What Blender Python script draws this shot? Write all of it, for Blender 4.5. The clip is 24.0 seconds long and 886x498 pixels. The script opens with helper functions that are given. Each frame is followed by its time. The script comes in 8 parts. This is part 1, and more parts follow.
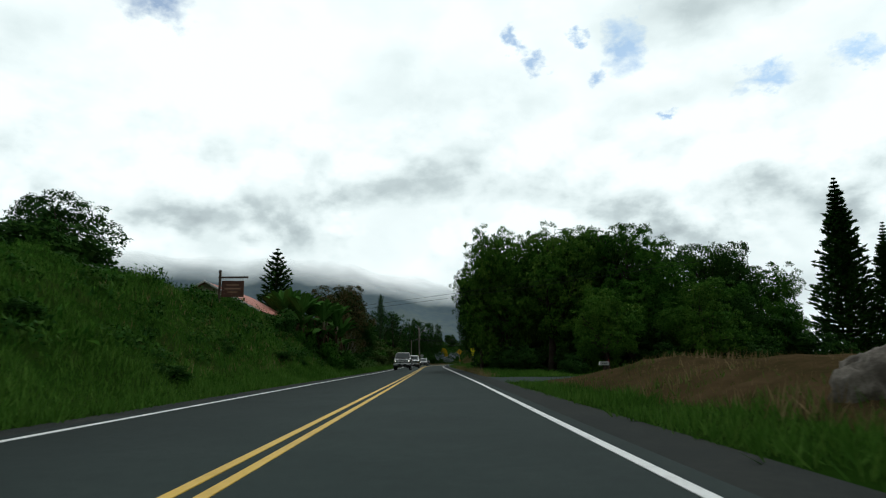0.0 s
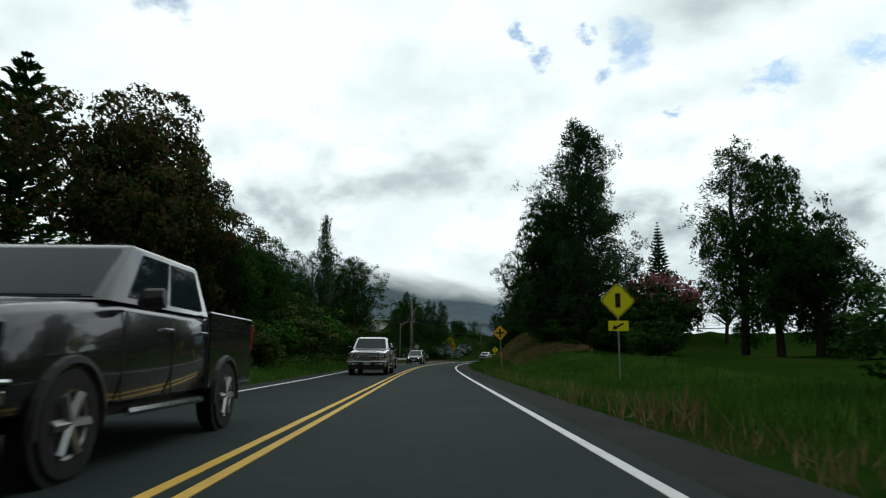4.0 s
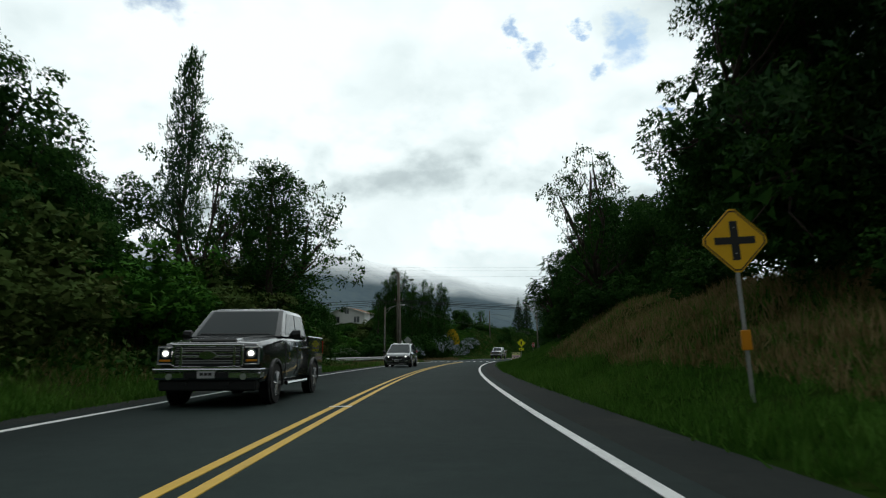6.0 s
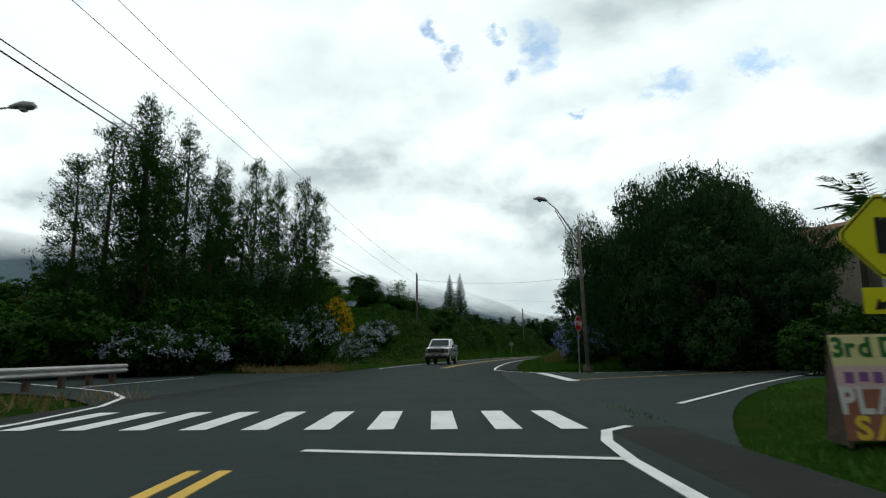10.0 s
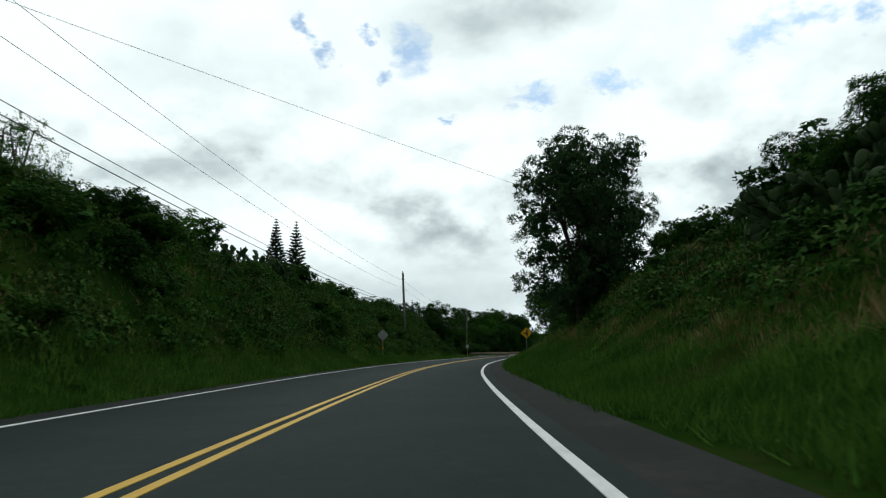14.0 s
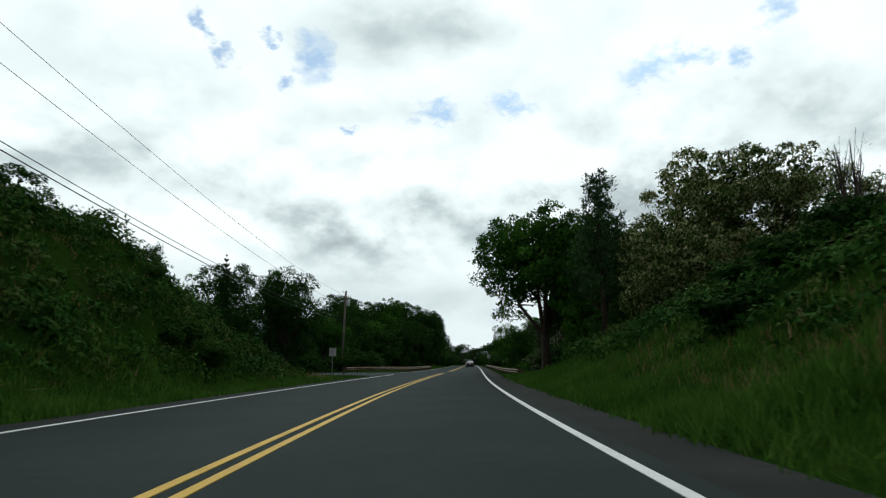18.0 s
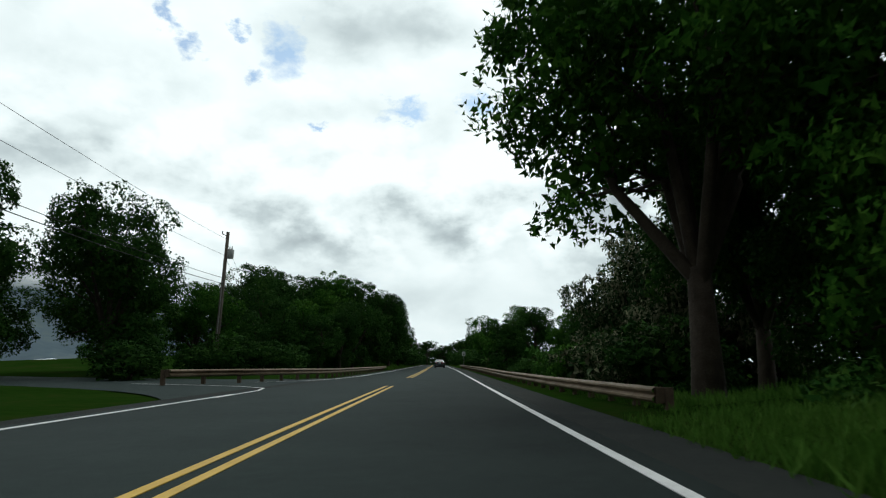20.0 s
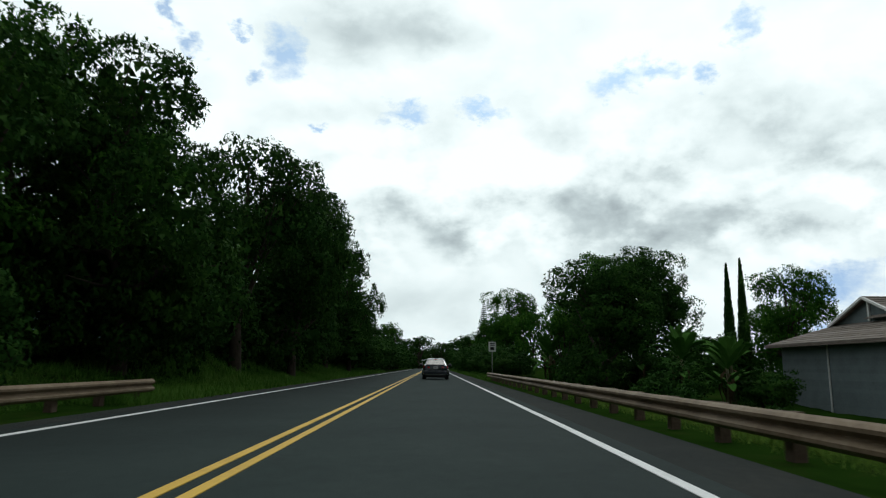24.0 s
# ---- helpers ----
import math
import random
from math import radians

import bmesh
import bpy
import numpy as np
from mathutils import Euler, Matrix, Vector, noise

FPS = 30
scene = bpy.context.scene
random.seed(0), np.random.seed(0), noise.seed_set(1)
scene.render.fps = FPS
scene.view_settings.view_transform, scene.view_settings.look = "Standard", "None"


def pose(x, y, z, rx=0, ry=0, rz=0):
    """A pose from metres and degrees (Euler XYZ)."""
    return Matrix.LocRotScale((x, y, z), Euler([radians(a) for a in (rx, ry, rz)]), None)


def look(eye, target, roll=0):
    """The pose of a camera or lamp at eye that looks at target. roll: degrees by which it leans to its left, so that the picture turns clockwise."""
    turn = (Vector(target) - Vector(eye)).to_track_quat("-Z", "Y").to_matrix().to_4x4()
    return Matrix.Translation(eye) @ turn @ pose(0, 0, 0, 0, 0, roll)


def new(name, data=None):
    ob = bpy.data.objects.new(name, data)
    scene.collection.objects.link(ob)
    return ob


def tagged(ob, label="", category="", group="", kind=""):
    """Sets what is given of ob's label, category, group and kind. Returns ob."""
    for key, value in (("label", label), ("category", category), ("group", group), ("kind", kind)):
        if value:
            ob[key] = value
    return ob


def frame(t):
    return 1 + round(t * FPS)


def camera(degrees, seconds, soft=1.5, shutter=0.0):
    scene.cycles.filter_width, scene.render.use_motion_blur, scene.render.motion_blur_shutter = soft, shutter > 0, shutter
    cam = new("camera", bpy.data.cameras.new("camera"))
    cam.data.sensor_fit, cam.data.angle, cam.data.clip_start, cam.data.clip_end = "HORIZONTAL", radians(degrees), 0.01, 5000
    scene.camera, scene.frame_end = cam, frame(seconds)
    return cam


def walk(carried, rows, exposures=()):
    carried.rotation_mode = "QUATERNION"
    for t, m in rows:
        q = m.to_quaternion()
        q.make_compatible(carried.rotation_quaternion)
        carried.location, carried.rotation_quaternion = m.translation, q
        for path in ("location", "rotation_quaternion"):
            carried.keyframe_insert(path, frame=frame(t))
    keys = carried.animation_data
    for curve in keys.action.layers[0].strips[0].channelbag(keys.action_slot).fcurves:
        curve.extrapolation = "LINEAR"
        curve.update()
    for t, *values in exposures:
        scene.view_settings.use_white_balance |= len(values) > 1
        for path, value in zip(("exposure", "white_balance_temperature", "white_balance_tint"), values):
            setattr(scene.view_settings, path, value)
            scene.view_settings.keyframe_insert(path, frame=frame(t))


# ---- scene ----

# the camera: height over the road, speed, and heading, pitch and roll every half second
LENS, HEIGHT, SPEED, DRIFT = 68.56, 0.95, 18.04, 0.66
YAWS = (0.0, 0.1, 0.05, 0.06, 0.17, 0.18, 0.21, 0.25, 0.31, 0.39, 0.49, 0.39, 0.04, -0.39, -0.97, -1.93, -3.06, -4.11, -5.26, -6.39, -7.6, -8.89,
        -10.28, -11.97, -13.78, -15.44, -16.83, -18.05, -19.37, -20.38, -21.26, -22.16, -23.13, -24.43, -25.9, -27.4, -28.54, -29.45, -30.25, -30.93,
        -31.45, -31.8, -31.95, -31.96, -31.89, -31.79, -31.79, -31.92, -31.61)
PITCHES = (9.83, 9.91, 10.0, 9.95, 9.74, 9.6, 9.56, 9.51, 9.42, 9.34, 9.43, 9.31, 9.18, 9.1, 9.07, 9.28, 9.18, 9.05, 9.05, 9.05, 9.1, 9.18, 9.16,
           9.01, 9.11, 9.18, 9.13, 9.0, 8.99, 9.0, 9.21, 9.51, 9.58, 9.49, 9.74, 9.89, 9.98, 10.03, 9.99, 9.94, 9.91, 9.92, 9.99, 9.98, 9.86, 9.87,
           9.99, 9.99, 10.19)
ROLLS = (0.49, 0.49, 0.29, -0.12, -0.39, -0.45, -0.45, -0.45, -0.46, -0.42, -0.21, 0.08, 0.25, 0.22, 0.15, 0.03, 0.07, 0.32, 0.77, 0.87, 0.63, 0.2,
         -0.08, 0.22, 0.41, 0.58, 0.78, 0.98, 1.09, 1.26, 1.25, 0.99, 0.57, 0.26, 0.34, 0.42, 0.48, 0.5, 0.38, 0.2, 0.0, -0.25, -0.58, -0.76, -0.82,
         -0.91, -0.95, -0.83, -0.9)
HALVES = np.arange(49) * 0.5
TT = np.arange(-6, 40.01, 0.05)
YAW = np.interp(TT, HALVES, YAWS)
HEAD = np.radians(YAW + DRIFT)
PX = np.cumsum(-np.sin(HEAD)) * 0.05 * SPEED
PY = np.cumsum(np.cos(HEAD)) * 0.05 * SPEED
PX, PY = PX - np.interp(0, TT, PX), PY - np.interp(0, TT, PY)

cam = camera(LENS, 24.0, soft=1.15, shutter=0.12)
walk(cam, [(t, pose(np.interp(t, TT, PX), np.interp(t, TT, PY), HEIGHT, 90 + p, 0, y) @ pose(0, 0, 0, 0, 0, -r))
           for t, y, p, r in zip(HALVES, YAWS, PITCHES, ROLLS)], [(0, -0.12, 6250, 4), (24, -0.12, 6250, 4)])
HEAD_SMOOTH = np.convolve(np.pad(HEAD, 16, mode="edge"), np.ones(33) / 33, mode="valid")


def road(s, off):
    """A point off metres to the right of the drive, s metres along it."""
    t = np.asarray(s) / SPEED
    x, y, h = np.interp(t, TT, PX), np.interp(t, TT, PY), np.interp(t, TT, HEAD_SMOOTH)
    return x + off * np.cos(h), y + off * np.sin(h)


def heading(s):
    """The road's heading there, in degrees from north to the left."""
    return math.degrees(np.interp(s / SPEED, TT, HEAD_SMOOTH))


def at(s, off, z=None, turn=0.0):
    """The pose of a thing beside the road that faces along it; it stands on the ground."""
    x, y = road(s, off)
    return pose(x, y, ground_z(s, off) if z is None else z, 0, 0, heading(s) + turn)

# ---- sky and sun ----
SUN_UP, SUN_ROUND = 58.0, 40.0
world = bpy.data.worlds.new("sky")
scene.world = world
world.use_nodes = True
wn, wl = world.node_tree.nodes, world.node_tree.links
wn.clear()


def wnode(kind, **given):
    n = wn.new(kind)
    for key, value in given.items():
        if key in n.inputs:
            n.inputs[key].default_value = value
    return n


def wmath(op, a, b=None, c=None):
    n = wn.new("ShaderNodeMath")
    n.operation = op
    for i, v in enumerate((a, b, c)):
        if v is None:
            continue
        if isinstance(v, (int, float)):
            n.inputs[i].default_value = v
        else:
            wl.new(v, n.inputs[i])
    return n.outputs[0]


def wramp(value, stops):
    n = wn.new("ShaderNodeValToRGB")
    r = n.color_ramp
    while len(r.elements) < len(stops):
        r.elements.new(0.5)
    for e, (p, c) in zip(r.elements, stops):
        e.position, e.color = p, (*c, 1) if len(c) == 3 else c
    wl.new(value, n.inputs[0])
    return n.outputs[0]


sky = wn.new("ShaderNodeTexSky")
sky.sky_type, sky.sun_disc = "NISHITA", False
sky.sun_elevation, sky.sun_rotation = radians(SUN_UP), radians(SUN_ROUND)
coords = wn.new("ShaderNodeTexCoord").outputs["Generated"]
lifted = wn.new("ShaderNodeVectorMath")
lifted.operation = "ADD"
lifted.inputs[1].default_value = (0, 0, 0.45)
wl.new(coords, lifted.inputs[0])
straight = wn.new("ShaderNodeVectorMath")
straight.operation = "NORMALIZE"
wl.new(lifted.outputs[0], straight.inputs[0])
wl.new(straight.outputs[0], sky.inputs["Vector"])
split = wn.new("ShaderNodeSeparateXYZ")
wl.new(coords, split.inputs[0])
up = wmath("MAXIMUM", split.outputs[2], 0.0)
stretched = wn.new("ShaderNodeVectorMath")
stretched.operation = "MULTIPLY"
stretched.inputs[1].default_value = (1.0, 1.0, 1.55)
wl.new(coords, stretched.inputs[0])


def wnoise(scale, detail, rough, shift, source, warp=0.0):
    n = wn.new("ShaderNodeTexNoise")
    n.inputs["Scale"].default_value, n.inputs["Detail"].default_value, n.inputs["Roughness"].default_value = scale, detail, rough
    m = wn.new("ShaderNodeVectorMath")
    m.operation = "ADD"
    m.inputs[1].default_value = shift
    wl.new(source.outputs[0], m.inputs[0])
    n.inputs["Distortion"].default_value = warp
    wl.new(m.outputs[0], n.inputs["Vector"])
    return n.outputs["Fac"]


# cloud layer: bright billows, soft grey undersides, a few blue openings; places in degrees round and up
def torn(scale, reach, shift):
    """The direction's noise in two ways, to tear the edges of clouds."""
    n = wn.new("ShaderNodeTexNoise")
    n.inputs["Scale"].default_value, n.inputs["Detail"].default_value, n.inputs["Roughness"].default_value = scale, 6, 0.58
    m = wn.new("ShaderNodeVectorMath")
    m.operation = "ADD"
    m.inputs[1].default_value = shift
    wl.new(stretched.outputs[0], m.inputs[0])
    wl.new(m.outputs[0], n.inputs["Vector"])
    k = wn.new("ShaderNodeVectorMath")
    k.operation = "MULTIPLY_ADD"
    wl.new(n.outputs["Color"], k.inputs[0])
    k.inputs[1].default_value, k.inputs[2].default_value = (reach, reach, 0), (-reach / 2, -reach / 2, 0)
    return k.outputs[0]


round_up = wn.new("ShaderNodeCombineXYZ")
wl.new(wmath("DEGREES", wmath("ARCTAN2", split.outputs[0], split.outputs[1])), round_up.inputs[0])
wl.new(wmath("DEGREES", wmath("ARCSINE", split.outputs[2])), round_up.inputs[1])


def shifted(*adds):
    out = round_up.outputs[0]
    for a in adds:
        m = wn.new("ShaderNodeVectorMath")
        m.operation = "ADD"
        wl.new(out, m.inputs[0])
        wl.new(a, m.inputs[1])
        out = m.outputs[0]
    return out


RAGGED = shifted(torn(9.0, 1.6, (1.4, 5.2, 2)), torn(17.0, 4.2, (4.1, 0.2, 7)), torn(52.0, 3.2, (0.7, 3.2, 4)))
SOFT = shifted(torn(5.0, 9.0, (6.4, 1.2, 3)), torn(15.0, 3.0, (2.1, 8.2, 1)))


def blob(where, az, el, wide, high):
    """1 in the middle of a patch of sky, 0 at its edge."""
    m = wn.new("ShaderNodeVectorMath")
    m.operation = "SUBTRACT"
    wl.new(where, m.inputs[0])
    m.inputs[1].default_value = (az, el, 0)
    d = wn.new("ShaderNodeVectorMath")
    d.operation = "DIVIDE"
    wl.new(m.outputs[0], d.inputs[0])
    d.inputs[1].default_value = (wide, high, 1)
    n = wn.new("ShaderNodeVectorMath")
    n.operation = "LENGTH"
    wl.new(d.outputs[0], n.inputs[0])
    return wmath("MAXIMUM", wmath("SUBTRACT", 1.0, n.outputs["Value"]), 0.0)


billow = wnoise(2.2, 7, 0.48, (3.1, 1.7, 0), stretched, 0.15)
fine = wnoise(6.5, 8, 0.5, (8.4, 2.2, 1), stretched, 0.2)
low = wramp(up, [(0.0, (1, 1, 1)), (0.40, (0, 0, 0))])
# towers lit from above: where the cloud thickens upwards it shows a grey underside
puff = wnoise(6.0, 7, 0.52, (2.2, 6.1, 0.40), stretched, 0.1)
above = wnoise(6.0, 7, 0.52, (2.2, 6.1, 0.46), stretched, 0.1)
crisp = [wramp(n, [(0.43, (0, 0, 0)), (0.60, (1, 1, 1))]) for n in (puff, above)]
towers = wramp(up, [(0.11, (0, 0, 0)), (0.19, (1, 1, 1)), (0.42, (0.2, 0.2, 0.2))])
under = wmath("MULTIPLY", wmath("MULTIPLY", wmath("SUBTRACT", crisp[1], crisp[0]), towers), 0.24)
grey = wmath("ADD", wmath("MULTIPLY", billow, 0.40), wmath("MULTIPLY", fine, 0.22))
grey = wmath("ADD", wmath("ADD", grey, 0.185), wmath("ADD", under, wmath("MULTIPLY", low, 0.08)))
for az, el, wide, high, depth in ((22.6, 27.8, 10, 4.0, 0.17), (31.5, 28.3, 6, 3, 0.13), (-6.8, 17.6, 12, 2.6, 0.10), (-34.5, 24, 12, 6, 0.12), (-3, 23.5, 10, 5, 0.08),
                                  (21.5, 9.4, 12, 3.2, 0.16), (34.4, 10.8, 6, 2.4, 0.15), (46.8, 15.2, 8, 2.2, 0.16), (58, 15.5, 11, 3.4, 0.15), (28.6, 13.0, 6, 2.4, 0.15),
                                  (46.6, 8.7, 10, 3.2, 0.12), (15.4, 11.6, 9, 3.4, 0.13), (38.5, 13.6, 7, 2.4, 0.12), (12, 5.5, 26, 3.4, 0.11), (57, 22, 8, 4, 0.12), (-14, 5.0, 30, 3.5, 0.05), (60, 11, 9, 2.8, 0.15), (43.4, 12.2, 11, 3.0, 0.08), (49, 7.7, 8, 2.2, 0.08)):
    grey = wmath("MULTIPLY_ADD", blob(SOFT, az, el, wide, high), depth, grey)
cloud = wramp(grey, [(0.45, (1.13, 1.17, 1.17)), (0.58, (0.90, 0.965, 0.97)), (0.68, (0.64, 0.705, 0.72)), (0.85, (0.38, 0.425, 0.45))])
gaps = None
for az, el, wide, high in ((8.7, 25.7, 1.6, 1.1), (7.0, 27.4, 0.9, 1.4), (12.7, 27.0, 0.8, 0.9), (16.6, 25.9, 2.1, 2.9), (13.9, 23.4, 1.3, 1.0), (28.0, 21.9, 2.4, 1.2),
                           (34.7, 22.4, 2.4, 1.0), (47.4, 24.1, 3.6, 1.4), (50.6, 24.8, 2.4, 1.2), (54.4, 24.0, 1.2, 1.3), (57.9, 27.0, 2.0, 1.8), (-25.5, 28.6, 3.6, 2.0), (62.5, 6.4, 5.0, 2.2),
                           (20.2, 20.1, 1.0, 0.7), (63, 3.2, 3.6, 1.2)):
    g = blob(RAGGED, az, el, wide, high)
    gaps = g if gaps is None else wmath("MAXIMUM", gaps, g)
opening = wramp(gaps, [(0.0, (0, 0, 0)), (0.8, (0.72, 0.72, 0.72))])
blue = wn.new("ShaderNodeVectorMath")
blue.operation = "MULTIPLY"
blue.inputs[1].default_value = (0.070, 0.104, 0.130)
wl.new(sky.outputs[0], blue.inputs[0])
mix = wn.new("ShaderNodeMix")
mix.data_type = "RGBA"
wl.new(opening, mix.inputs["Factor"])
wl.new(cloud, mix.inputs["A"])
wl.new(blue.outputs[0], mix.inputs["B"])
# the cloud is thin and bright on the sun's side of the sky, heavier overhead and on the far side
ahead = wn.new("ShaderNodeVectorMath")
ahead.operation = "DOT_PRODUCT"
ahead.inputs[1].default_value = (math.sin(radians(18)), math.cos(radians(18)), 0)
wl.new(coords, ahead.inputs[0])
heavy = wramp(wmath("MULTIPLY_ADD", ahead.outputs["Value"], 0.5, 0.5), [(0.0, (0.31, 0.31, 0.31)), (0.35, (0.40, 0.40, 0.40)), (0.5, (0.54, 0.54, 0.54)), (0.74, (1, 1, 1))])
back = wnode("ShaderNodeBackground", Strength=1.0)
thick = wn.new("ShaderNodeVectorMath")
thick.operation = "MULTIPLY"
wl.new(mix.outputs["Result"], thick.inputs[0])
wl.new(heavy, thick.inputs[1])
wl.new(thick.outputs[0], back.inputs["Color"])
wl.new(back.outputs[0], wn.new("ShaderNodeOutputWorld").inputs["Surface"])

lamp = bpy.data.lights.new("sun", "SUN")
lamp.energy, lamp.angle, lamp.color = 0.5, radians(18), (1.0, 0.96, 0.9)
sun = new("sun", lamp)
a, e = radians(SUN_ROUND), radians(SUN_UP)
sun.matrix_world = look((0, 0, 0), (-math.sin(a) * math.cos(e), -math.cos(a) * math.cos(e), -math.sin(e)))

# ---- materials ----
def material(name, stops, rough=0.8, metal=0.0, scale=1.0, bump=0.0, bump_scale=20.0, island=0.0, translucent=0.0, spec=0.3, each=0.0, coat=0.0):
    """A surface with its colours spread by noise at two scales; island and each vary the brightness of loose pieces and of objects."""
    m = bpy.data.materials.new(name)
    m.use_nodes = True
    nt = m.node_tree
    b = nt.nodes["Principled BSDF"]
    link = nt.links.new
    geo = nt.nodes.new("ShaderNodeNewGeometry")
    n1, n2 = nt.nodes.new("ShaderNodeTexNoise"), nt.nodes.new("ShaderNodeTexNoise")
    n1.inputs["Scale"].default_value, n1.inputs["Detail"].default_value = scale, 5
    n2.inputs["Scale"].default_value, n2.inputs["Detail"].default_value = scale * 9, 4
    link(geo.outputs["Position"], n1.inputs["Vector"])
    link(geo.outputs["Position"], n2.inputs["Vector"])

    def calc(op, x, y):
        q = nt.nodes.new("ShaderNodeMath")
        q.operation = op
        for i, v in enumerate((x, y)):
            if isinstance(v, (int, float)):
                q.inputs[i].default_value = v
            else:
                link(v, q.inputs[i])
        return q.outputs[0]

    f = calc("ADD", calc("MULTIPLY", n1.outputs["Fac"], 0.6), calc("MULTIPLY", n2.outputs["Fac"], 0.4))
    if island:
        f = calc("ADD", f, calc("MULTIPLY", calc("SUBTRACT", geo.outputs["Random Per Island"], 0.5), island))
    if each:
        info = nt.nodes.new("ShaderNodeObjectInfo")
        f = calc("ADD", f, calc("MULTIPLY", calc("SUBTRACT", info.outputs["Random"], 0.5), each))
    r = nt.nodes.new("ShaderNodeValToRGB")
    while len(r.color_ramp.elements) < len(stops):
        r.color_ramp.elements.new(0.5)
    for k, (el, c) in enumerate(zip(r.color_ramp.elements, stops)):
        el.position, el.color = 0.25 + 0.5 * k / max(1, len(stops) - 1), (*c, 1)
    link(f, r.inputs[0])
    link(r.outputs[0], b.inputs["Base Color"])
    b.inputs["Roughness"].default_value, b.inputs["Metallic"].default_value = rough, metal
    b.inputs["Specular IOR Level"].default_value = spec
    b.inputs["Coat Weight"].default_value = coat
    if bump:
        bp = nt.nodes.new("ShaderNodeBump")
        n3 = nt.nodes.new("ShaderNodeTexNoise")
        n3.inputs["Scale"].default_value, n3.inputs["Detail"].default_value = bump_scale, 4
        link(geo.outputs["Position"], n3.inputs["Vector"])
        link(n3.outputs["Fac"], bp.inputs["Height"])
        bp.inputs["Strength"].default_value, bp.inputs["Distance"].default_value = bump, 0.02
        link(bp.outputs[0], b.inputs["Normal"])
    if translucent:
        t = nt.nodes.new("ShaderNodeBsdfTranslucent")
        link(r.outputs[0], t.inputs["Color"])
        mx = nt.nodes.new("ShaderNodeMixShader")
        mx.inputs[0].default_value = translucent
        link(b.outputs[0], mx.inputs[1])
        link(t.outputs[0], mx.inputs[2])
        link(mx.outputs[0], nt.nodes["Material Output"].inputs["Surface"])
    return m


def leafy(name, dark, mid, light, island=0.3):
    return material(name, [dark, mid, light], rough=0.75, scale=0.35, island=island, translucent=0.12, spec=0.02)


ASPHALT = material("asphalt", [(0.018, 0.028, 0.027), (0.025, 0.038, 0.036), (0.035, 0.049, 0.046)], 0.9, scale=0.5, bump=0.5, bump_scale=70, spec=0.12)
SHOULDER = material("worn_asphalt", [(0.018, 0.022, 0.021), (0.026, 0.030, 0.028), (0.045, 0.045, 0.040)], 0.95, scale=0.7, bump=0.6, bump_scale=60, spec=0.08)
WHITE_LINE = material("white_road_paint", [(0.50, 0.50, 0.49), (0.76, 0.76, 0.75), (0.82, 0.82, 0.81)], 0.6, scale=1.6, bump=0.2, bump_scale=60)
YELLOW_LINE = material("yellow_road_paint", [(0.48, 0.29, 0.04), (0.66, 0.42, 0.055), (0.72, 0.47, 0.065)], 0.6, scale=1.6, bump=0.2, bump_scale=60)
SOIL = material("soil_and_grass", [(0.008, 0.022, 0.003), (0.014, 0.036, 0.005), (0.032, 0.036, 0.011)], 1.0, scale=0.25, bump=1.0, bump_scale=5, spec=0.0)
RED_SOIL = material("bare_brown_earth", [(0.018, 0.024, 0.008), (0.052, 0.036, 0.018), (0.090, 0.062, 0.034)], 1.0, scale=1.1, bump=1.0, bump_scale=8, spec=0.0)
GRASS = leafy("grass_blades", (0.030, 0.086, 0.010), (0.066, 0.156, 0.022), (0.125, 0.225, 0.042))
# lit copy of the grass: sunlight painted in as brighter, yellower blades
GRASS_LIT = leafy("sunlit_tint_grass", (0.055, 0.115, 0.016), (0.115, 0.20, 0.032), (0.20, 0.29, 0.06))
DRY_GRASS = leafy("dry_grass_blades", (0.11, 0.085, 0.03), (0.22, 0.165, 0.075), (0.36, 0.27, 0.15))
VINE = leafy("vine_leaves", (0.009, 0.034, 0.006), (0.025, 0.078, 0.012), (0.070, 0.125, 0.026))
LEAF_DARK = leafy("dark_leaves", (0.009, 0.030, 0.006), (0.021, 0.062, 0.011), (0.050, 0.112, 0.018))
LEAF_MID = leafy("green_leaves", (0.013, 0.050, 0.007), (0.034, 0.105, 0.012), (0.085, 0.19, 0.024))
LEAF_LIGHT = leafy("fresh_leaves", (0.020, 0.068, 0.009), (0.056, 0.140, 0.017), (0.135, 0.235, 0.034))
OLIVE = leafy("olive_brush", (0.024, 0.044, 0.010), (0.052, 0.086, 0.020), (0.105, 0.13, 0.040))
LEAF_GREY = leafy("grey_green_needles", (0.013, 0.036, 0.013), (0.030, 0.072, 0.025), (0.070, 0.125, 0.046))
LEAF_RUST = leafy("rust_and_green_leaves", (0.020, 0.042, 0.010), (0.040, 0.060, 0.016), (0.10, 0.062, 0.028), 0.8)
LEAF_PALE = leafy("pale_leaves_and_blossom", (0.022, 0.058, 0.010), (0.078, 0.125, 0.028), (0.38, 0.38, 0.19), 0.62)
LEAF_TIPPED = leafy("dark_leaves_with_pale_tips", (0.010, 0.032, 0.009), (0.026, 0.056, 0.018), (0.21, 0.21, 0.13), 0.5)
BLUE_BLOOM = leafy("pale_blue_blossom", (0.30, 0.34, 0.44), (0.44, 0.48, 0.57), (0.60, 0.63, 0.69))
VIOLET_BLOOM = leafy("violet_blue_blossom", (0.14, 0.17, 0.42), (0.22, 0.26, 0.52), (0.36, 0.40, 0.62))
YELLOW_BLOOM = leafy("yellow_blossom", (0.40, 0.24, 0.01), (0.60, 0.38, 0.015), (0.72, 0.50, 0.03))
PINK_BLOOM = leafy("pink_blossom", (0.16, 0.05, 0.06), (0.30, 0.11, 0.12), (0.45, 0.25, 0.24))
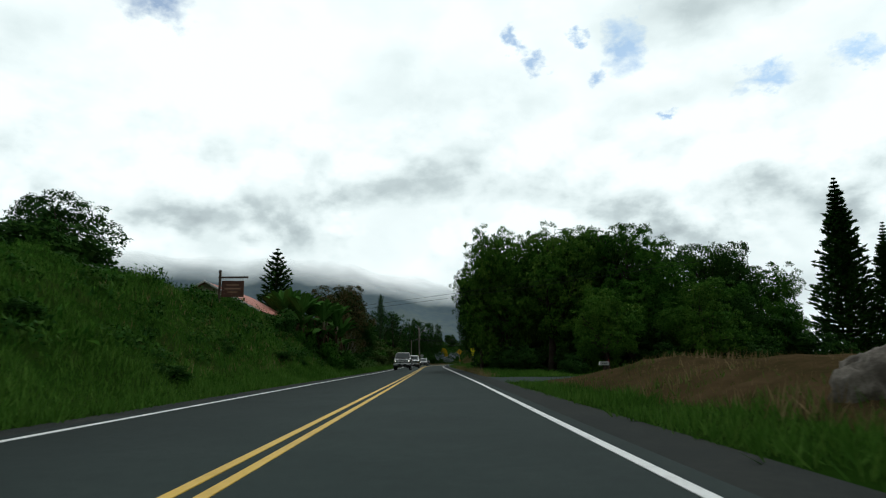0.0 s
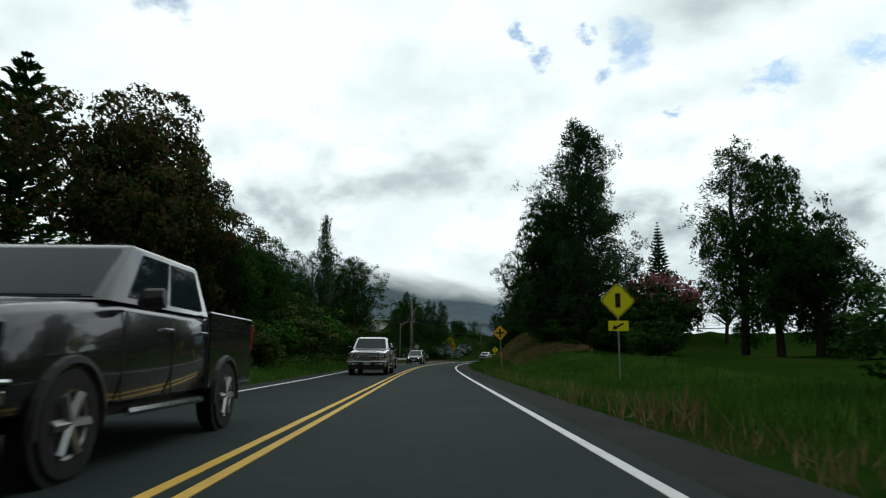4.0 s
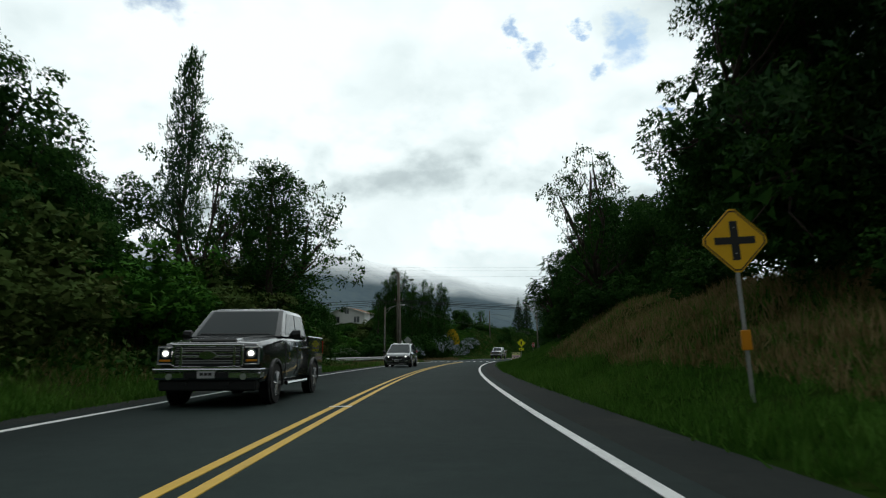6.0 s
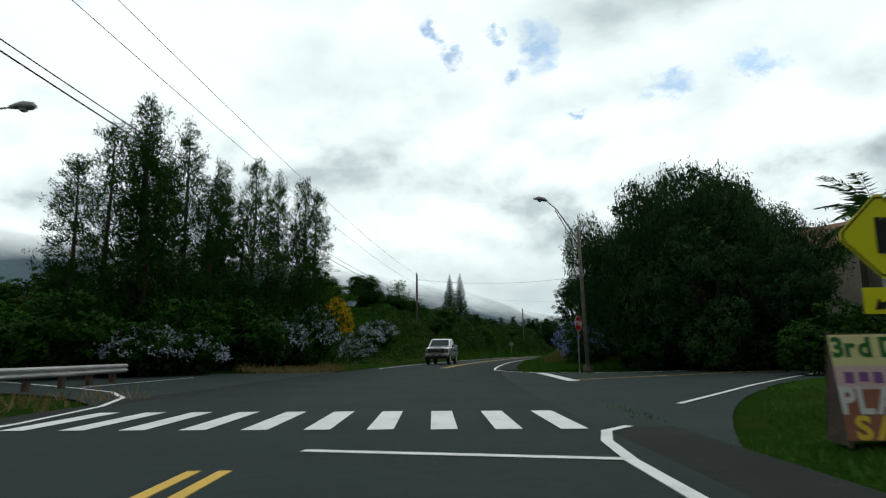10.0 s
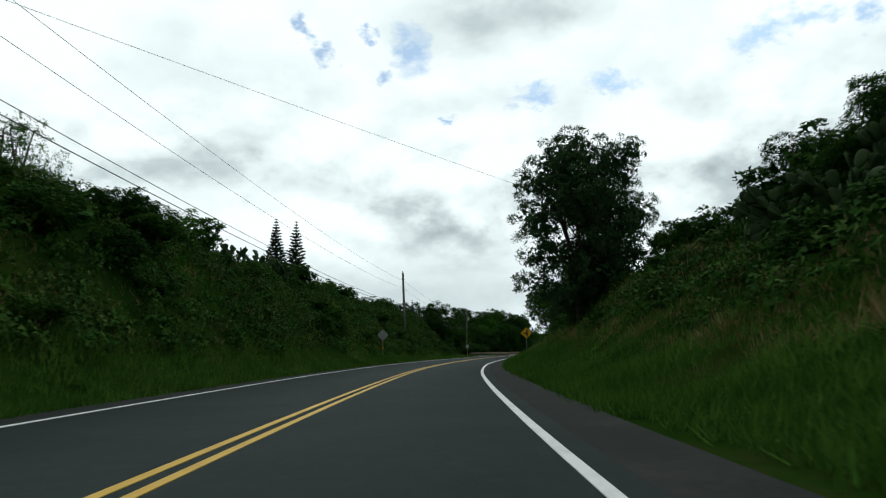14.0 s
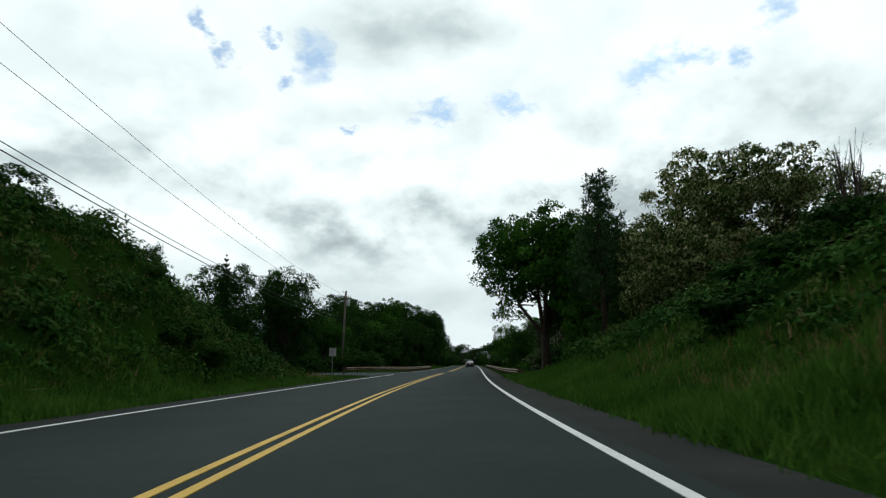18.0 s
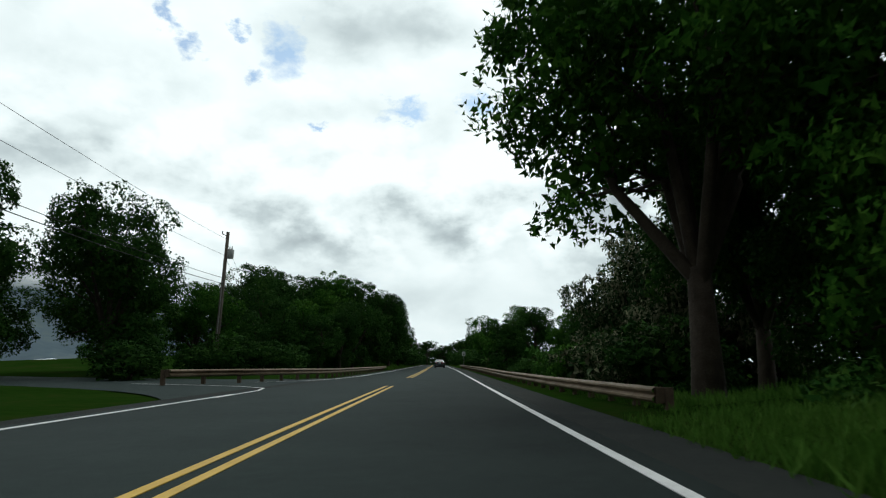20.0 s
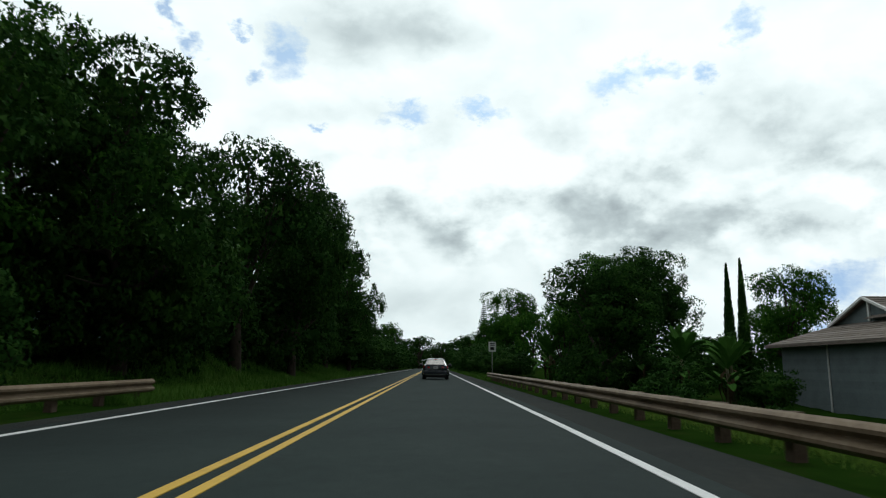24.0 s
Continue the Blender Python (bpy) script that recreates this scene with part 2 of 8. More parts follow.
WHITE_BLOOM = leafy("white_blossom", (0.45, 0.42, 0.36), (0.6, 0.58, 0.5), (0.7, 0.68, 0.6))
BARK = material("bark", [(0.018, 0.014, 0.010), (0.042, 0.032, 0.023), (0.078, 0.062, 0.047)], 0.95, scale=3, bump=0.9, bump_scale=14)
PALE_BARK = material("pale_bark", [(0.09, 0.08, 0.065), (0.16, 0.145, 0.12), (0.24, 0.22, 0.19)], 0.95, scale=2.5, bump=0.8, bump_scale=12)
POLE_WOOD = material("weathered_pole_wood", [(0.075, 0.062, 0.05), (0.13, 0.11, 0.09), (0.20, 0.175, 0.15)], 0.9, scale=2.0, bump=0.6, bump_scale=25)
TIMBER = material("dark_weathered_timber", [(0.03, 0.022, 0.016), (0.07, 0.05, 0.036), (0.13, 0.10, 0.075)], 0.9, scale=3.0, bump=0.6, bump_scale=18)
STEEL = material("galvanised_steel", [(0.22, 0.22, 0.22), (0.36, 0.36, 0.355), (0.46, 0.46, 0.45)], 0.5, 0.6, scale=2.0, bump=0.15, bump_scale=30)
RUST_STEEL = material("weathered_guardrail_steel", [(0.075, 0.048, 0.026), (0.165, 0.118, 0.072), (0.27, 0.215, 0.155)], 0.65, 0.3, scale=1.4, bump=0.3, bump_scale=20)
RAIL_POST = material("brown_guardrail_post", [(0.045, 0.03, 0.02), (0.095, 0.066, 0.045), (0.15, 0.11, 0.08)], 0.9, scale=3, bump=0.5, bump_scale=20)
CABLE = material("black_cable", [(0.012, 0.012, 0.012), (0.02, 0.02, 0.02)], 0.7)
SIGN_YELLOW = material("yellow_sign_sheeting", [(0.78, 0.42, 0.005), (0.86, 0.49, 0.007)], 0.45, scale=2)
SIGN_LIME = material("lime_yellow_sign_sheeting", [(0.84, 0.79, 0.010), (0.92, 0.87, 0.014)], 0.45, scale=2)
SIGN_BLACK = material("black_sign_film", [(0.012, 0.012, 0.012), (0.02, 0.02, 0.02)], 0.5)
SIGN_WHITE = material("white_sign_sheeting", [(0.62, 0.62, 0.61), (0.74, 0.74, 0.73)], 0.45, scale=3)
SIGN_BACK = material("dull_aluminium_sign_back", [(0.30, 0.31, 0.30), (0.42, 0.43, 0.42)], 0.6, 0.1, scale=2)
SIGN_RED = material("red_sign_sheeting", [(0.36, 0.012, 0.012), (0.46, 0.02, 0.02)], 0.45)
ORANGE = material("orange_reflector", [(0.60, 0.22, 0.004), (0.7, 0.28, 0.008)], 0.4)
ROOF_RED = material("red_painted_roof", [(0.30, 0.09, 0.065), (0.42, 0.15, 0.11), (0.5, 0.2, 0.15)], 0.7, scale=1.2, each=0.3)
ROOF_BROWN = material("brown_shingle", [(0.09, 0.07, 0.058), (0.14, 0.115, 0.095), (0.20, 0.17, 0.15)], 0.85, scale=1.5, each=0.5, bump=0.3)
ROOF_TAN = material("tan_tile", [(0.20, 0.11, 0.07), (0.28, 0.16, 0.10), (0.34, 0.2, 0.13)], 0.85, scale=1.5, each=0.5)
WALL_GREY = material("grey_green_siding", [(0.085, 0.108, 0.112), (0.118, 0.146, 0.152), (0.15, 0.18, 0.188)], 0.75, scale=1.0, each=0.2)
WALL_CREAM = material("cream_render", [(0.40, 0.36, 0.29), (0.52, 0.47, 0.39), (0.58, 0.53, 0.45)], 0.85, scale=1.0)
TRIM_WHITE = material("white_painted_trim", [(0.55, 0.55, 0.53), (0.72, 0.72, 0.70)], 0.6, scale=2)
STONE = material("grey_field_stone", [(0.04, 0.034, 0.027), (0.125, 0.108, 0.09), (0.30, 0.27, 0.235)], 0.9, scale=2.6, bump=1.0, bump_scale=9)
DARK_WALL = material("stained_dark_masonry", [(0.045, 0.038, 0.032), (0.085, 0.074, 0.062), (0.14, 0.125, 0.105)], 0.9, scale=0.7, bump=0.8, bump_scale=5)
TYRE = material("tyre_rubber", [(0.010, 0.010, 0.010), (0.02, 0.02, 0.02)], 0.85)
RIM = material("alloy_rim", [(0.30, 0.30, 0.31), (0.42, 0.42, 0.43)], 0.35, 0.9)
CHROME = material("chrome", [(0.55, 0.55, 0.56), (0.65, 0.65, 0.66)], 0.15, 1.0)
TRIM_BLACK = material("black_plastic", [(0.012, 0.012, 0.013), (0.022, 0.022, 0.023)], 0.5)
PLATE = material("number_plate", [(0.42, 0.42, 0.42), (0.52, 0.52, 0.52)], 0.5, scale=8)
TAIL_RED = material("red_tail_lens", [(0.35, 0.010, 0.010), (0.45, 0.015, 0.015)], 0.2, coat=0.6)
LENS_CLEAR = material("clear_lamp_lens", [(0.45, 0.45, 0.45), (0.62, 0.62, 0.62)], 0.12, 0.5, coat=0.8)
# distance haze is mixed into the slope's blue-grey base colours
MOUNTAIN = material("haze_tinted_wooded_slope", [(0.085, 0.118, 0.145), (0.12, 0.16, 0.185), (0.17, 0.205, 0.19)], 1.0, scale=0.004, spec=0.0)
LAMP_GLASS = material("lamp_glass", [(0.3, 0.3, 0.3), (0.4, 0.4, 0.4)], 0.2, coat=0.5)


def car_paint(name, dark, light, metal=0.5):
    return material(name, [dark, light], 0.22, metal, scale=2, coat=0.9)


def glass(name, tint, rough=0.03):
    m = bpy.data.materials.new(name)
    m.use_nodes = True
    b = m.node_tree.nodes["Principled BSDF"]
    b.inputs["Base Color"].default_value = (*tint, 1)
    b.inputs["Roughness"].default_value, b.inputs["IOR"].default_value = rough, 1.5
    b.inputs["Transmission Weight"].default_value = 0.35
    b.inputs["Coat Weight"].default_value = 0.6
    return m


CAR_GLASS = glass("tinted_car_glass", (0.014, 0.024, 0.026))
CAR_GLASS.node_tree.nodes["Principled BSDF"].inputs["Transmission Weight"].default_value = 0.1
CAR_GLASS.node_tree.nodes["Principled BSDF"].inputs["Coat Weight"].default_value = 0.0
CAR_GLASS.node_tree.nodes["Principled BSDF"].inputs["Specular IOR Level"].default_value = 0.22
PANE = glass("window_pane", (0.10, 0.12, 0.12))


def cloud_fade(m):
    """Turns the slope transparent with height, in place of the cloud on it."""
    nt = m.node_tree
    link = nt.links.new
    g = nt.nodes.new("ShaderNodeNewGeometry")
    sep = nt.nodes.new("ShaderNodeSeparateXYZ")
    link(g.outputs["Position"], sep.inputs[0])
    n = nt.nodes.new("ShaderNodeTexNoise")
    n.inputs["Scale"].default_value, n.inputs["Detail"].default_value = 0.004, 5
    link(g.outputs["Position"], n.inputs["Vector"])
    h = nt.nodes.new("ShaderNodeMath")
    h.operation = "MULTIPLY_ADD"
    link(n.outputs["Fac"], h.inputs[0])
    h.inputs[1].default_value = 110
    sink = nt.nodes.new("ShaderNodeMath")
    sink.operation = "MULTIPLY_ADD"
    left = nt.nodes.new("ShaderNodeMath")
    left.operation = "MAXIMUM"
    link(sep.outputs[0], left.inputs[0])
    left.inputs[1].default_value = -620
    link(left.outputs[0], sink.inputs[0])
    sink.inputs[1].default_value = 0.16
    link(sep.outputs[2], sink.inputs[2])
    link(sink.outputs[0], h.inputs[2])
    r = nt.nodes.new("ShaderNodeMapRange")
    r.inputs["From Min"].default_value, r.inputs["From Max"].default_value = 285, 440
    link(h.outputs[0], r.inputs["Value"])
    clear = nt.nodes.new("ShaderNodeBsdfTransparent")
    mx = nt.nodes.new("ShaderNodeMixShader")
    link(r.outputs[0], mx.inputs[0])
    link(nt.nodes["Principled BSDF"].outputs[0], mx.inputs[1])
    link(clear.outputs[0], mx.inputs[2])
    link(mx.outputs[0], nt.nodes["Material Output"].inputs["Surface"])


cloud_fade(MOUNTAIN)

# ---- shapes ----


def mesh_from(name, verts, faces, mat, smooth=False):
    me = bpy.data.meshes.new(name)
    if isinstance(verts, np.ndarray) and isinstance(faces, np.ndarray):
        k = faces.shape[1]
        me.vertices.add(len(verts))
        me.vertices.foreach_set("co", verts.astype(np.float32).ravel())
        me.loops.add(faces.size)
        me.loops.foreach_set("vertex_index", faces.astype(np.int32).ravel())
        me.polygons.add(len(faces))
        me.polygons.foreach_set("loop_start", np.arange(0, faces.size, k, dtype=np.int32))
        me.update(calc_edges=True)
    else:
        me.from_pydata([tuple(v) for v in verts], [], [tuple(f) for f in faces])
    if smooth:
        me.polygons.foreach_set("use_smooth", np.ones(len(me.polygons), dtype=bool))
    if mat:
        me.materials.append(mat)
    me.update()
    return me


def part(name, shape, mat, parent=None, label="", smooth=False, m=None):
    """One mesh object, under its thing or part where one is given. shape: (verts, faces)."""
    ob = new(name, mesh_from(name, shape[0], shape[1], mat, smooth))
    if parent:
        ob.parent = parent
    if m is not None:
        ob.matrix_basis = m
    if label:
        ob["label"] = label
    return ob


def thing(name, m, label, category, group="", kind=""):
    ob = new(name)
    ob.empty_display_size = 0.2
    ob.matrix_basis = m
    return tagged(ob, label, category, group, kind)


def join(*shapes):
    v, f, n = [], [], 0
    for sv, sf in shapes:
        v += [tuple(p) for p in sv]
        f += [tuple(i + n for i in q) for q in sf]
        n += len(sv)
    return v, f


def moved(shape, m):
    return [tuple(m @ Vector(p)) for p in shape[0]], shape[1]


def box(x0, x1, y0, y1, z0, z1, bevel=0.0):
    bm = bmesh.new()
    bmesh.ops.create_cube(bm, size=1)
    for v in bm.verts:
        v.co = ((x0 + x1) / 2 + v.co.x * (x1 - x0), (y0 + y1) / 2 + v.co.y * (y1 - y0), (z0 + z1) / 2 + v.co.z * (z1 - z0))
    if bevel:
        bmesh.ops.bevel(bm, geom=bm.edges[:], offset=bevel, segments=1, affect="EDGES")
    return out_of(bm)


def out_of(bm):
    bm.verts.index_update()
    s = [tuple(v.co) for v in bm.verts], [tuple(v.index for v in f.verts) for f in bm.faces]
    bm.free()
    return s


def tube(points, radii, sides=8, caps=True):
    """A round bar along points, tapering by radii."""
    pts = [Vector(p) for p in points]
    if isinstance(radii, (int, float)):
        radii = [radii] * len(pts)
    v, f = [], []
    side = None
    for i, p in enumerate(pts):
        d = (pts[min(i + 1, len(pts) - 1)] - pts[max(i - 1, 0)]).normalized()
        if side is None:
            side = d.orthogonal().normalized()
        side = (side - d * side.dot(d)).normalized()
        other = d.cross(side)
        for k in range(sides):
            a = 2 * math.pi * k / sides
            v.append(tuple(p + (side * math.cos(a) + other * math.sin(a)) * radii[i]))
    for i in range(len(pts) - 1):
        for k in range(sides):
            a, b = i * sides + k, i * sides + (k + 1) % sides
            f.append((a, b, b + sides, a + sides))
    if caps:
        f.append(tuple(range(sides))[::-1])
        f.append(tuple(range((len(pts) - 1) * sides, len(pts) * sides)))
    return v, f


def prism(outline, y0, y1):
    """A flat outline of (x, z) given thickness from y0 to y1."""
    n = len(outline)
    v = [(x, y0, z) for x, z in outline] + [(x, y1, z) for x, z in outline]
    f = [tuple(range(n)), tuple(range(2 * n - 1, n - 1, -1))] + [(i, i + n, (i + 1) % n + n, (i + 1) % n) for i in range(n)]
    return v, f


# ---- ground, road and far slope ----
LEFT = np.array([  # along, foot, crest, crest height
    (-110, -7.0, -13, 4.2), (0, -6.9, -13, 4.2), (20, -6.9, -13, 4.3), (42, -6.9, -13, 4.6), (56, -7.0, -13, 3.4), (68, -7.2, -13, 1.4), (95, -7.2, -13, 1.2),
    (110, -7.2, -12, 1.8), (140, -7.4, -12, 1.9), (158, -8, -14, 0.5), (175, -9, -18, 0.0), (205, -13, -20, 0.0), (225, -10, -19, 0.4), (238, -9, -17, 2.2),
    (252, -8.0, -14, 5.4), (275, -7.6, -14, 6.6), (310, -7.8, -14, 6.5), (335, -8.2, -14, 6.2), (350, -8.4, -14, 6.3), (359, -8.6, -14, 3.4),
    (368, -9, -14, 0.7), (380, -12, -18, 0.2), (400, -9, -14, 0.2), (450, -8.6, -14, 0.3), (464, -8, -13, 1.9), (520, -8, -13, 2.2), (700, -8, -13, 2)])
RIGHT = np.array([
    (-110, 3.6, 9, 0.6), (2, 3.8, 8.0, 0.75), (22, 4.2, 8.0, 0.85), (31, 5, 10, 0.5), (37, 5, 10, 0.0), (60, 3.6, 10, 0.1), (84, 3.5, 9, 0.3), (100, 3.6, 9, 0.9),
    (116, 3.6, 9, 1.2), (124, 3.8, 9, 2.8), (142, 3.8, 9, 3.0), (152, 3.6, 8.5, 1.9), (166, 3.4, 8.0, 1.7), (174, 3.5, 10, 1.5), (182, 3.6, 15, 1.5), (193, 4.5, 16, 0.9), (204, 6, 18, 0.1),
    (216, 5, 12, 0.2), (234, 3.6, 10, 0.9), (246, 3.4, 10, 2.4), (258, 3.2, 11, 4.0), (276, 2.9, 11.5, 5.2), (292, 2.8, 11.5, 5.3), (308, 2.9, 11, 4.6),
    (323, 3.1, 11, 4.15), (340, 3.3, 11, 4.0), (356, 3.5, 11, 3.4), (368, 3.8, 11, 1.4), (380, 4.2, 11, -0.2), (396, 4.4, 11, -1.2), (470, 4.4, 11, -1.4),
    (492, 4.2, 11, -0.2), (520, 4, 11, 0.6), (700, 4, 11, 0.5)])
YELLOW = ((-110, -1.82), (160, -1.82), (200, -2.0), (250, -2.28), (285, -2.32), (318, -2.0), (345, -2.12), (390, -2.05), (410, -1.88), (700, -1.83))
WHITE_R = ((-110, 1.88), (30, 1.92), (60, 1.76), (100, 1.62), (120, 1.54), (154, 1.62), (186, 1.66), (219, 1.25), (252, 1.11), (281, 1.14), (299, 1.4), (317, 1.78), (390, 1.87),
           (420, 1.98), (445, 2.15), (700, 2.15))
WHITE_L = ((-110, -5.5), (30, -5.5), (60, -5.2), (100, -5.15), (118, -5.6), (172, -6.2), (255, -6.3), (281, -6.6), (300, -6.6), (345, -6.4), (385, -6.2), (408, -5.6), (430, -5.4), (700, -5.4))


HILLS = ((228, 33, 4.6, 11.0), (256, -46, 6.6, 18.0))


def along(table, s):
    return np.interp(s, [p[0] for p in table], [p[1] for p in table])


def side_road(s, off):
    """How far inside one of the side roads or drives a place lies, 0 to 1."""
    s, off = np.asarray(s, float), np.asarray(off, float)
    w = np.zeros(np.broadcast(s, off).shape)
    for centre, lean, half, lo, hi, flare in ((199.7, 0.82, 5.6, 3, 75, 8.5), (203, 0.25, 8.5, -70, -6, 0), (386, 0.5, 8.0, -60, -6, 0), (35.5, 0.10, 3.2, 3, 40, 0)):
        mid = centre + lean * np.abs(off)
        half = half + flare * np.exp(-np.maximum(np.abs(off) - 4, 0) / 5)
        inside = np.clip((half - np.abs(s - mid)) / 3.0 + 0.5, 0, 1) * ((off > lo) & (off < hi))
        w = np.maximum(w, inside)
    return w


def bumps(x, y, scale):
    """Smooth lumps between -1 and 1."""
    return (np.sin(x * scale + 1.3 * np.sin(y * scale * 0.7)) * np.cos(y * scale * 0.9 + 1.7 * np.sin(x * scale * 0.5))
            + 0.5 * np.sin(x * scale * 2.3 + y * scale * 1.1)) / 1.5


def ground_z(s, off):
    s, off = np.asarray(s, float), np.asarray(off, float)
    h = np.zeros(np.broadcast(s, off).shape)
    for table, sign in ((LEFT, -1), (RIGHT, 1)):
        foot, crest, height = (np.interp(s, table[:, 0], table[:, k]) for k in (1, 2, 3))
        f = np.clip((off - foot) / (crest - foot), 0, 1)
        rise = height * (f * f * (3 - 2 * f) * 0.6 + f * 0.4)
        edge = np.clip((np.abs(off) - np.abs(foot)) / 2.5, 0, 1)
        rough = edge * np.clip(np.abs(height) / 3, 0.15, 1) * (0.42 * bumps(s, off * 1.3, 0.45) + 0.26 * bumps(s + 40, off, 1.3) + 0.14 * bumps(s, off + 9, 3.1))
        h = np.where(off * sign > 0, (rise + rough) * (1 - side_road(s, off)), h)
        far = np.clip((np.abs(off) - 45) / 60, 0, 1)
        for hs, ho, hh, hr in HILLS:
            if ho * sign > 0:
                h = h + np.where(off * sign > 0, hh * np.exp(-((s - hs) ** 2 + (off - ho) ** 2) / hr ** 2), 0)
        h = np.where(off * sign > 0, h * (1 - far), h)
    inner = np.where(off < 0, np.abs(np.interp(s, LEFT[:, 0], LEFT[:, 1])), np.interp(s, RIGHT[:, 0], RIGHT[:, 1]))
    under = np.clip((inner - np.abs(off)) / 0.5 + 0.4, 0, 1)
    deep = np.maximum(under, side_road(s, off))
    out = h * (1 - under) - 0.05 * deep
    return out if out.shape else float(out)


def sheet(name, ss, lefts, rights, z, mat, label, category, kind="structure", smooth=False):
    """A strip on the ground between two lateral edges, closed by its thickness."""
    v, f = [], []
    for s, a, b in zip(ss, lefts, rights):
        for off in (a, b):
            x, y = road(s, off)
            v += [(x, y, z), (x, y, z - 0.03)]
    for i in range(len(ss) - 1):
        a, b = i * 4, i * 4 + 4
        f += [(a, a + 2, b + 2, b), (a, b, b + 1, a + 1), (a + 2, a + 3, b + 3, b + 2)]
    return tagged(part(name, (v, f), mat, smooth=smooth), label, category, kind=kind)


def build_ground():
    ss = np.arange(-90, 640.1, 0.9)
    offs = np.concatenate([np.linspace(-140, -40, 8), np.linspace(-34, -20, 8), np.arange(-19, -6, 0.6), np.array([-6.2, -4, 0, 2.4]), np.arange(2.8, 16, 0.6),
                           np.linspace(17, 34, 10), np.linspace(40, 140, 8)])
    S, O = np.meshgrid(ss, offs, indexing="ij")
    X, Y = road(S, O)
    Z = ground_z(S, O)
    ns, no = S.shape
    verts = np.stack([X, Y, Z], -1).reshape(-1, 3)
    idx = np.arange(ns * no).reshape(ns, no)
    quads = np.stack([idx[:-1, :-1], idx[:-1, 1:], idx[1:, 1:], idx[1:, :-1]], -1).reshape(-1, 4)
    rim = np.concatenate([idx[:, 0], idx[-1, 1:], idx[::-1, -1][1:], idx[0, ::-1][1:-1]])
    mid = np.array(road(275, 0))
    rings, prev = [verts], rim
    extra = []
    for reach in (400, 900, 2000, 4500):
        p = verts[rim, :2] - mid
        r = np.linalg.norm(p, axis=1)
        q = mid + p / r[:, None] * np.maximum(r + 30, reach)[:, None]
        base = len(verts) + sum(len(e) for e in extra)
        extra.append(np.column_stack([q, np.full(len(q), -0.5)]))
        now = np.arange(base, base + len(rim))
        quads = np.concatenate([quads, np.stack([np.roll(prev, -1), prev, now, np.roll(now, -1)], -1)])
        prev = now
    ob = part("ground", (np.concatenate([verts] + extra), quads), SOIL, smooth=True)
    tagged(ob, "grassy earth banks and verges beside the road", "ground", kind="structure")


build_ground()
SS = np.concatenate([np.arange(-90, 640, 3.0)])
LEFT_EDGE = along(WHITE_L, SS) - 0.95
sheet("road", SS, along(WHITE_L, SS) - 0.35, along(WHITE_R, SS) + 0.35, 0.0, ASPHALT, "dark grey asphalt two-lane road", "road", smooth=True)
for q in (SS[SS < 190], SS[SS > 213]):
    sheet("shoulder", q, along(WHITE_R, q) + 0.35, along(WHITE_R, q) + 1.3, -0.004, SHOULDER, "worn asphalt shoulder with crumbling grassy edge", "shoulder")
sheet("shoulder", SS, LEFT_EDGE, along(WHITE_L, SS) - 0.35, -0.004, SHOULDER, "worn asphalt shoulder with crumbling grassy edge", "shoulder")


def side_strip(name, centre, lean, half, o0, o1, label, flare=5.0, fade=3.5, far=None, lip=0.0):
    offs = o0 + (o1 - o0) * np.linspace(0, 1, 40) ** 1.8
    offs[0] -= lip
    v, f = [], []
    for o in offs:
        deep = max((o - o0) * (1 if o1 > o0 else -1), 0)
        fl = flare * np.exp(-deep / fade)
        fr = fl if far is None else far[0] * np.exp(-deep / far[1])
        for e in (-half - fl, half + fr):
            x, y = road(centre + lean * abs(o) + e, o)
            v.append((x, y, -0.008))
    for i in range(len(offs) - 1):
        f.append((2 * i, 2 * i + 1, 2 * i + 3, 2 * i + 2) if o1 < o0 else (2 * i, 2 * i + 2, 2 * i + 3, 2 * i + 1))
    return tagged(part(name, (v, f), ASPHALT), label, "road", kind="structure")


side_strip("side_road", 199.7, 0.82, 5.2, 2.4, 70, "grey asphalt side road with a stop line", 11.0, 5.0, (8.5, 1.6), 1.2)
side_strip("side_road", 203.0, 0.25, 7.0, -6.6, -66, "grey asphalt side road behind a guardrail")
side_strip("side_road", 386.0, 0.5, 6.4, -6.6, -58, "grey asphalt side road joining the main road", 6)
side_strip("driveway", 35.5, 0.10, 3.3, 2.6, 38, "narrow paved driveway past the mailbox", 2.5)


def line(name, ss, offs, width, mat, label):
    ss, offs = np.asarray(ss, float), np.asarray(offs, float)
    return sheet(name, ss, offs - width / 2, offs + width / 2, 0.008, mat, label, "road marking")


def stretch(a, b):
    return np.linspace(a, b, max(2, int((b - a) / 2.5) + 1))


for a, b in ((-90, 186.4), (219, 600)):
    q = stretch(a, b)
    line("edge_line", q, along(WHITE_R, q), 0.13, WHITE_LINE, "white painted edge line on asphalt")
for a, b in ((-90, 190), (222, 381), (408, 600)):
    q = stretch(a, b)
    line("edge_line", q, along(WHITE_L, q), 0.12, WHITE_LINE, "thin white painted edge line on asphalt")
for a, b in ((-90, 186), (222, 388), (402.5, 600)):
    q = stretch(a, b)
    for d in (-0.13, 0.13):
        line("centre_line", q, along(YELLOW, q) + d, 0.11, YELLOW_LINE, "yellow painted double centre line")


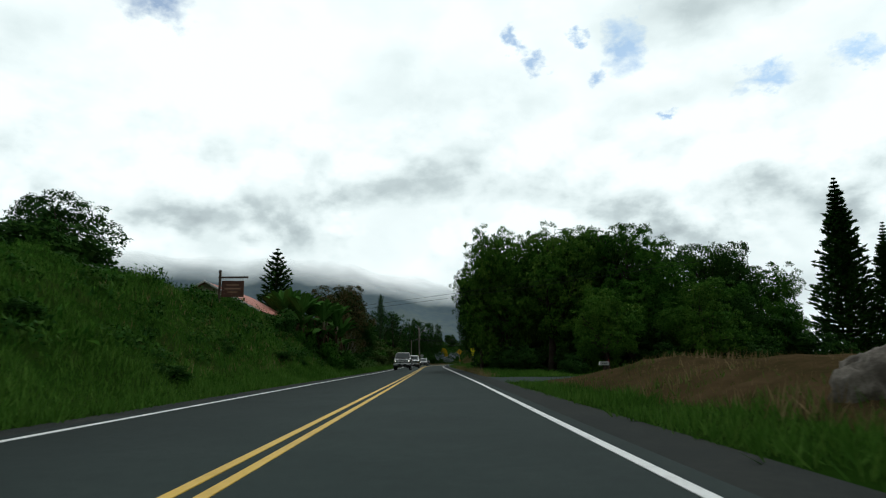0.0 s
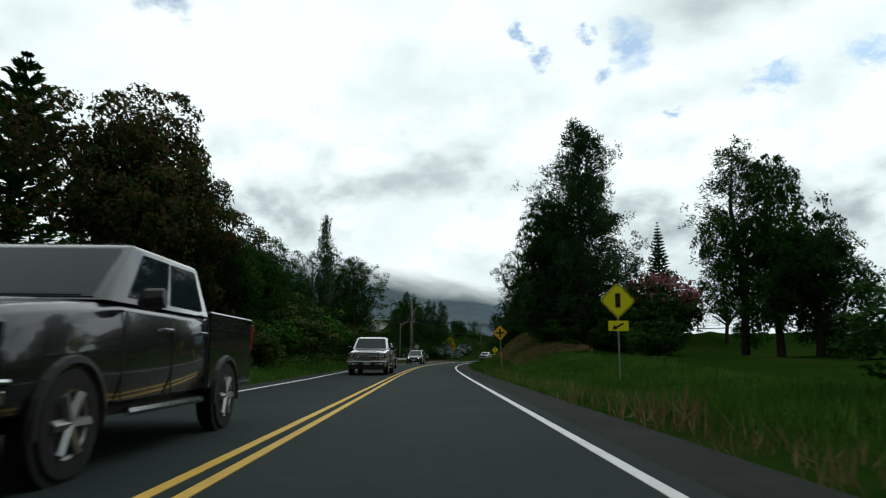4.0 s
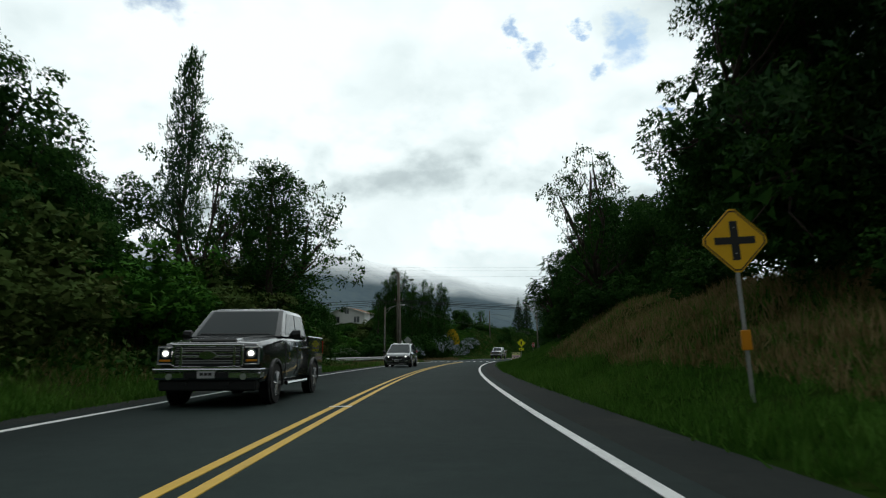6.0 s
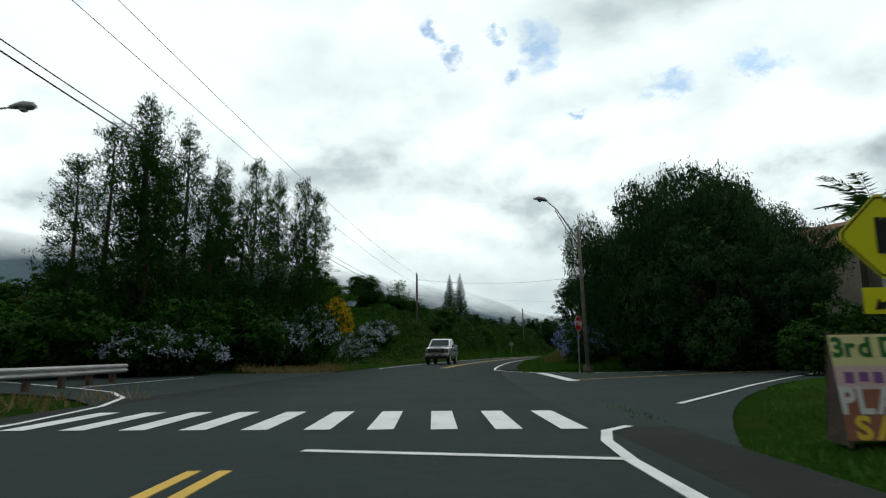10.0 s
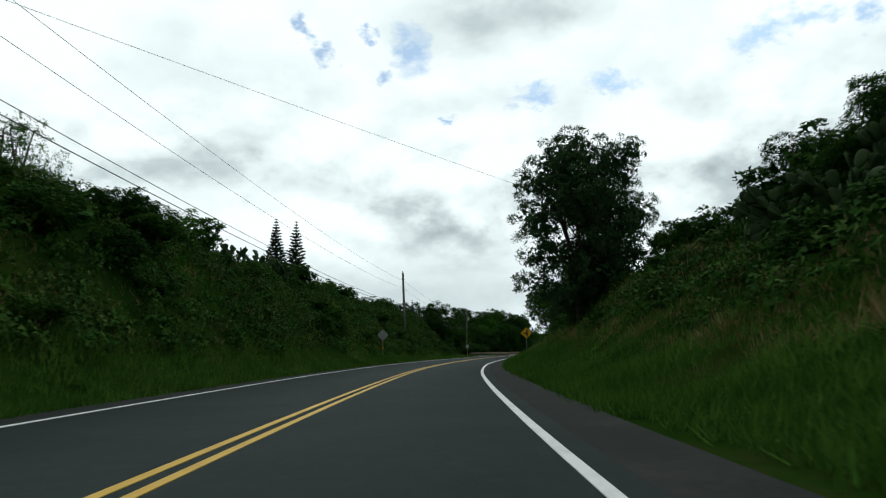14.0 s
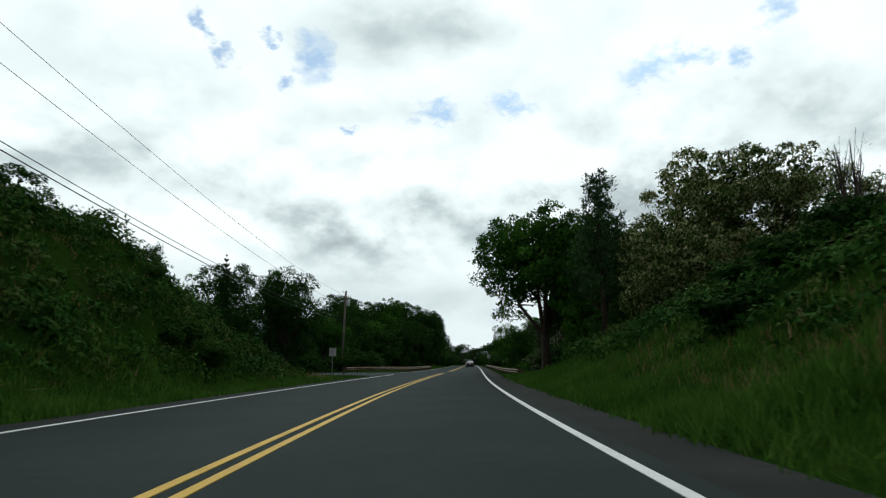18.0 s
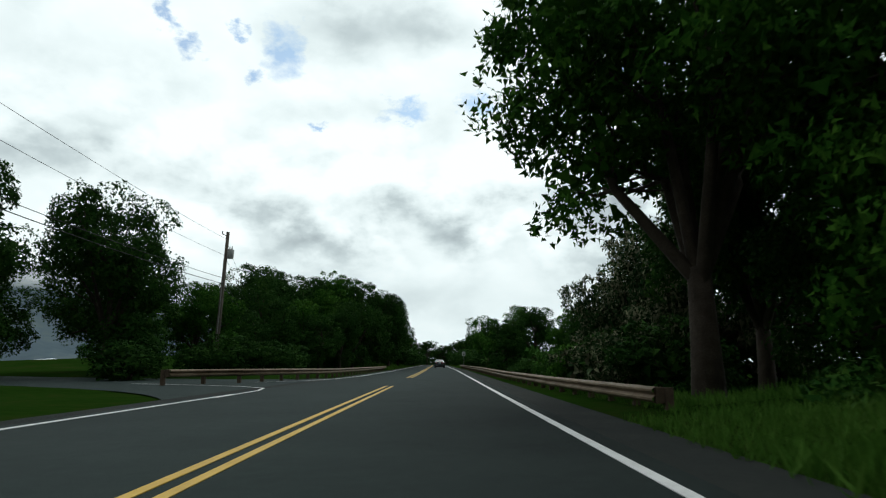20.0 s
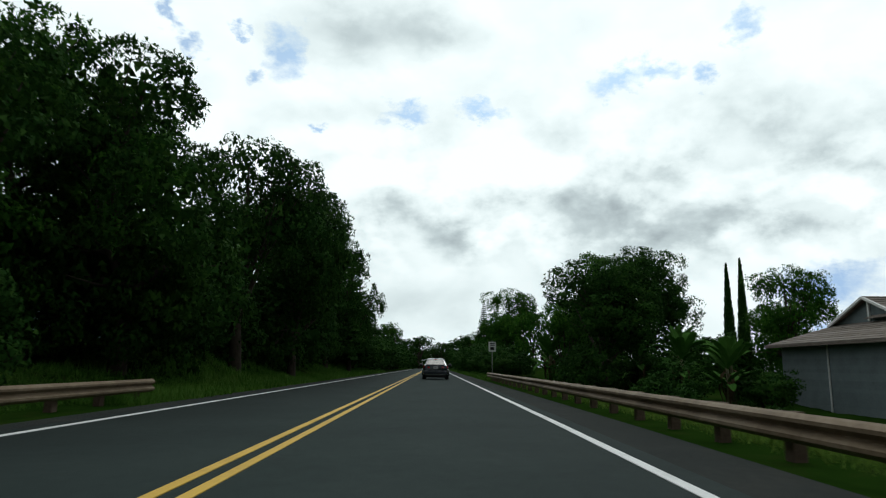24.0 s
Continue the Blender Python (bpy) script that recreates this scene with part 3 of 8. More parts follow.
def stroke(name, pts, width, mat, label):
    """A painted line through places (along, off)."""
    p = [Vector((*road(s, o), 0)) for s, o in pts]
    v, f = [], []
    for i, c in enumerate(p):
        d = (p[min(i + 1, len(p) - 1)] - p[max(i - 1, 0)]).normalized()
        n = Vector((-d.y, d.x, 0)) * width / 2
        v += [tuple(c + n + Vector((0, 0, 0.009))), tuple(c - n + Vector((0, 0, 0.009)))]
    for i in range(len(p) - 1):
        f.append((2 * i, 2 * i + 1, 2 * i + 3, 2 * i + 2))
    return tagged(part(name, (v, f), mat), label, "road marking", kind="structure")


CURVE_LABEL = "white painted kerb line curving into the side road"
stroke("edge_line", [(186.4, 1.66), (187.6, 1.74), (188.5, 1.95), (189.0, 2.35)], 0.13, WHITE_LINE, CURVE_LABEL)
stroke("edge_line", [(192.5, 4.17), (195.5, 6.1), (198.7, 8.1), (203.4, 11.2), (208.2, 14.45), (220, 23)], 0.12, WHITE_LINE, CURVE_LABEL)
stroke("edge_line", [(219, 1.25), (216.4, 1.35), (214.2, 1.9), (212.6, 2.6), (211.3, 3.2), (210.9, 4.2), (210.7, 5.6), (210.8, 7.4), (213, 10.5), (219, 18)], 0.12, WHITE_LINE, CURVE_LABEL)
stroke("edge_line", [(190, -6.2), (193.1, -6.7), (195.6, -7.6), (198, -9.2), (200.2, -11.5), (203, -14.8), (207, -20)], 0.12, WHITE_LINE, CURVE_LABEL)
stroke("edge_line", [(200.8, -11.8), (208.6, -11.8)], 0.12, WHITE_LINE, "white painted line in the mouth of the side road")
stroke("stop_line", [(210.9, 3.4), (209.8, 3.55), (202.3, 3.85)], 0.42, WHITE_LINE, "thick white stop line across a side road")
stroke("stop_line", [(187.1, -1.4), (186.4, 1.6)], 0.14, WHITE_LINE, "white line before the crosswalk")
stroke("centre_line", [(203.1, 3.9), (206, 7.5), (210.3, 12.6), (218, 24)], 0.11, YELLOW_LINE, "yellow painted centre line of the side road")
stroke("edge_line", [(379, -6.1), (383.6, -6.2), (385.7, -6.6), (387.3, -7.8), (388.6, -9.6), (391, -14)], 0.12, WHITE_LINE, CURVE_LABEL)
stroke("edge_line", [(408, -5.6), (400, -6.1), (396, -7), (393.1, -9)], 0.12, WHITE_LINE, CURVE_LABEL)
for k in range(10):
    o = -5.7 + k * 0.81
    a = 189.9
    stroke("crosswalk_bar", [(a - 0.4 * o / 8 - 1.1, o + 0.02), (a - 0.4 * o / 8 + 1.5, o - 0.06)], 0.34, WHITE_LINE, "white painted crosswalk bar on asphalt")


for q in (120.5, 320.0):
    o = float(along(YELLOW, q))
    stroke("road_stud", [(q - 0.09, o), (q + 0.09, o)], 0.42, WHITE_LINE, "worn white marker across the double centre line")


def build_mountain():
    """A long wooded volcano slope, haze put into its colour, its top faded out for cloud."""
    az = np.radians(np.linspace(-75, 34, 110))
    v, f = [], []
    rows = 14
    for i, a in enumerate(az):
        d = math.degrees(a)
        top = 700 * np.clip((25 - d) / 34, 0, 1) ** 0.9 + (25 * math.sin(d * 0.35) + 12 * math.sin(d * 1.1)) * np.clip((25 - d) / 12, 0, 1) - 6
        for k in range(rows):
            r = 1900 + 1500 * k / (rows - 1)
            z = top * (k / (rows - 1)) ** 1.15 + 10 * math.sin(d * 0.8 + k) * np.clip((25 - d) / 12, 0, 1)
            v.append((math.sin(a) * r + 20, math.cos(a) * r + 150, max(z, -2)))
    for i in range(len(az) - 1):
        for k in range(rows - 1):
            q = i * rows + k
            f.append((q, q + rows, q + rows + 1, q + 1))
    tagged(part("mountain", (v, f), MOUNTAIN, smooth=True), "mountain slope tinted blue-grey for haze, its top faded into low cloud", "mountain", kind="structure")


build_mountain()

# ---- plants ----
def unit(a):
    return a / np.maximum(np.linalg.norm(a, axis=-1, keepdims=True), 1e-6)


def leaf_mesh(P, D, length, width, rng, N=None, out=None):
    """Small pointed leaves from places, directions and sizes; N: which way their faces look; out: the way out of the mass
    of leaves they belong to, which they are shaded by."""
    n = len(P)
    D = unit(D)
    side = unit(np.cross(D, rng.normal(size=(n, 3)) if N is None else N))
    nor = np.cross(side, D)
    L = (np.asarray(length) * rng.uniform(0.7, 1.3, n))[:, None]
    W = L * (width * rng.uniform(0.8, 1.2, n))[:, None]
    tri = np.stack([P + side * W * 0.5, P + D * L + nor * W * 0.2, P - side * W * 0.5 + D * L * 0.25], 1)
    faces = np.arange(n * 3).reshape(-1, 3)
    if out is None:
        return tri.reshape(-1, 3), faces
    face = unit(np.cross(tri[:, 1] - tri[:, 0], tri[:, 2] - tri[:, 0]))
    turn = (face * out).sum(1) < 0
    tri[turn] = tri[turn][:, [0, 2, 1]]
    face[turn] *= -1
    return tri.reshape(-1, 3), faces, np.repeat(unit(unit(out) * 0.72 + face * 0.28), 3, 0)


def clumped(lobes, rng, clumps, per, leaf, width, size=(0.45, 0.85), ragged=0.35):
    """Leaves that lie like scales over many small rounded clumps, which in turn cover the lobes."""
    c, out = on_lobes(lobes, clumps, rng, 0.72, 1.06)
    r = rng.uniform(size[0], size[1], clumps)
    d = ball(clumps * per, rng)
    o = np.repeat(out, per, 0)
    d = unit(d + o * 0.55 + [0, 0, 0.35])
    R = np.repeat(r, per)[:, None]
    P = np.repeat(c, per, 0) + d * R * [1, 1, 0.72] * rng.uniform(0.55, 1.1, (len(d), 1))
    N = unit(d + rng.normal(size=d.shape) * ragged)
    D = np.cross(N, rng.normal(size=d.shape)) + [0, 0, -0.25] + d * 0.25
    return leaf_mesh(P, D, leaf, width, rng, N, d + o * 0.4)


def shaded(*meshes):
    """Leaf masses as one mesh with the normals they are shaded by."""
    v, f = stack(*[m[:2] for m in meshes])
    return v, f, np.concatenate([m[2] for m in meshes])


def stack(*meshes):
    v, f, n = [], [], 0
    for a, b in meshes:
        if len(a):
            v.append(np.asarray(a, float))
            f.append(np.asarray(b) + n)
            n += len(a)
    return np.concatenate(v), np.concatenate(f)


def tris(shape):
    """A (verts, faces) shape with its faces cut into triangles, as arrays."""
    f = [(q[0], q[i], q[i + 1]) for q in shape[1] for i in range(1, len(q) - 1)]
    return np.array(shape[0], float), np.array(f, int)


def thicket(lobes, rng, size, share=1.0):
    """The shaded inner leaves that close a crown."""
    P, D, O = [], [], []
    for l in lobes:
        n = int(share * 18 * (l[3] * l[4] + l[4] * l[5] + l[3] * l[5]))
        way = ball(n, rng)
        P.append(np.array(l[:3]) + way * np.array(l[3:6]) * (rng.uniform(0, 1, (n, 1)) ** 0.5 * 0.78) - [0, 0, size * 0.3])
        D.append(rng.normal(size=(n, 3)))
        O.append(way)
    return leaf_mesh(np.concatenate(P), np.concatenate(D), size, 0.75, rng, None, np.concatenate(O))


def ball(n, rng):
    return unit(rng.normal(size=(n, 3)))


def on_lobes(lobes, n, rng, lo=0.78, hi=1.08):
    """Places on the skins of lobes, the larger lobes taking more, with the way out."""
    area = np.array([(l[3] * l[4] + l[4] * l[5] + l[3] * l[5]) for l in lobes])
    pick = rng.choice(len(lobes), n, p=area / area.sum())
    L = np.array(lobes)[pick]
    d = ball(n, rng)
    p = L[:, :3] + d * L[:, 3:6] * rng.uniform(lo, hi, n)[:, None]
    return p, d


def limbs(trunk_h, r0, lobes, rng, lean=0.3, many=10):
    """A trunk that forks into limbs reaching the lobes."""
    top = np.array([rng.uniform(-lean, lean), rng.uniform(-lean, lean), trunk_h])
    shapes = [tube([(0, 0, -0.6), (top[0] * 0.2, top[1] * 0.2, trunk_h * 0.4), tuple(top)], [r0 * 1.25, r0 * 0.95, r0 * 0.75], 9)]
    order = rng.permutation(len(lobes))[:many]
    for i in order:
        c = np.array(lobes[i][:3])
        mid = top * 0.45 + c * 0.55 + rng.normal(size=3) * 0.35
        start = top * rng.uniform(0.75, 1.0)
        tip = c + (c - top) * 0.08
        shapes.append(tube([tuple(start), tuple(mid), tuple(c), tuple(tip)], [r0 * 0.5, r0 * 0.34, r0 * 0.2, r0 * 0.06], 6, caps=False))
        for _ in range(3):
            e = c + ball(1, rng)[0] * np.array(lobes[i][3:6]) * 0.9
            shapes.append(tube([tuple(mid), tuple((mid + e) / 2 + rng.normal(size=3) * 0.2), tuple(e)], [r0 * 0.2, r0 * 0.12, r0 * 0.04], 5, caps=False))
    return join(*shapes)


def broad(seed, clumps=300, per=70, leaf=0.20, width=0.7, low=0.16, fill=True, size=(0.4, 0.8), radius=4.6, height=10.0, lobes_n=17, ragged=0.35):
    """A wide leafy tree, ten metres high."""
    rng = np.random.default_rng(seed)
    lobes = []
    for i in range(lobes_n):
        a = rng.uniform(0, 2 * math.pi)
        h = rng.uniform(low, 0.86) * height
        room = math.sqrt(max(0.05, 1 - ((h / height - 0.5) / 0.52) ** 2)) * radius
        rr = room * rng.uniform(0.35, 0.78)
        k = rng.uniform(1.2, 2.2) * radius / 4.6
        lobes.append((math.cos(a) * rr, math.sin(a) * rr, h, k, k, k * rng.uniform(0.65, 0.9)))
    lobes.append((0, 0, height * 0.84, 2.0 * radius / 4.6, 2.0 * radius / 4.6, 1.5))
    crown = [clumped(lobes, rng, clumps, per, leaf, width, size, ragged)]
    if fill:
        crown.append(thicket(lobes, rng, 0.32, 1.1))
    return limbs(height * 0.26, 0.26 * radius / 4.6 + 0.05, lobes, rng), shaded(*crown)


def airy(seed, height=15.0, radius=2.6, clusters=620, per=20, leaf=0.23, droop=0.5, bare=0.18, point=1.0):
    """A tall slender tree with wispy sprays and sky between them."""
    rng = np.random.default_rng(seed)
    shapes = [tube([(0, 0, -0.6), (rng.normal() * 0.15, 0, height * 0.35), (rng.normal() * 0.25, 0.1, height * 0.7), (0, 0, height * 0.98)], [0.24, 0.19, 0.11, 0.02], 8)]
    sprays, ways = [], []
    for i in range(46):
        f = bare + (0.98 - bare) * (i + rng.uniform(0, 1)) / 46
        a = i * 2.4 + rng.uniform(-0.5, 0.5)
        reach = radius * (1 - f ** (1.6 * point)) ** 0.7 * rng.uniform(0.55, 1.1) + 0.25
        base = np.array([0, 0, f * height])
        tip = base + np.array([math.cos(a) * reach, math.sin(a) * reach, reach * rng.uniform(0.25, 0.8)])
        mid = (base + tip) / 2 + np.array([0, 0, -0.1])
        shapes.append(tube([tuple(base), tuple(mid), tuple(tip)], [0.055 * (1.2 - f), 0.03, 0.01], 4, caps=False))
        k = max(4, int(clusters / 46 * (0.4 + reach / radius)))
        u = rng.uniform(0.3, 1.05, k)[:, None]
        sprays.append(base + (tip - base) * u + rng.normal(size=(k, 3)) * (0.22 + 0.1 * reach))
        ways.append(np.repeat((tip - base)[None], k, 0))
    p, w = np.concatenate(sprays), unit(np.concatenate(ways))
    n = len(p) * per
    P = np.repeat(p, per, 0) + rng.normal(size=(n, 3)) * 0.15
    D = np.repeat(w, per, 0) * 0.5 + rng.normal(size=(n, 3)) * 0.5 + [0, 0, 0.5 - droop]
    return join(*shapes), leaf_mesh(P, D, leaf, 0.36, rng, None, np.repeat(p * [1, 1, 0] / radius + w * 0.4 + [0, 0, 0.25], per, 0) + rng.normal(size=(n, 3)) * 0.3)


def tiered(seed, height=16.0, radius=2.3, whorls=32, upturn=0.35, arms=8, per=46, needle=0.34, spike=0.0, taper=0.75, uneven=0.12):
    """A pine with level whorls of branches that shorten to a point."""
    rng = np.random.default_rng(seed)
    shapes = [tube([(0, 0, -0.5), (0, 0, height * 0.5), (0, 0, height)], [0.24, 0.14, 0.02], 8)]
    P, D, size = [], [], []
    for i in range(whorls):
        f = 0.08 + 0.91 * i / (whorls - 1)
        reach = radius * (1 - f) ** taper * (1 - 0.25 * f) + 0.03 + 0.13 * min(1.0, (1 - f) * 8)
        reach *= rng.uniform(1 - uneven, 1 + uneven * 0.4)
        size.append(np.full(arms * per, needle * min(1.0, 0.3 + reach * 0.7)))
        for k in range(arms):
            a = 2 * math.pi * k / arms + i * 0.5 + rng.uniform(-0.15, 0.15)
            r = reach * rng.uniform(0.8, 1.12)
            d = np.array([math.cos(a), math.sin(a), 0])
            base = np.array([0, 0, f * height])
            tip = base + d * r + [0, 0, r * (upturn + spike)]
            mid = base + d * r * 0.5 + [0, 0, r * (upturn * 0.15 + spike * 0.5)]
            shapes.append(tube([tuple(base), tuple(mid), tuple(tip)], [0.035, 0.022, 0.008], 4, caps=False))
            u = rng.uniform(0.12, 1.0, per)[:, None]
            P.append(np.where(u < 0.5, base + (mid - base) * u * 2, mid + (tip - mid) * (u - 0.5) * 2))
            side = np.cross(d, [0, 0, 1.0])
            D.append(d * 0.6 + side * rng.choice([-1, 1], per)[:, None] * 0.6 + [0, 0, 0.35] + rng.normal(size=(per, 3)) * 0.25)
    P, D = np.concatenate(P), np.concatenate(D)
    return join(*shapes), leaf_mesh(P, D, np.concatenate(size), 0.5, rng)


def column(seed, height=12.0, radius=0.85, n=5200):
    """A narrow dense cypress."""
    rng = np.random.default_rng(seed)
    f = rng.uniform(0.03, 1, n)
    r = radius * np.minimum(1, (1 - f) ** 0.85 * 1.35) * rng.uniform(0.7, 1.05, n)
    a = rng.uniform(0, 2 * math.pi, n)
    P = np.stack([np.cos(a) * r, np.sin(a) * r, f * height], 1)
    D = np.stack([np.cos(a) * 0.3, np.sin(a) * 0.3, np.ones(n)], 1) + rng.normal(size=(n, 3)) * 0.2
    core = tris(tube([(0, 0, 0.3), (0, 0, height * 0.4), (0, 0, height * 0.75), (0, 0, height * 0.97)], [radius * 0.7, radius * 0.66, radius * 0.3, 0.02], 9))
    return tube([(0, 0, -0.4), (0, 0, height * 0.8)], [0.16, 0.04], 7), stack(leaf_mesh(P, D, 0.34, 0.3, rng), core)


def weeping(seed, height=9.5, radius=5.0, strands=2300, per=20):
    """A pepper tree with hanging sprays."""
    rng = np.random.default_rng(seed)
    lobes = []
    for i in range(20):
        a, h = rng.uniform(0, 2 * math.pi), rng.uniform(0.36, 0.86) * height
        rr = radius * rng.uniform(0.15, 0.78)
        k = rng.uniform(1.2, 2.0)
        lobes.append((math.cos(a) * rr, math.sin(a) * rr, h, k, k, k * 0.8))
    p, d = on_lobes(lobes, strands, rng, 0.7, 1.05)
    drop = rng.uniform(0.5, 2.4, strands)
    u = rng.uniform(0, 1, (strands, per))
    P = np.repeat(p[:, None], per, 1)
    P[:, :, 2] -= u * drop[:, None]
    P[:, :, :2] += d[:, None, :2] * (0.5 * np.sqrt(u))[:, :, None]
    P = P.reshape(-1, 3) + rng.normal(size=(strands * per, 3)) * 0.14
    D = rng.normal(size=(strands * per, 3)) * 0.5 + [0, 0, -0.9]
    keep = P[:, 2] > 0.1
    way = np.repeat(d + [0, 0, 0.25], per, 0) + rng.normal(size=(strands * per, 3)) * 0.25
    crown = [leaf_mesh(P[keep], D[keep], 0.21, 0.34, rng, None, way[keep])] + [thicket([(l[0] * 0.85, l[1] * 0.85, l[2] - 1.0, l[3] * 1.1, l[4] * 1.1, l[5] * 1.9) for l in lobes], rng, 0.24, 1.3)]
    return limbs(height * 0.3, 0.34, lobes, rng), shaded(*crown)


def feathery(seed, height=11.0, radius=5.6, fronds=620, pairs=9, fill=0.5, low=0.38, lobes_n=15, leaf=0.36, big=1.0):
    """A spreading tree whose fronds bear rows of leaflets."""
    rng = np.random.default_rng(seed)
    lobes = []
    for i in range(lobes_n):
        a, h = rng.uniform(0, 2 * math.pi), rng.uniform(low, 0.9) * height
        rr = radius * rng.uniform(0.2, 0.78)
        k = rng.uniform(0.9, 1.7) * big
        lobes.append((math.cos(a) * rr, math.sin(a) * rr, h, k, k, k * 0.6))
    p, d = on_lobes(lobes, fronds, rng, 0.6, 1.05)
    out = unit(p * [1, 1, 0]) * 0.6 + d * 0.5 + rng.normal(size=(fronds, 3)) * 0.35
    out = unit(out + [0, 0, 0.1])
    P, D = [], []
    for k in range(pairs):
        u = (k + 1) / pairs * rng.uniform(0.75, 1.15, fronds)[:, None]
        q = p + out * u * 0.95 + np.array([0, 0, -0.42]) * u * u
        side = unit(np.cross(out, [0, 0, 1.0]))
        for sgn in (-1, 1):
            P.append(q)
            D.append(side * sgn + out * 0.5 + [0, 0, -0.45] + rng.normal(size=(fronds, 3)) * 0.12)
    crown = [leaf_mesh(np.concatenate(P), np.concatenate(D), leaf, 0.3, rng, None, np.tile(d + [0, 0, 0.5], (2 * pairs, 1)))]
    if fill:
        crown.append(thicket(lobes, rng, 0.5, 0.8))
    return limbs(height * 0.3, 0.3, lobes, rng, many=15), shaded(*crown)


def bush(seed, height=2.4, radius=1.7, clumps=80, per=52, leaf=0.13, width=0.65):
    rng = np.random.default_rng(seed)
    lobes = [(0, 0, height * 0.45, radius * 0.7, radius * 0.7, height * 0.5)]
    for i in range(7):
        a, rr, k = rng.uniform(0, 2 * math.pi), radius * rng.uniform(0.35, 0.65), rng.uniform(0.45, 0.7)
        lobes.append((math.cos(a) * rr, math.sin(a) * rr, height * rng.uniform(0.25, 0.68), k * radius * 0.6, k * radius * 0.6, k * height * 0.4))
    crown = [clumped(lobes, rng, clumps, per, leaf, width, (0.2, 0.42), 0.5), thicket(lobes, rng, 0.32, 2.0)]
    stems = join(*[tube([(0.1 * math.cos(i), 0.1 * math.sin(i), -0.3), (l[0] * 0.6, l[1] * 0.6, l[2])], [0.05, 0.02], 5) for i, l in enumerate(lobes)])
    return stems, shaded(*crown)


def bloom(seed, height, radius, clusters, per=8, size=0.13):
    """Blossom heads over the skin of a bush or crown."""
    rng = np.random.default_rng(seed)
    d = ball(clusters, rng)
    d[:, 2] = np.abs(d[:, 2]) * 0.9 - 0.1
    p = d * [radius, radius, height * 0.58] * rng.uniform(0.86, 1.06, clusters)[:, None] + [0, 0, height * 0.45]
    P = np.repeat(p, per, 0) + rng.normal(size=(clusters * per, 3)) * 0.09
    return leaf_mesh(P, rng.normal(size=(clusters * per, 3)), size, 0.8, rng)


KINDS = {
    "broad": lambda k: broad(10 + k), "dense": lambda k: broad(30 + k, 300, 80, 0.19, 0.75, 0.10, size=(0.5, 0.95), ragged=0.3), "open": lambda k: broad(50 + k, 300, 26, 0.19, 0.6, 0.28, False, (0.3, 0.6), ragged=0.7),
    "coarse": lambda k: broad(70 + k, 380, 68, 0.20, 0.62, 0.12, size=(0.34, 0.7), ragged=0.4), "far": lambda k: broad(90 + k, 105, 18, 0.42, 0.9, 0.10, size=(0.5, 1.0)),
    "airy": lambda k: airy(110 + k), "thick_airy": lambda k: airy(130 + k, 15, 3.4, 1500, 24, 0.22, 0.35, 0.06, 1.5),
    "spire": lambda k: airy(140 + k, 15, 1.9, 520, 14, 0.3, 0.0, 0.3, 1.2), "ironwood": lambda k: airy(145 + k, 15, 2.3, 900, 17, 0.20, 0.1, 0.05, 0.95),
    "lobed": lambda k: broad(125 + k, 620, 76, 0.125, 0.5, 0.10, True, (0.22, 0.46), 3.0, 10.0, 36, 0.6),
    "pine": lambda k: tiered(150 + k, taper=1.0), "fir": lambda k: tiered(155 + k, 16, 3.7, 40, 0.25, 9, 60, 0.42, 0.0, 0.95, 0.32), "spiky": lambda k: tiered(160 + k, 13, 2.4, 19, 0.2, 8, 46, 0.34, 0.75), "column": lambda k: column(170 + k),
    "weeping": lambda k: weeping(180 + k), "feathery": lambda k: feathery(200 + k), "loose_feathery": lambda k: feathery(220 + k, 11, 6.2, 560, 9, 0),
    "high_crown": lambda k: broad(75 + k, 430, 66, 0.19, 0.6, 0.44, size=(0.35, 0.7), ragged=0.4),
    "bare": lambda k: broad(80 + k, 26, 5, 0.14, 0.6, 0.4, False, (0.3, 0.5)),
    "walnut": lambda k: broad(210 + k, 720, 60, 0.19, 0.42, 0.12, True, (0.26, 0.52), 4.7, 10.0, 30, 0.45),
    "bush": lambda k: bush(240 + k), "leaf_bush": lambda k: bush(260 + k, 2.4, 1.7, 78, 44, 0.18, 0.55)}
NATURAL = {"broad": 10, "dense": 10, "open": 10, "coarse": 10, "far": 10, "airy": 15, "thick_airy": 15, "spire": 15, "ironwood": 15, "lobed": 10, "fir": 16, "pine": 16, "spiky": 13, "column": 12,
           "weeping": 9.5, "feathery": 11, "loose_feathery": 11, "walnut": 10, "bare": 10, "high_crown": 10, "bush": 2.4, "leaf_bush": 2.4}
MADE = {}


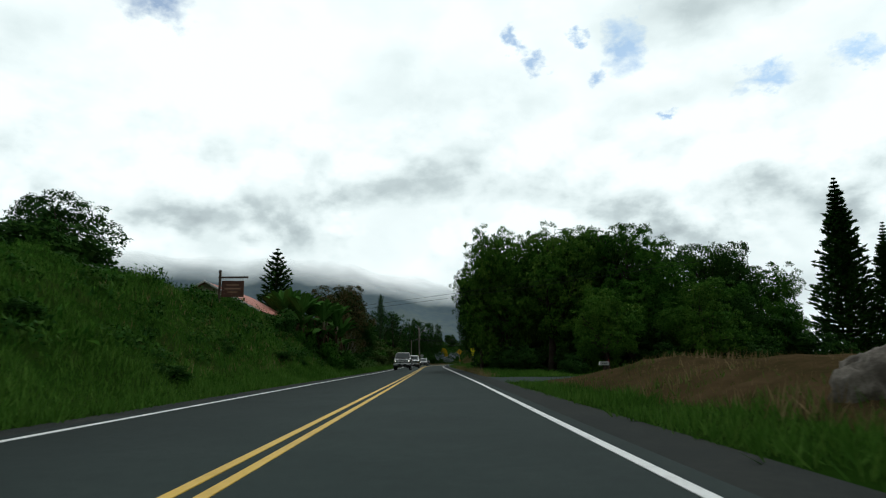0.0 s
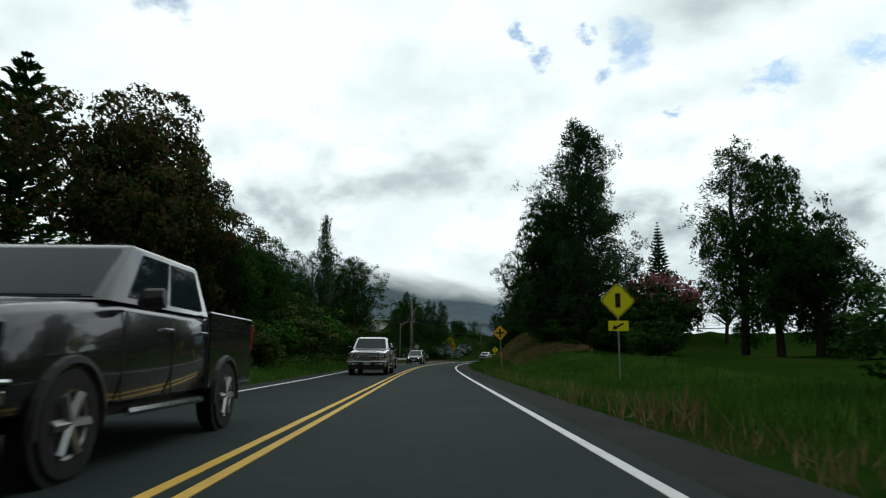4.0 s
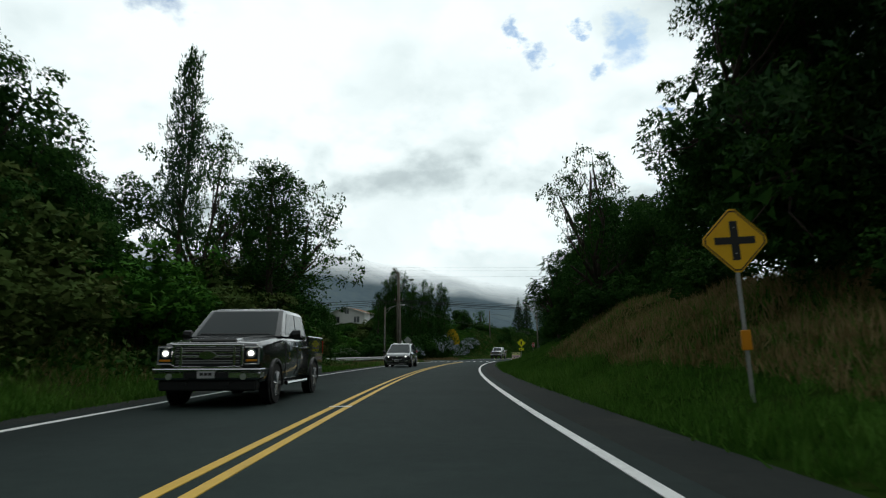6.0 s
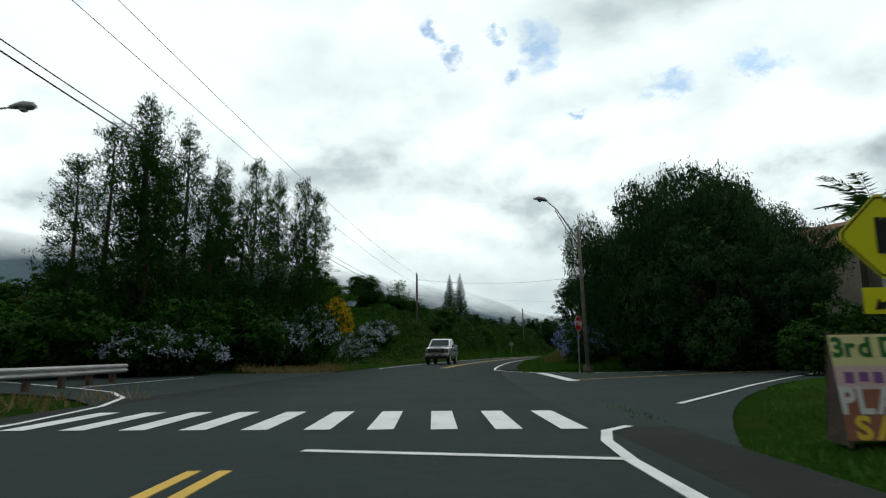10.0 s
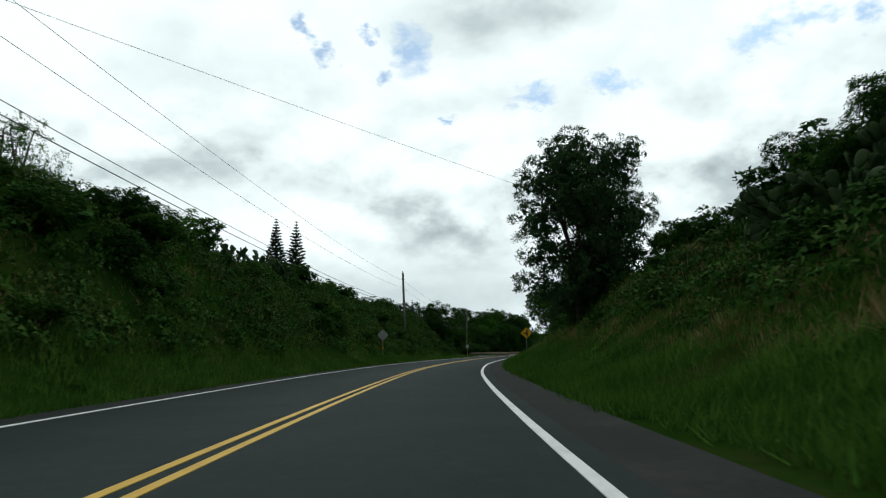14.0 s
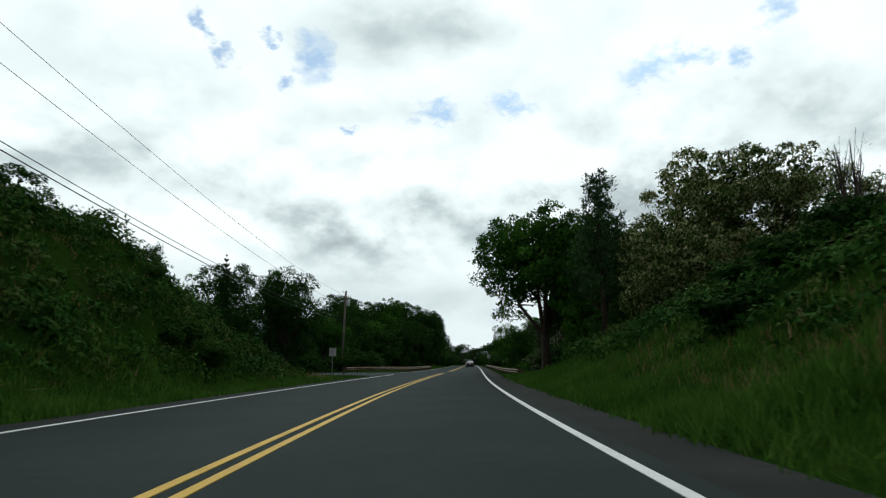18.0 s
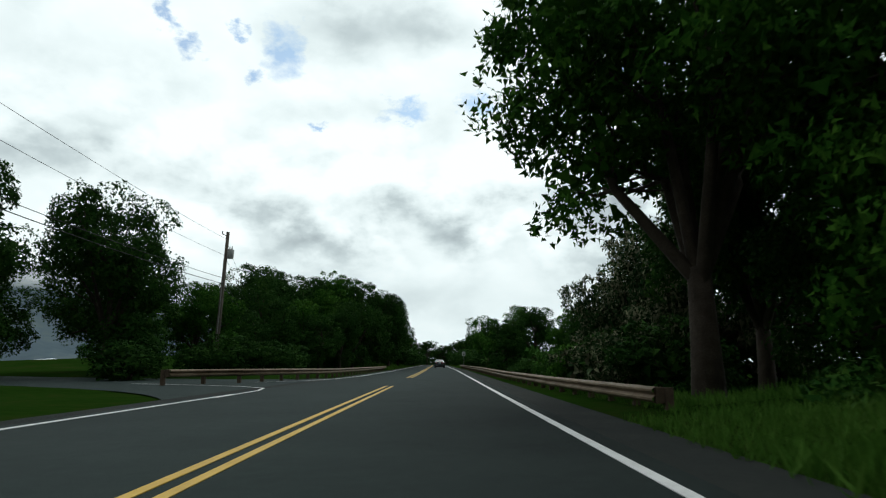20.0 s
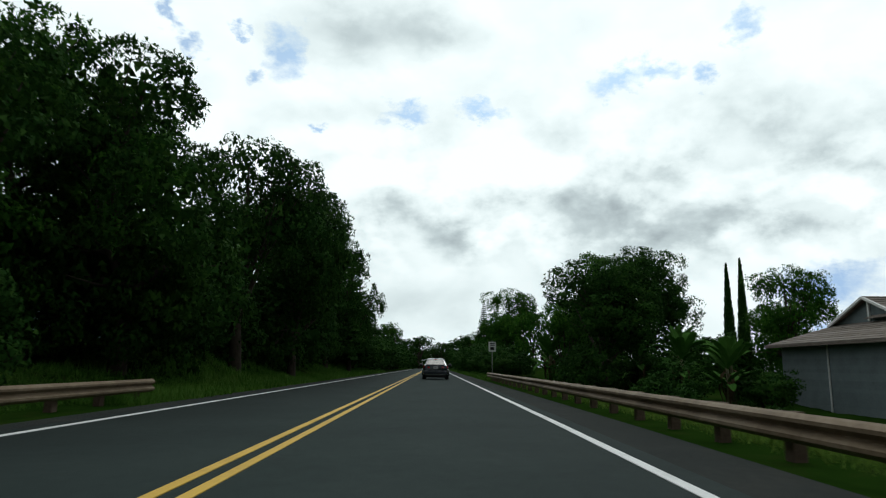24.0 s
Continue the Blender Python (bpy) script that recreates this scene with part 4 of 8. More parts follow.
def plant(kind, variant, s, off, height, wide, leaf, label, category="tree", name="tree", bark=BARK, z=None, turn=None, flower=None, lean=0.0):
    """A tree or shrub beside the road, so high and so wide against its natural form."""
    key = (kind, variant)
    if key not in MADE:
        wood, crown = KINDS[kind](variant)
        MADE[key] = mesh_from("trunk", wood[0], wood[1], BARK, True), mesh_from("crown", crown[0], crown[1], LEAF_DARK)
        if len(crown) == 3:
            MADE[key][1].normals_split_custom_set_from_vertices(crown[2].astype(float))
    x, y = road(s, off)
    k = height / NATURAL[kind]
    turn = (s * 37 + off * 91) % 360 if turn is None else turn
    base = float(ground_z(s, off)) - 0.1 if z is None else z
    ob = thing(name, pose(x, y, base, lean, 0, turn) @ Matrix.Diagonal((k * wide, k * wide, k, 1)), label, category)
    for n, me in zip(("stem" if "bush" in kind else "trunk", "foliage" if "bush" in kind else "crown"), MADE[key]):
        c = new(n, me)
        c.parent = ob
        c.material_slots[0].link = "OBJECT"
        c.material_slots[0].material = bark if me is MADE[key][0] else leaf
    if flower:
        mat, count, size = flower
        fk = (kind, mat.name, count, size)
        if fk not in MADE:
            nat = NATURAL[kind]
            sh = bloom(len(MADE) + 5, nat, 1.75 if "bush" in kind else 4.4, count, 8, size)
            MADE[fk] = mesh_from("blossom", sh[0], sh[1], mat)
        c = new("blossom", MADE[fk])
        c.parent = ob
    return ob


def blade(length, width, arch, n=6, split=0.0, thick=0.006, rng=None, blunt=1.5):
    """A long leaf that rises and bows over, with a folded midrib; split: how torn its edges are."""
    v, f = [], []
    for i in range(n + 1):
        u = i / n
        y = length * (u - arch * 0.25 * u * u)
        z = length * (0.55 * u - arch * u * u)
        w = width * min(1.0, 0.2 + u * 3.2) * max(0.0, 1 - u ** blunt) ** 0.6 * (1 - split * (rng.uniform(0, 0.6) if rng is not None else 0))
        lift = w * 0.22
        v += [(-w / 2, y, z + lift), (0, y, z), (w / 2, y, z + lift), (-w / 2, y, z + lift - thick), (0, y, z - thick), (w / 2, y, z + lift - thick)]
    for i in range(n):
        a, b = i * 6, i * 6 + 6
        f += [(a, a + 1, b + 1, b), (a + 1, a + 2, b + 2, b + 1), (a + 3, b + 3, b + 4, a + 4), (a + 4, b + 4, b + 5, a + 5), (a, b, b + 3, a + 3), (a + 2, a + 5, b + 5, b + 2)]
    return v, f


BANANA_LEAF = leafy("banana_leaf", (0.035, 0.10, 0.02), (0.065, 0.165, 0.03), (0.11, 0.23, 0.05))
BANANA_DRY = leafy("dry_banana_leaf", (0.04, 0.028, 0.016), (0.07, 0.05, 0.028), (0.11, 0.08, 0.045))
BANANA_STEM = material("banana_stem", [(0.05, 0.06, 0.025), (0.09, 0.09, 0.04), (0.13, 0.11, 0.06)], 0.7, scale=3)
AGAVE_LEAF = leafy("agave_leaf", (0.04, 0.07, 0.05), (0.06, 0.095, 0.07), (0.09, 0.13, 0.095))
CACTUS = leafy("cactus_pad", (0.03, 0.055, 0.025), (0.05, 0.085, 0.035), (0.085, 0.12, 0.06))
BANANA_BLADES = [mesh_from("leaf", *blade(1.9 + 0.15 * k, 0.62, 0.08 + 0.15 * k, 11, 0.4, 0.006, np.random.default_rng(k), 6), BANANA_LEAF) for k in range(4)]
BANANA_HANG = mesh_from("dry_leaf", *blade(1.9, 0.4, 1.25, 8, 0.9, 0.006, np.random.default_rng(9)), BANANA_DRY)


def banana(s, off, height, seed):
    rng = random.Random(seed)
    ob = thing("banana_plant", at(s, off), "tall banana plant with broad torn green leaves", "banana plant", "banana plants on the bank")
    part("stem", tube([(0, 0, -0.3), (0.06, 0, height * 0.5), (0, 0.05, height)], [0.17, 0.13, 0.08], 8), BANANA_STEM, ob, smooth=True)
    for k in range(9):
        leaf = new("leaf", BANANA_BLADES[k % 4])
        leaf.parent = ob
        leaf.matrix_basis = pose(0, 0, height * rng.uniform(0.45, 0.75), rng.uniform(-25, 25), rng.uniform(-20, 20), k * 137.5 + 60) @ Matrix.Scale(0.85, 4)
    for k in range(13):
        leaf = new("leaf", BANANA_BLADES[k % 4])
        leaf.parent = ob
        leaf.matrix_basis = pose(0, 0, height - 0.25 + 0.05 * (k % 3), rng.uniform(12, 52), rng.uniform(-14, 14), k * 137.5 + rng.uniform(-15, 15))
    for k in range(8):
        leaf = new("dry_leaf", BANANA_HANG)
        leaf.parent = ob
        leaf["label"] = "brown dry hanging leaf"
        leaf.matrix_basis = pose(0, 0, height * (0.92 - 0.05 * k), -45, 0, k * 105 + rng.uniform(-30, 30))


PALM_FROND = {}


def palm(s, off, height, seed, z=None, category="palm"):
    rng = np.random.default_rng(seed)
    m = at(s, off, z)
    ob = thing("palm_tree", m, "palm tree with a bare trunk and arching fronds", category)
    part("trunk", tube([(0, 0, -0.4), (0.12, 0, height * 0.5), (0, 0, height)], [0.2, 0.14, 0.12], 8), PALE_BARK, ob, smooth=True)
    if not PALM_FROND:
        for k in range(3):
            u = np.linspace(0.12, 1, 26)
            spine = np.stack([np.zeros(26), 2.6 * u, 1.1 * u - 1.7 * u * u - 0.15 * k * u], 1)
            P = np.repeat(spine, 2, 0)
            D = np.tile([[1, 0.5, -0.75], [-1, 0.5, -0.75]], (26, 1)) + rng.normal(size=(52, 3)) * 0.08
            PALM_FROND[k] = mesh_from("frond", *stack(leaf_mesh(P, D, 0.8 * (1.1 - np.repeat(u, 2) * 0.5), 0.15, rng),
                                                      tris(tube([(0, 0, 0)] + [tuple(q) for q in spine[::5]], [0.035] + [0.025 * (1.1 - i / 6) for i in range(6)], 4))), LEAF_DARK)
    for k in range(25):
        f = new("frond", PALM_FROND[k % 3])
        f.parent = ob
        f.matrix_basis = pose(0, 0, height, rng.uniform(-30, 62), 0, k * 137.5)


AGAVE_BLADES = [mesh_from("leaf", *blade(1.15, 0.15, 0.02 + 0.12 * k, 4), AGAVE_LEAF) for k in range(3)]


def agave(s, off, size, seed):
    rng = random.Random(seed)
    ob = thing("agave", at(s, off) @ Matrix.Scale(size, 4), "spiky grey-green agave rosette on top of the bank", "agave", "agaves on the bank")
    for k in range(22):
        leaf = new("leaf", AGAVE_BLADES[k % 3])
        leaf.parent = ob
        leaf.matrix_basis = pose(0, 0, 0.05, rng.uniform(-5, 52), 0, k * 137.5)


def pad_mesh(seed):
    rng = random.Random(seed)
    bm = bmesh.new()
    bmesh.ops.create_uvsphere(bm, u_segments=10, v_segments=7, radius=1)
    for v in bm.verts:
        x, y, z = v.co
        v.co = (x * 0.15 * (1 + 0.25 * z), y * 0.035, 0.22 + z * 0.23)
    return mesh_from("pad", *out_of(bm), CACTUS, True)


PADS = [pad_mesh(0)]


def prickly_pear(s, off, size, seed, pads=46):
    """Flat oval pads, one growing out of the other."""
    rng = random.Random(seed)
    ob = thing("prickly_pear", at(s, off) @ Matrix.Scale(size, 4), "prickly pear cactus with stacked oval pads on the bank", "cactus", "cacti on the bank")
    tips = [pose(rng.uniform(-0.5, 0.5), rng.uniform(-0.5, 0.5), -0.05, rng.uniform(-15, 15), rng.uniform(-20, 20), rng.uniform(0, 360)) for _ in range(5)]
    for k in range(pads):
        base = tips.pop(0)
        pad = new("pad", PADS[0])
        pad.parent = ob
        pad.matrix_basis = base
        for _ in range(2 if rng.random() < 0.62 else 1):
            tips.append(base @ pose(rng.uniform(-0.1, 0.1), 0, 0.40, rng.uniform(-22, 22), rng.uniform(-38, 38), rng.uniform(-60, 60)))


def scatter(name, label, mat, areas, blades, length, width, up, seed, category):
    """Small leaves or blades strewn over stretches of bank: (along from, to, off from, to, per square metre)."""
    rng = np.random.default_rng(seed)
    out = []
    for s0, s1, o0, o1, density in areas:
        n = int(abs(s1 - s0) * abs(o1 - o0) * density)
        s, o = rng.uniform(s0, s1, n), rng.uniform(min(o0, o1), max(o0, o1), n)
        inner = np.where(o < 0, -along(WHITE_L, s) + 0.75, along(WHITE_R, s) + 1.15)
        patch = bumps(s, o, 0.35) + rng.normal(size=n) * 0.7
        keep = (np.abs(o) > inner + rng.uniform(0, 0.35, n)) & (side_road(s, o) < 0.35) & (patch > -1.1)
        s, o = s[keep], o[keep]
        x, y = road(s, o)
        z = ground_z(s, o)
        c = np.repeat(np.stack([x, y, z], 1), blades, 0)
        m = len(c)
        c = c + rng.normal(size=(m, 3)) * [0.09, 0.09, 0.0] * (1.0 if up > 1 else 2.0)
        if up < 1:
            c[:, 2] += np.abs(rng.normal(size=m)) * 0.14 + 0.02
        else:
            c[:, 2] -= 0.02
        D = rng.normal(size=(m, 3)) * 0.45 + [0, 0, up]
        tall = np.repeat(0.65 + 0.5 * np.clip(bumps(s, o, 0.5) + 0.4, 0, 1.2), blades)
        out.append(leaf_mesh(c, D, length * tall, width, rng))
    tagged(part(name, stack(*out), mat), label, category, kind="stuff")

def humps(name, label, mat, areas, leaf, per, seed, category):
    """Low leafy humps that grow into one another over the banks: (along from, to, off from, to, per square metre)."""
    rng = np.random.default_rng(seed)
    out = []
    for s0, s1, o0, o1, density in areas:
        n = int(abs(s1 - s0) * abs(o1 - o0) * density)
        s, o = rng.uniform(s0, s1, n), rng.uniform(min(o0, o1), max(o0, o1), n)
        keep = (side_road(s, o) < 0.3) & (bumps(s, o, 0.6) + rng.normal(size=n) * 0.5 > -1.0)
        s, o = s[keep], o[keep]
        n = len(s)
        x, y = road(s, o)
        r = rng.uniform(0.28, 0.75, n) * (1 + 0.35 * bumps(s, o, 0.3))
        c = np.stack([x, y, ground_z(s, o) + r * 0.15], 1)
        d = ball(n * per, rng)
        d[:, 2] = np.abs(d[:, 2]) * 1.05 - 0.12
        d = unit(d)
        R = np.repeat(r, per)[:, None]
        P = np.repeat(c, per, 0) + d * R * [1.15, 1.15, 0.85] * rng.uniform(0.7, 1.08, (n * per, 1))
        N = unit(d + rng.normal(size=d.shape) * 0.35)
        D = np.cross(N, rng.normal(size=d.shape)) + [0, 0, -0.2] + d * 0.25
        out.append(leaf_mesh(P, D, leaf, 0.62, rng, N, d + [0, 0, 0.15]))
    v, f, nor = shaded(*out)
    ob = part(name, (v, f), mat)
    ob.data.normals_split_custom_set_from_vertices(nor)
    tagged(ob, label, category, kind="stuff")

# ---- road furniture ----
def octagon(r):
    return [(r * math.cos(math.pi / 8 + k * math.pi / 4), r * math.sin(math.pi / 8 + k * math.pi / 4)) for k in range(8)]


def rounded_diamond(side, cut=0.05):
    h = side / math.sqrt(2)
    return [(cut, h - cut), (h - cut, cut), (h - cut, -cut), (cut, -h + cut), (-cut, -h + cut), (-h + cut, -cut), (-h + cut, cut), (-cut, h - cut)]


def ring(outline, inner, y0, y1):
    """The border between an outline and itself made smaller."""
    n = len(outline)
    v = [(x, y, z) for y in (y0, y1) for x, z in outline] + [(x * inner, y, z * inner) for y in (y0, y1) for x, z in outline]
    f = []
    for i in range(n):
        j = (i + 1) % n
        f += [(i, j, j + 2 * n, i + 2 * n), (i + n, i + 3 * n, j + 3 * n, j + n), (i, i + n, j + n, j), (i + 2 * n, j + 2 * n, j + 3 * n, i + 3 * n)]
    return v, f


def lift(shape, z, y=0.0, x=0.0):
    return moved(shape, pose(x, y, z))


def u_post(height, thick=0.05):
    """A folded steel sign post."""
    return join(box(-thick / 2, thick / 2, 0.0, 0.012, -0.4, height, 0.002), box(-thick / 2, -thick / 2 + 0.008, 0.0, 0.035, -0.4, height), box(thick / 2 - 0.008, thick / 2, 0.0, 0.035, -0.4, height))


def bar(x0, z0, x1, z1, w, y0=-0.024, y1=-0.018):
    d = Vector((x1 - x0, z1 - z0)).normalized() * w / 2
    return prism([(x0 - d.y, z0 + d.x), (x1 - d.y, z1 + d.x), (x1 + d.y, z1 - d.x), (x0 + d.y, z0 - d.x)], y0, y1)


def diamond_sign(s, off, mid, side, sheet_mat, symbol, label, turn=0.0, plate=None, marker=False, lean=0.0):
    ob = thing("warning_sign", at(s, off, None, turn) @ pose(0, 0, 0, 0, lean, 0), label, "road sign")
    base = ground_z(s, off)
    z = mid - base
    part("post", u_post(z + 0.3), STEEL, ob)
    panel = part("panel", lift(prism(rounded_diamond(side), -0.016, -0.012), z), sheet_mat, ob)
    part("backing", lift(prism(rounded_diamond(side), -0.0115, -0.008), z), SIGN_BACK, panel, "dull metal back")
    part("border", lift(ring(rounded_diamond(side * 0.95), 0.955, -0.021, -0.0165), z), SIGN_BLACK, panel)
    if symbol:
        part("symbol", lift(join(*symbol), z), SIGN_BLACK, panel, "black symbol")
    for k in (-0.2, 0.2):
        part("bolt", lift(tube([(0, -0.026, 0), (0, -0.012, 0)], 0.012, 6), z + k), STEEL, panel)
    if plate:
        low = part("plate", lift(box(-0.3, 0.3, -0.016, -0.01, -0.15, 0.15, 0.002), z - side * 0.707 - 0.2), sheet_mat, ob, "small arrow plate")
        part("plate_back", lift(box(-0.3, 0.3, -0.0095, -0.006, -0.15, 0.15, 0.001), z - side * 0.707 - 0.2), SIGN_BACK, low, "dull metal back")
        part("arrow", lift(join(bar(0.14, 0.07, -0.1, -0.06, 0.05), prism([(-0.18, -0.1), (-0.13, 0.03), (-0.04, -0.09)], -0.024, -0.018)), z - side * 0.707 - 0.2), SIGN_BLACK, low)
    if marker:
        part("marker", box(-0.07, 0.07, -0.03, 0.03, 0.75, 1.05, 0.01), ORANGE, ob, "orange marker sleeve")
    return ob


PLUS = [bar(0, -0.3, 0, 0.3, 0.12), bar(-0.31, 0.0, 0.31, 0.0, 0.11, -0.0245)]
TEE = [bar(0.06, -0.3, 0.06, 0.3, 0.12), bar(-0.24, -0.02, 0.06, -0.02, 0.11, -0.0245)]
WALKER = [bar(0.0, -0.2, 0.0, 0.22, 0.15)]
diamond_sign(118.0, 4.62, 2.64, 0.762, SIGN_YELLOW, PLUS, "yellow diamond crossroads warning sign on a leaning steel post", marker=True, lean=-2.6)
diamond_sign(313.42, 4.55, 2.52, 0.762, SIGN_YELLOW, TEE, "yellow diamond side-road warning sign on a steel post")
diamond_sign(91.2, 5.4, 2.62, 0.762, SIGN_LIME, WALKER, "lime yellow crosswalk warning sign with an arrow plate", plate=True)
diamond_sign(187.8, 5.05, 2.22, 0.762, SIGN_LIME, WALKER, "lime yellow crosswalk warning sign beside the plant sale board", plate=True)
diamond_sign(312.6, -8.7, 2.6, 0.762, SIGN_YELLOW, None, "diamond warning sign seen from its grey metal back", 180, marker=True)
diamond_sign(193.9, -10.1, 2.75, 0.762, SIGN_LIME, None, "diamond sign at the junction seen from its grey back", 180, plate=True)


def stop_sign(s, off, mid, turn, label, front=True):
    ob = thing("stop_sign", at(s, off, None, turn), label, "road sign")
    z = mid - ground_z(s, off)
    part("post", u_post(z + 0.3), STEEL, ob)
    panel = part("panel", lift(prism(octagon(0.4), -0.016, -0.012), z), SIGN_RED, ob)
    part("backing", lift(prism(octagon(0.4), -0.0115, -0.008), z), SIGN_WHITE, panel, "pale metal back")
    part("border", lift(ring(octagon(0.4), 0.93, -0.021, -0.0165), z), SIGN_WHITE, panel)
    if front:
        lettering("STOP", 0.3, SIGN_WHITE, panel, pose(0, -0.018, z - 0.1, 90, 0, 0))
    return ob


def glyph(char, size, mat):
    """One flat letter in the built-in font, as a mesh, with its width."""
    cu = bpy.data.curves.new("letter", "FONT")
    cu.body, cu.size, cu.align_x, cu.extrude, cu.resolution_u, cu.offset = char, size, "LEFT", 0.003, 3, size * 0.035
    tmp = bpy.data.objects.new("letter", cu)
    scene.collection.objects.link(tmp)
    me = bpy.data.meshes.new_from_object(tmp.evaluated_get(bpy.context.evaluated_depsgraph_get()))
    bpy.data.objects.remove(tmp)
    me.materials.clear()
    me.materials.append(mat)
    xs = [v.co.x for v in me.vertices]
    return me, (min(xs), max(xs)) if xs else (0, size * 0.28)


def lettering(text, size, mat, parent, m, squeeze=1.0):
    """A word, every letter a part of its own."""
    x, row = 0.0, []
    for char in text:
        if char == " ":
            x += size * 0.26
            continue
        me, (a, b) = glyph(char, size, mat)
        row.append((me, x - a))
        x += b - a + size * 0.06
    for me, place in row:
        ob = new("letter", me)
        ob.parent = parent
        ob.matrix_basis = m @ Matrix.Diagonal((squeeze, 1, 1, 1)) @ Matrix.Translation((place - x / 2, 0, 0))


stop_sign(195.0, -11.3, 2.42, 200, "octagonal stop sign seen from its pale back", False)
stop_sign(212.6, 5.45, 2.3, 58, "red stop sign at the mouth of the side road")

# plant sale board
BOARD_TOP = material("painted_board_yellow", [(0.70, 0.62, 0.26), (0.80, 0.74, 0.40)], 0.6, scale=2.5)
BOARD_MID = material("painted_board_pink", [(0.62, 0.42, 0.42), (0.74, 0.58, 0.56)], 0.6, scale=2.5)
BOARD_LOW = material("painted_board_red", [(0.26, 0.09, 0.06), (0.40, 0.17, 0.11)], 0.6, scale=2.5)
PAINT_GREEN = material("green_sign_paint", [(0.02, 0.12, 0.03), (0.03, 0.17, 0.04)], 0.6)
PAINT_YELLOW = material("yellow_sign_paint", [(0.75, 0.52, 0.05), (0.82, 0.62, 0.08)], 0.6)
PAINT_PURPLE = material("purple_sign_paint", [(0.20, 0.08, 0.25), (0.28, 0.12, 0.32)], 0.6)
ob = thing("plant_sale_board", at(186.9, 4.42, None, -3), "hand-painted wooden plant sale board standing on the verge", "board")
lean_front = pose(0, 0, 0, -11, 0, 0)
for nm, z0, z1, mt in (("top_panel", 0.77, 1.09, BOARD_TOP), ("middle_panel", 0.54, 0.77, BOARD_MID), ("lower_panel", 0.05, 0.54, BOARD_LOW)):
    part(nm, moved(box(-0.5, 0.5, -0.012, 0.0, z0, z1, 0.002), lean_front), mt, ob)
part("back_panel", moved(box(-0.5, 0.5, 0.0, 0.012, 0.05, 1.1, 0.002), pose(0, 0.43, 0, 11, 0, 0)), TIMBER, ob)
for x in (-0.5, 0.46):
    part("rail", moved(box(x, x + 0.04, 0.0, 0.03, -0.02, 1.13, 0.004), lean_front), TIMBER, ob)
    part("side_panel", ([(x, 0.02, 0.0), (x, 0.41, 0.0), (x, 0.215, 1.05), (x + 0.012, 0.02, 0.0), (x + 0.012, 0.41, 0.0), (x + 0.012, 0.215, 1.05)],
                                                                                                [(0, 1, 2), (3, 5, 4), (0, 3, 4, 1), (1, 4, 5, 2), (2, 5, 3, 0)]), TIMBER, ob)
for text, size, z, mt, sq, nm in (("3rd Day", 0.27, 0.87, PAINT_GREEN, 1.0, "lettering"), ("PLANT", 0.36, 0.31, SIGN_WHITE, 0.82, "lettering"), ("SALE", 0.31, 0.065, PAINT_YELLOW, 1.1, "lettering")):
    lettering(text, size, mt, ob, lean_front @ pose(0, -0.014, z, 90, 0, 0), sq)
for k in range(6):
    part("scribble", moved(box(-0.42 + k * 0.14, -0.33 + k * 0.14, -0.017, -0.013, 0.60 + 0.02 * (k % 2), 0.71), lean_front), PAINT_PURPLE, ob)

# speed limit sign, its writing too small to read
ob = thing("speed_sign", at(487, 4.8), "white rectangular sign on a post behind the guardrail", "road sign")
part("post", u_post(3.1), STEEL, ob)
panel = part("panel", box(-0.3, 0.3, -0.016, -0.01, 2.2, 3.0, 0.003), SIGN_WHITE, ob)
for z0, z1, w in ((2.82, 2.90, 0.2), (2.68, 2.76, 0.2), (2.32, 2.58, 0.16)):
    part("bar", box(-w, w, -0.021, -0.017, z0, z1), SIGN_BLACK, panel)
ob = thing("route_sign", at(373, -9.4, None, 160), "grey back of a small sign beside the road", "road sign")
part("post", u_post(2.2), STEEL, ob)
part("panel", box(-0.3, 0.3, -0.016, -0.01, 1.6, 2.2, 0.003), SIGN_BACK, ob)


# ---- guardrails ----
W_BEAM = [(0.0, 0.46), (0.035, 0.48), (0.075, 0.515), (0.075, 0.555), (0.03, 0.59), (0.0, 0.61), (0.0, 0.63), (0.03, 0.65), (0.075, 0.685), (0.075, 0.725), (0.035, 0.76), (0.0, 0.78)]


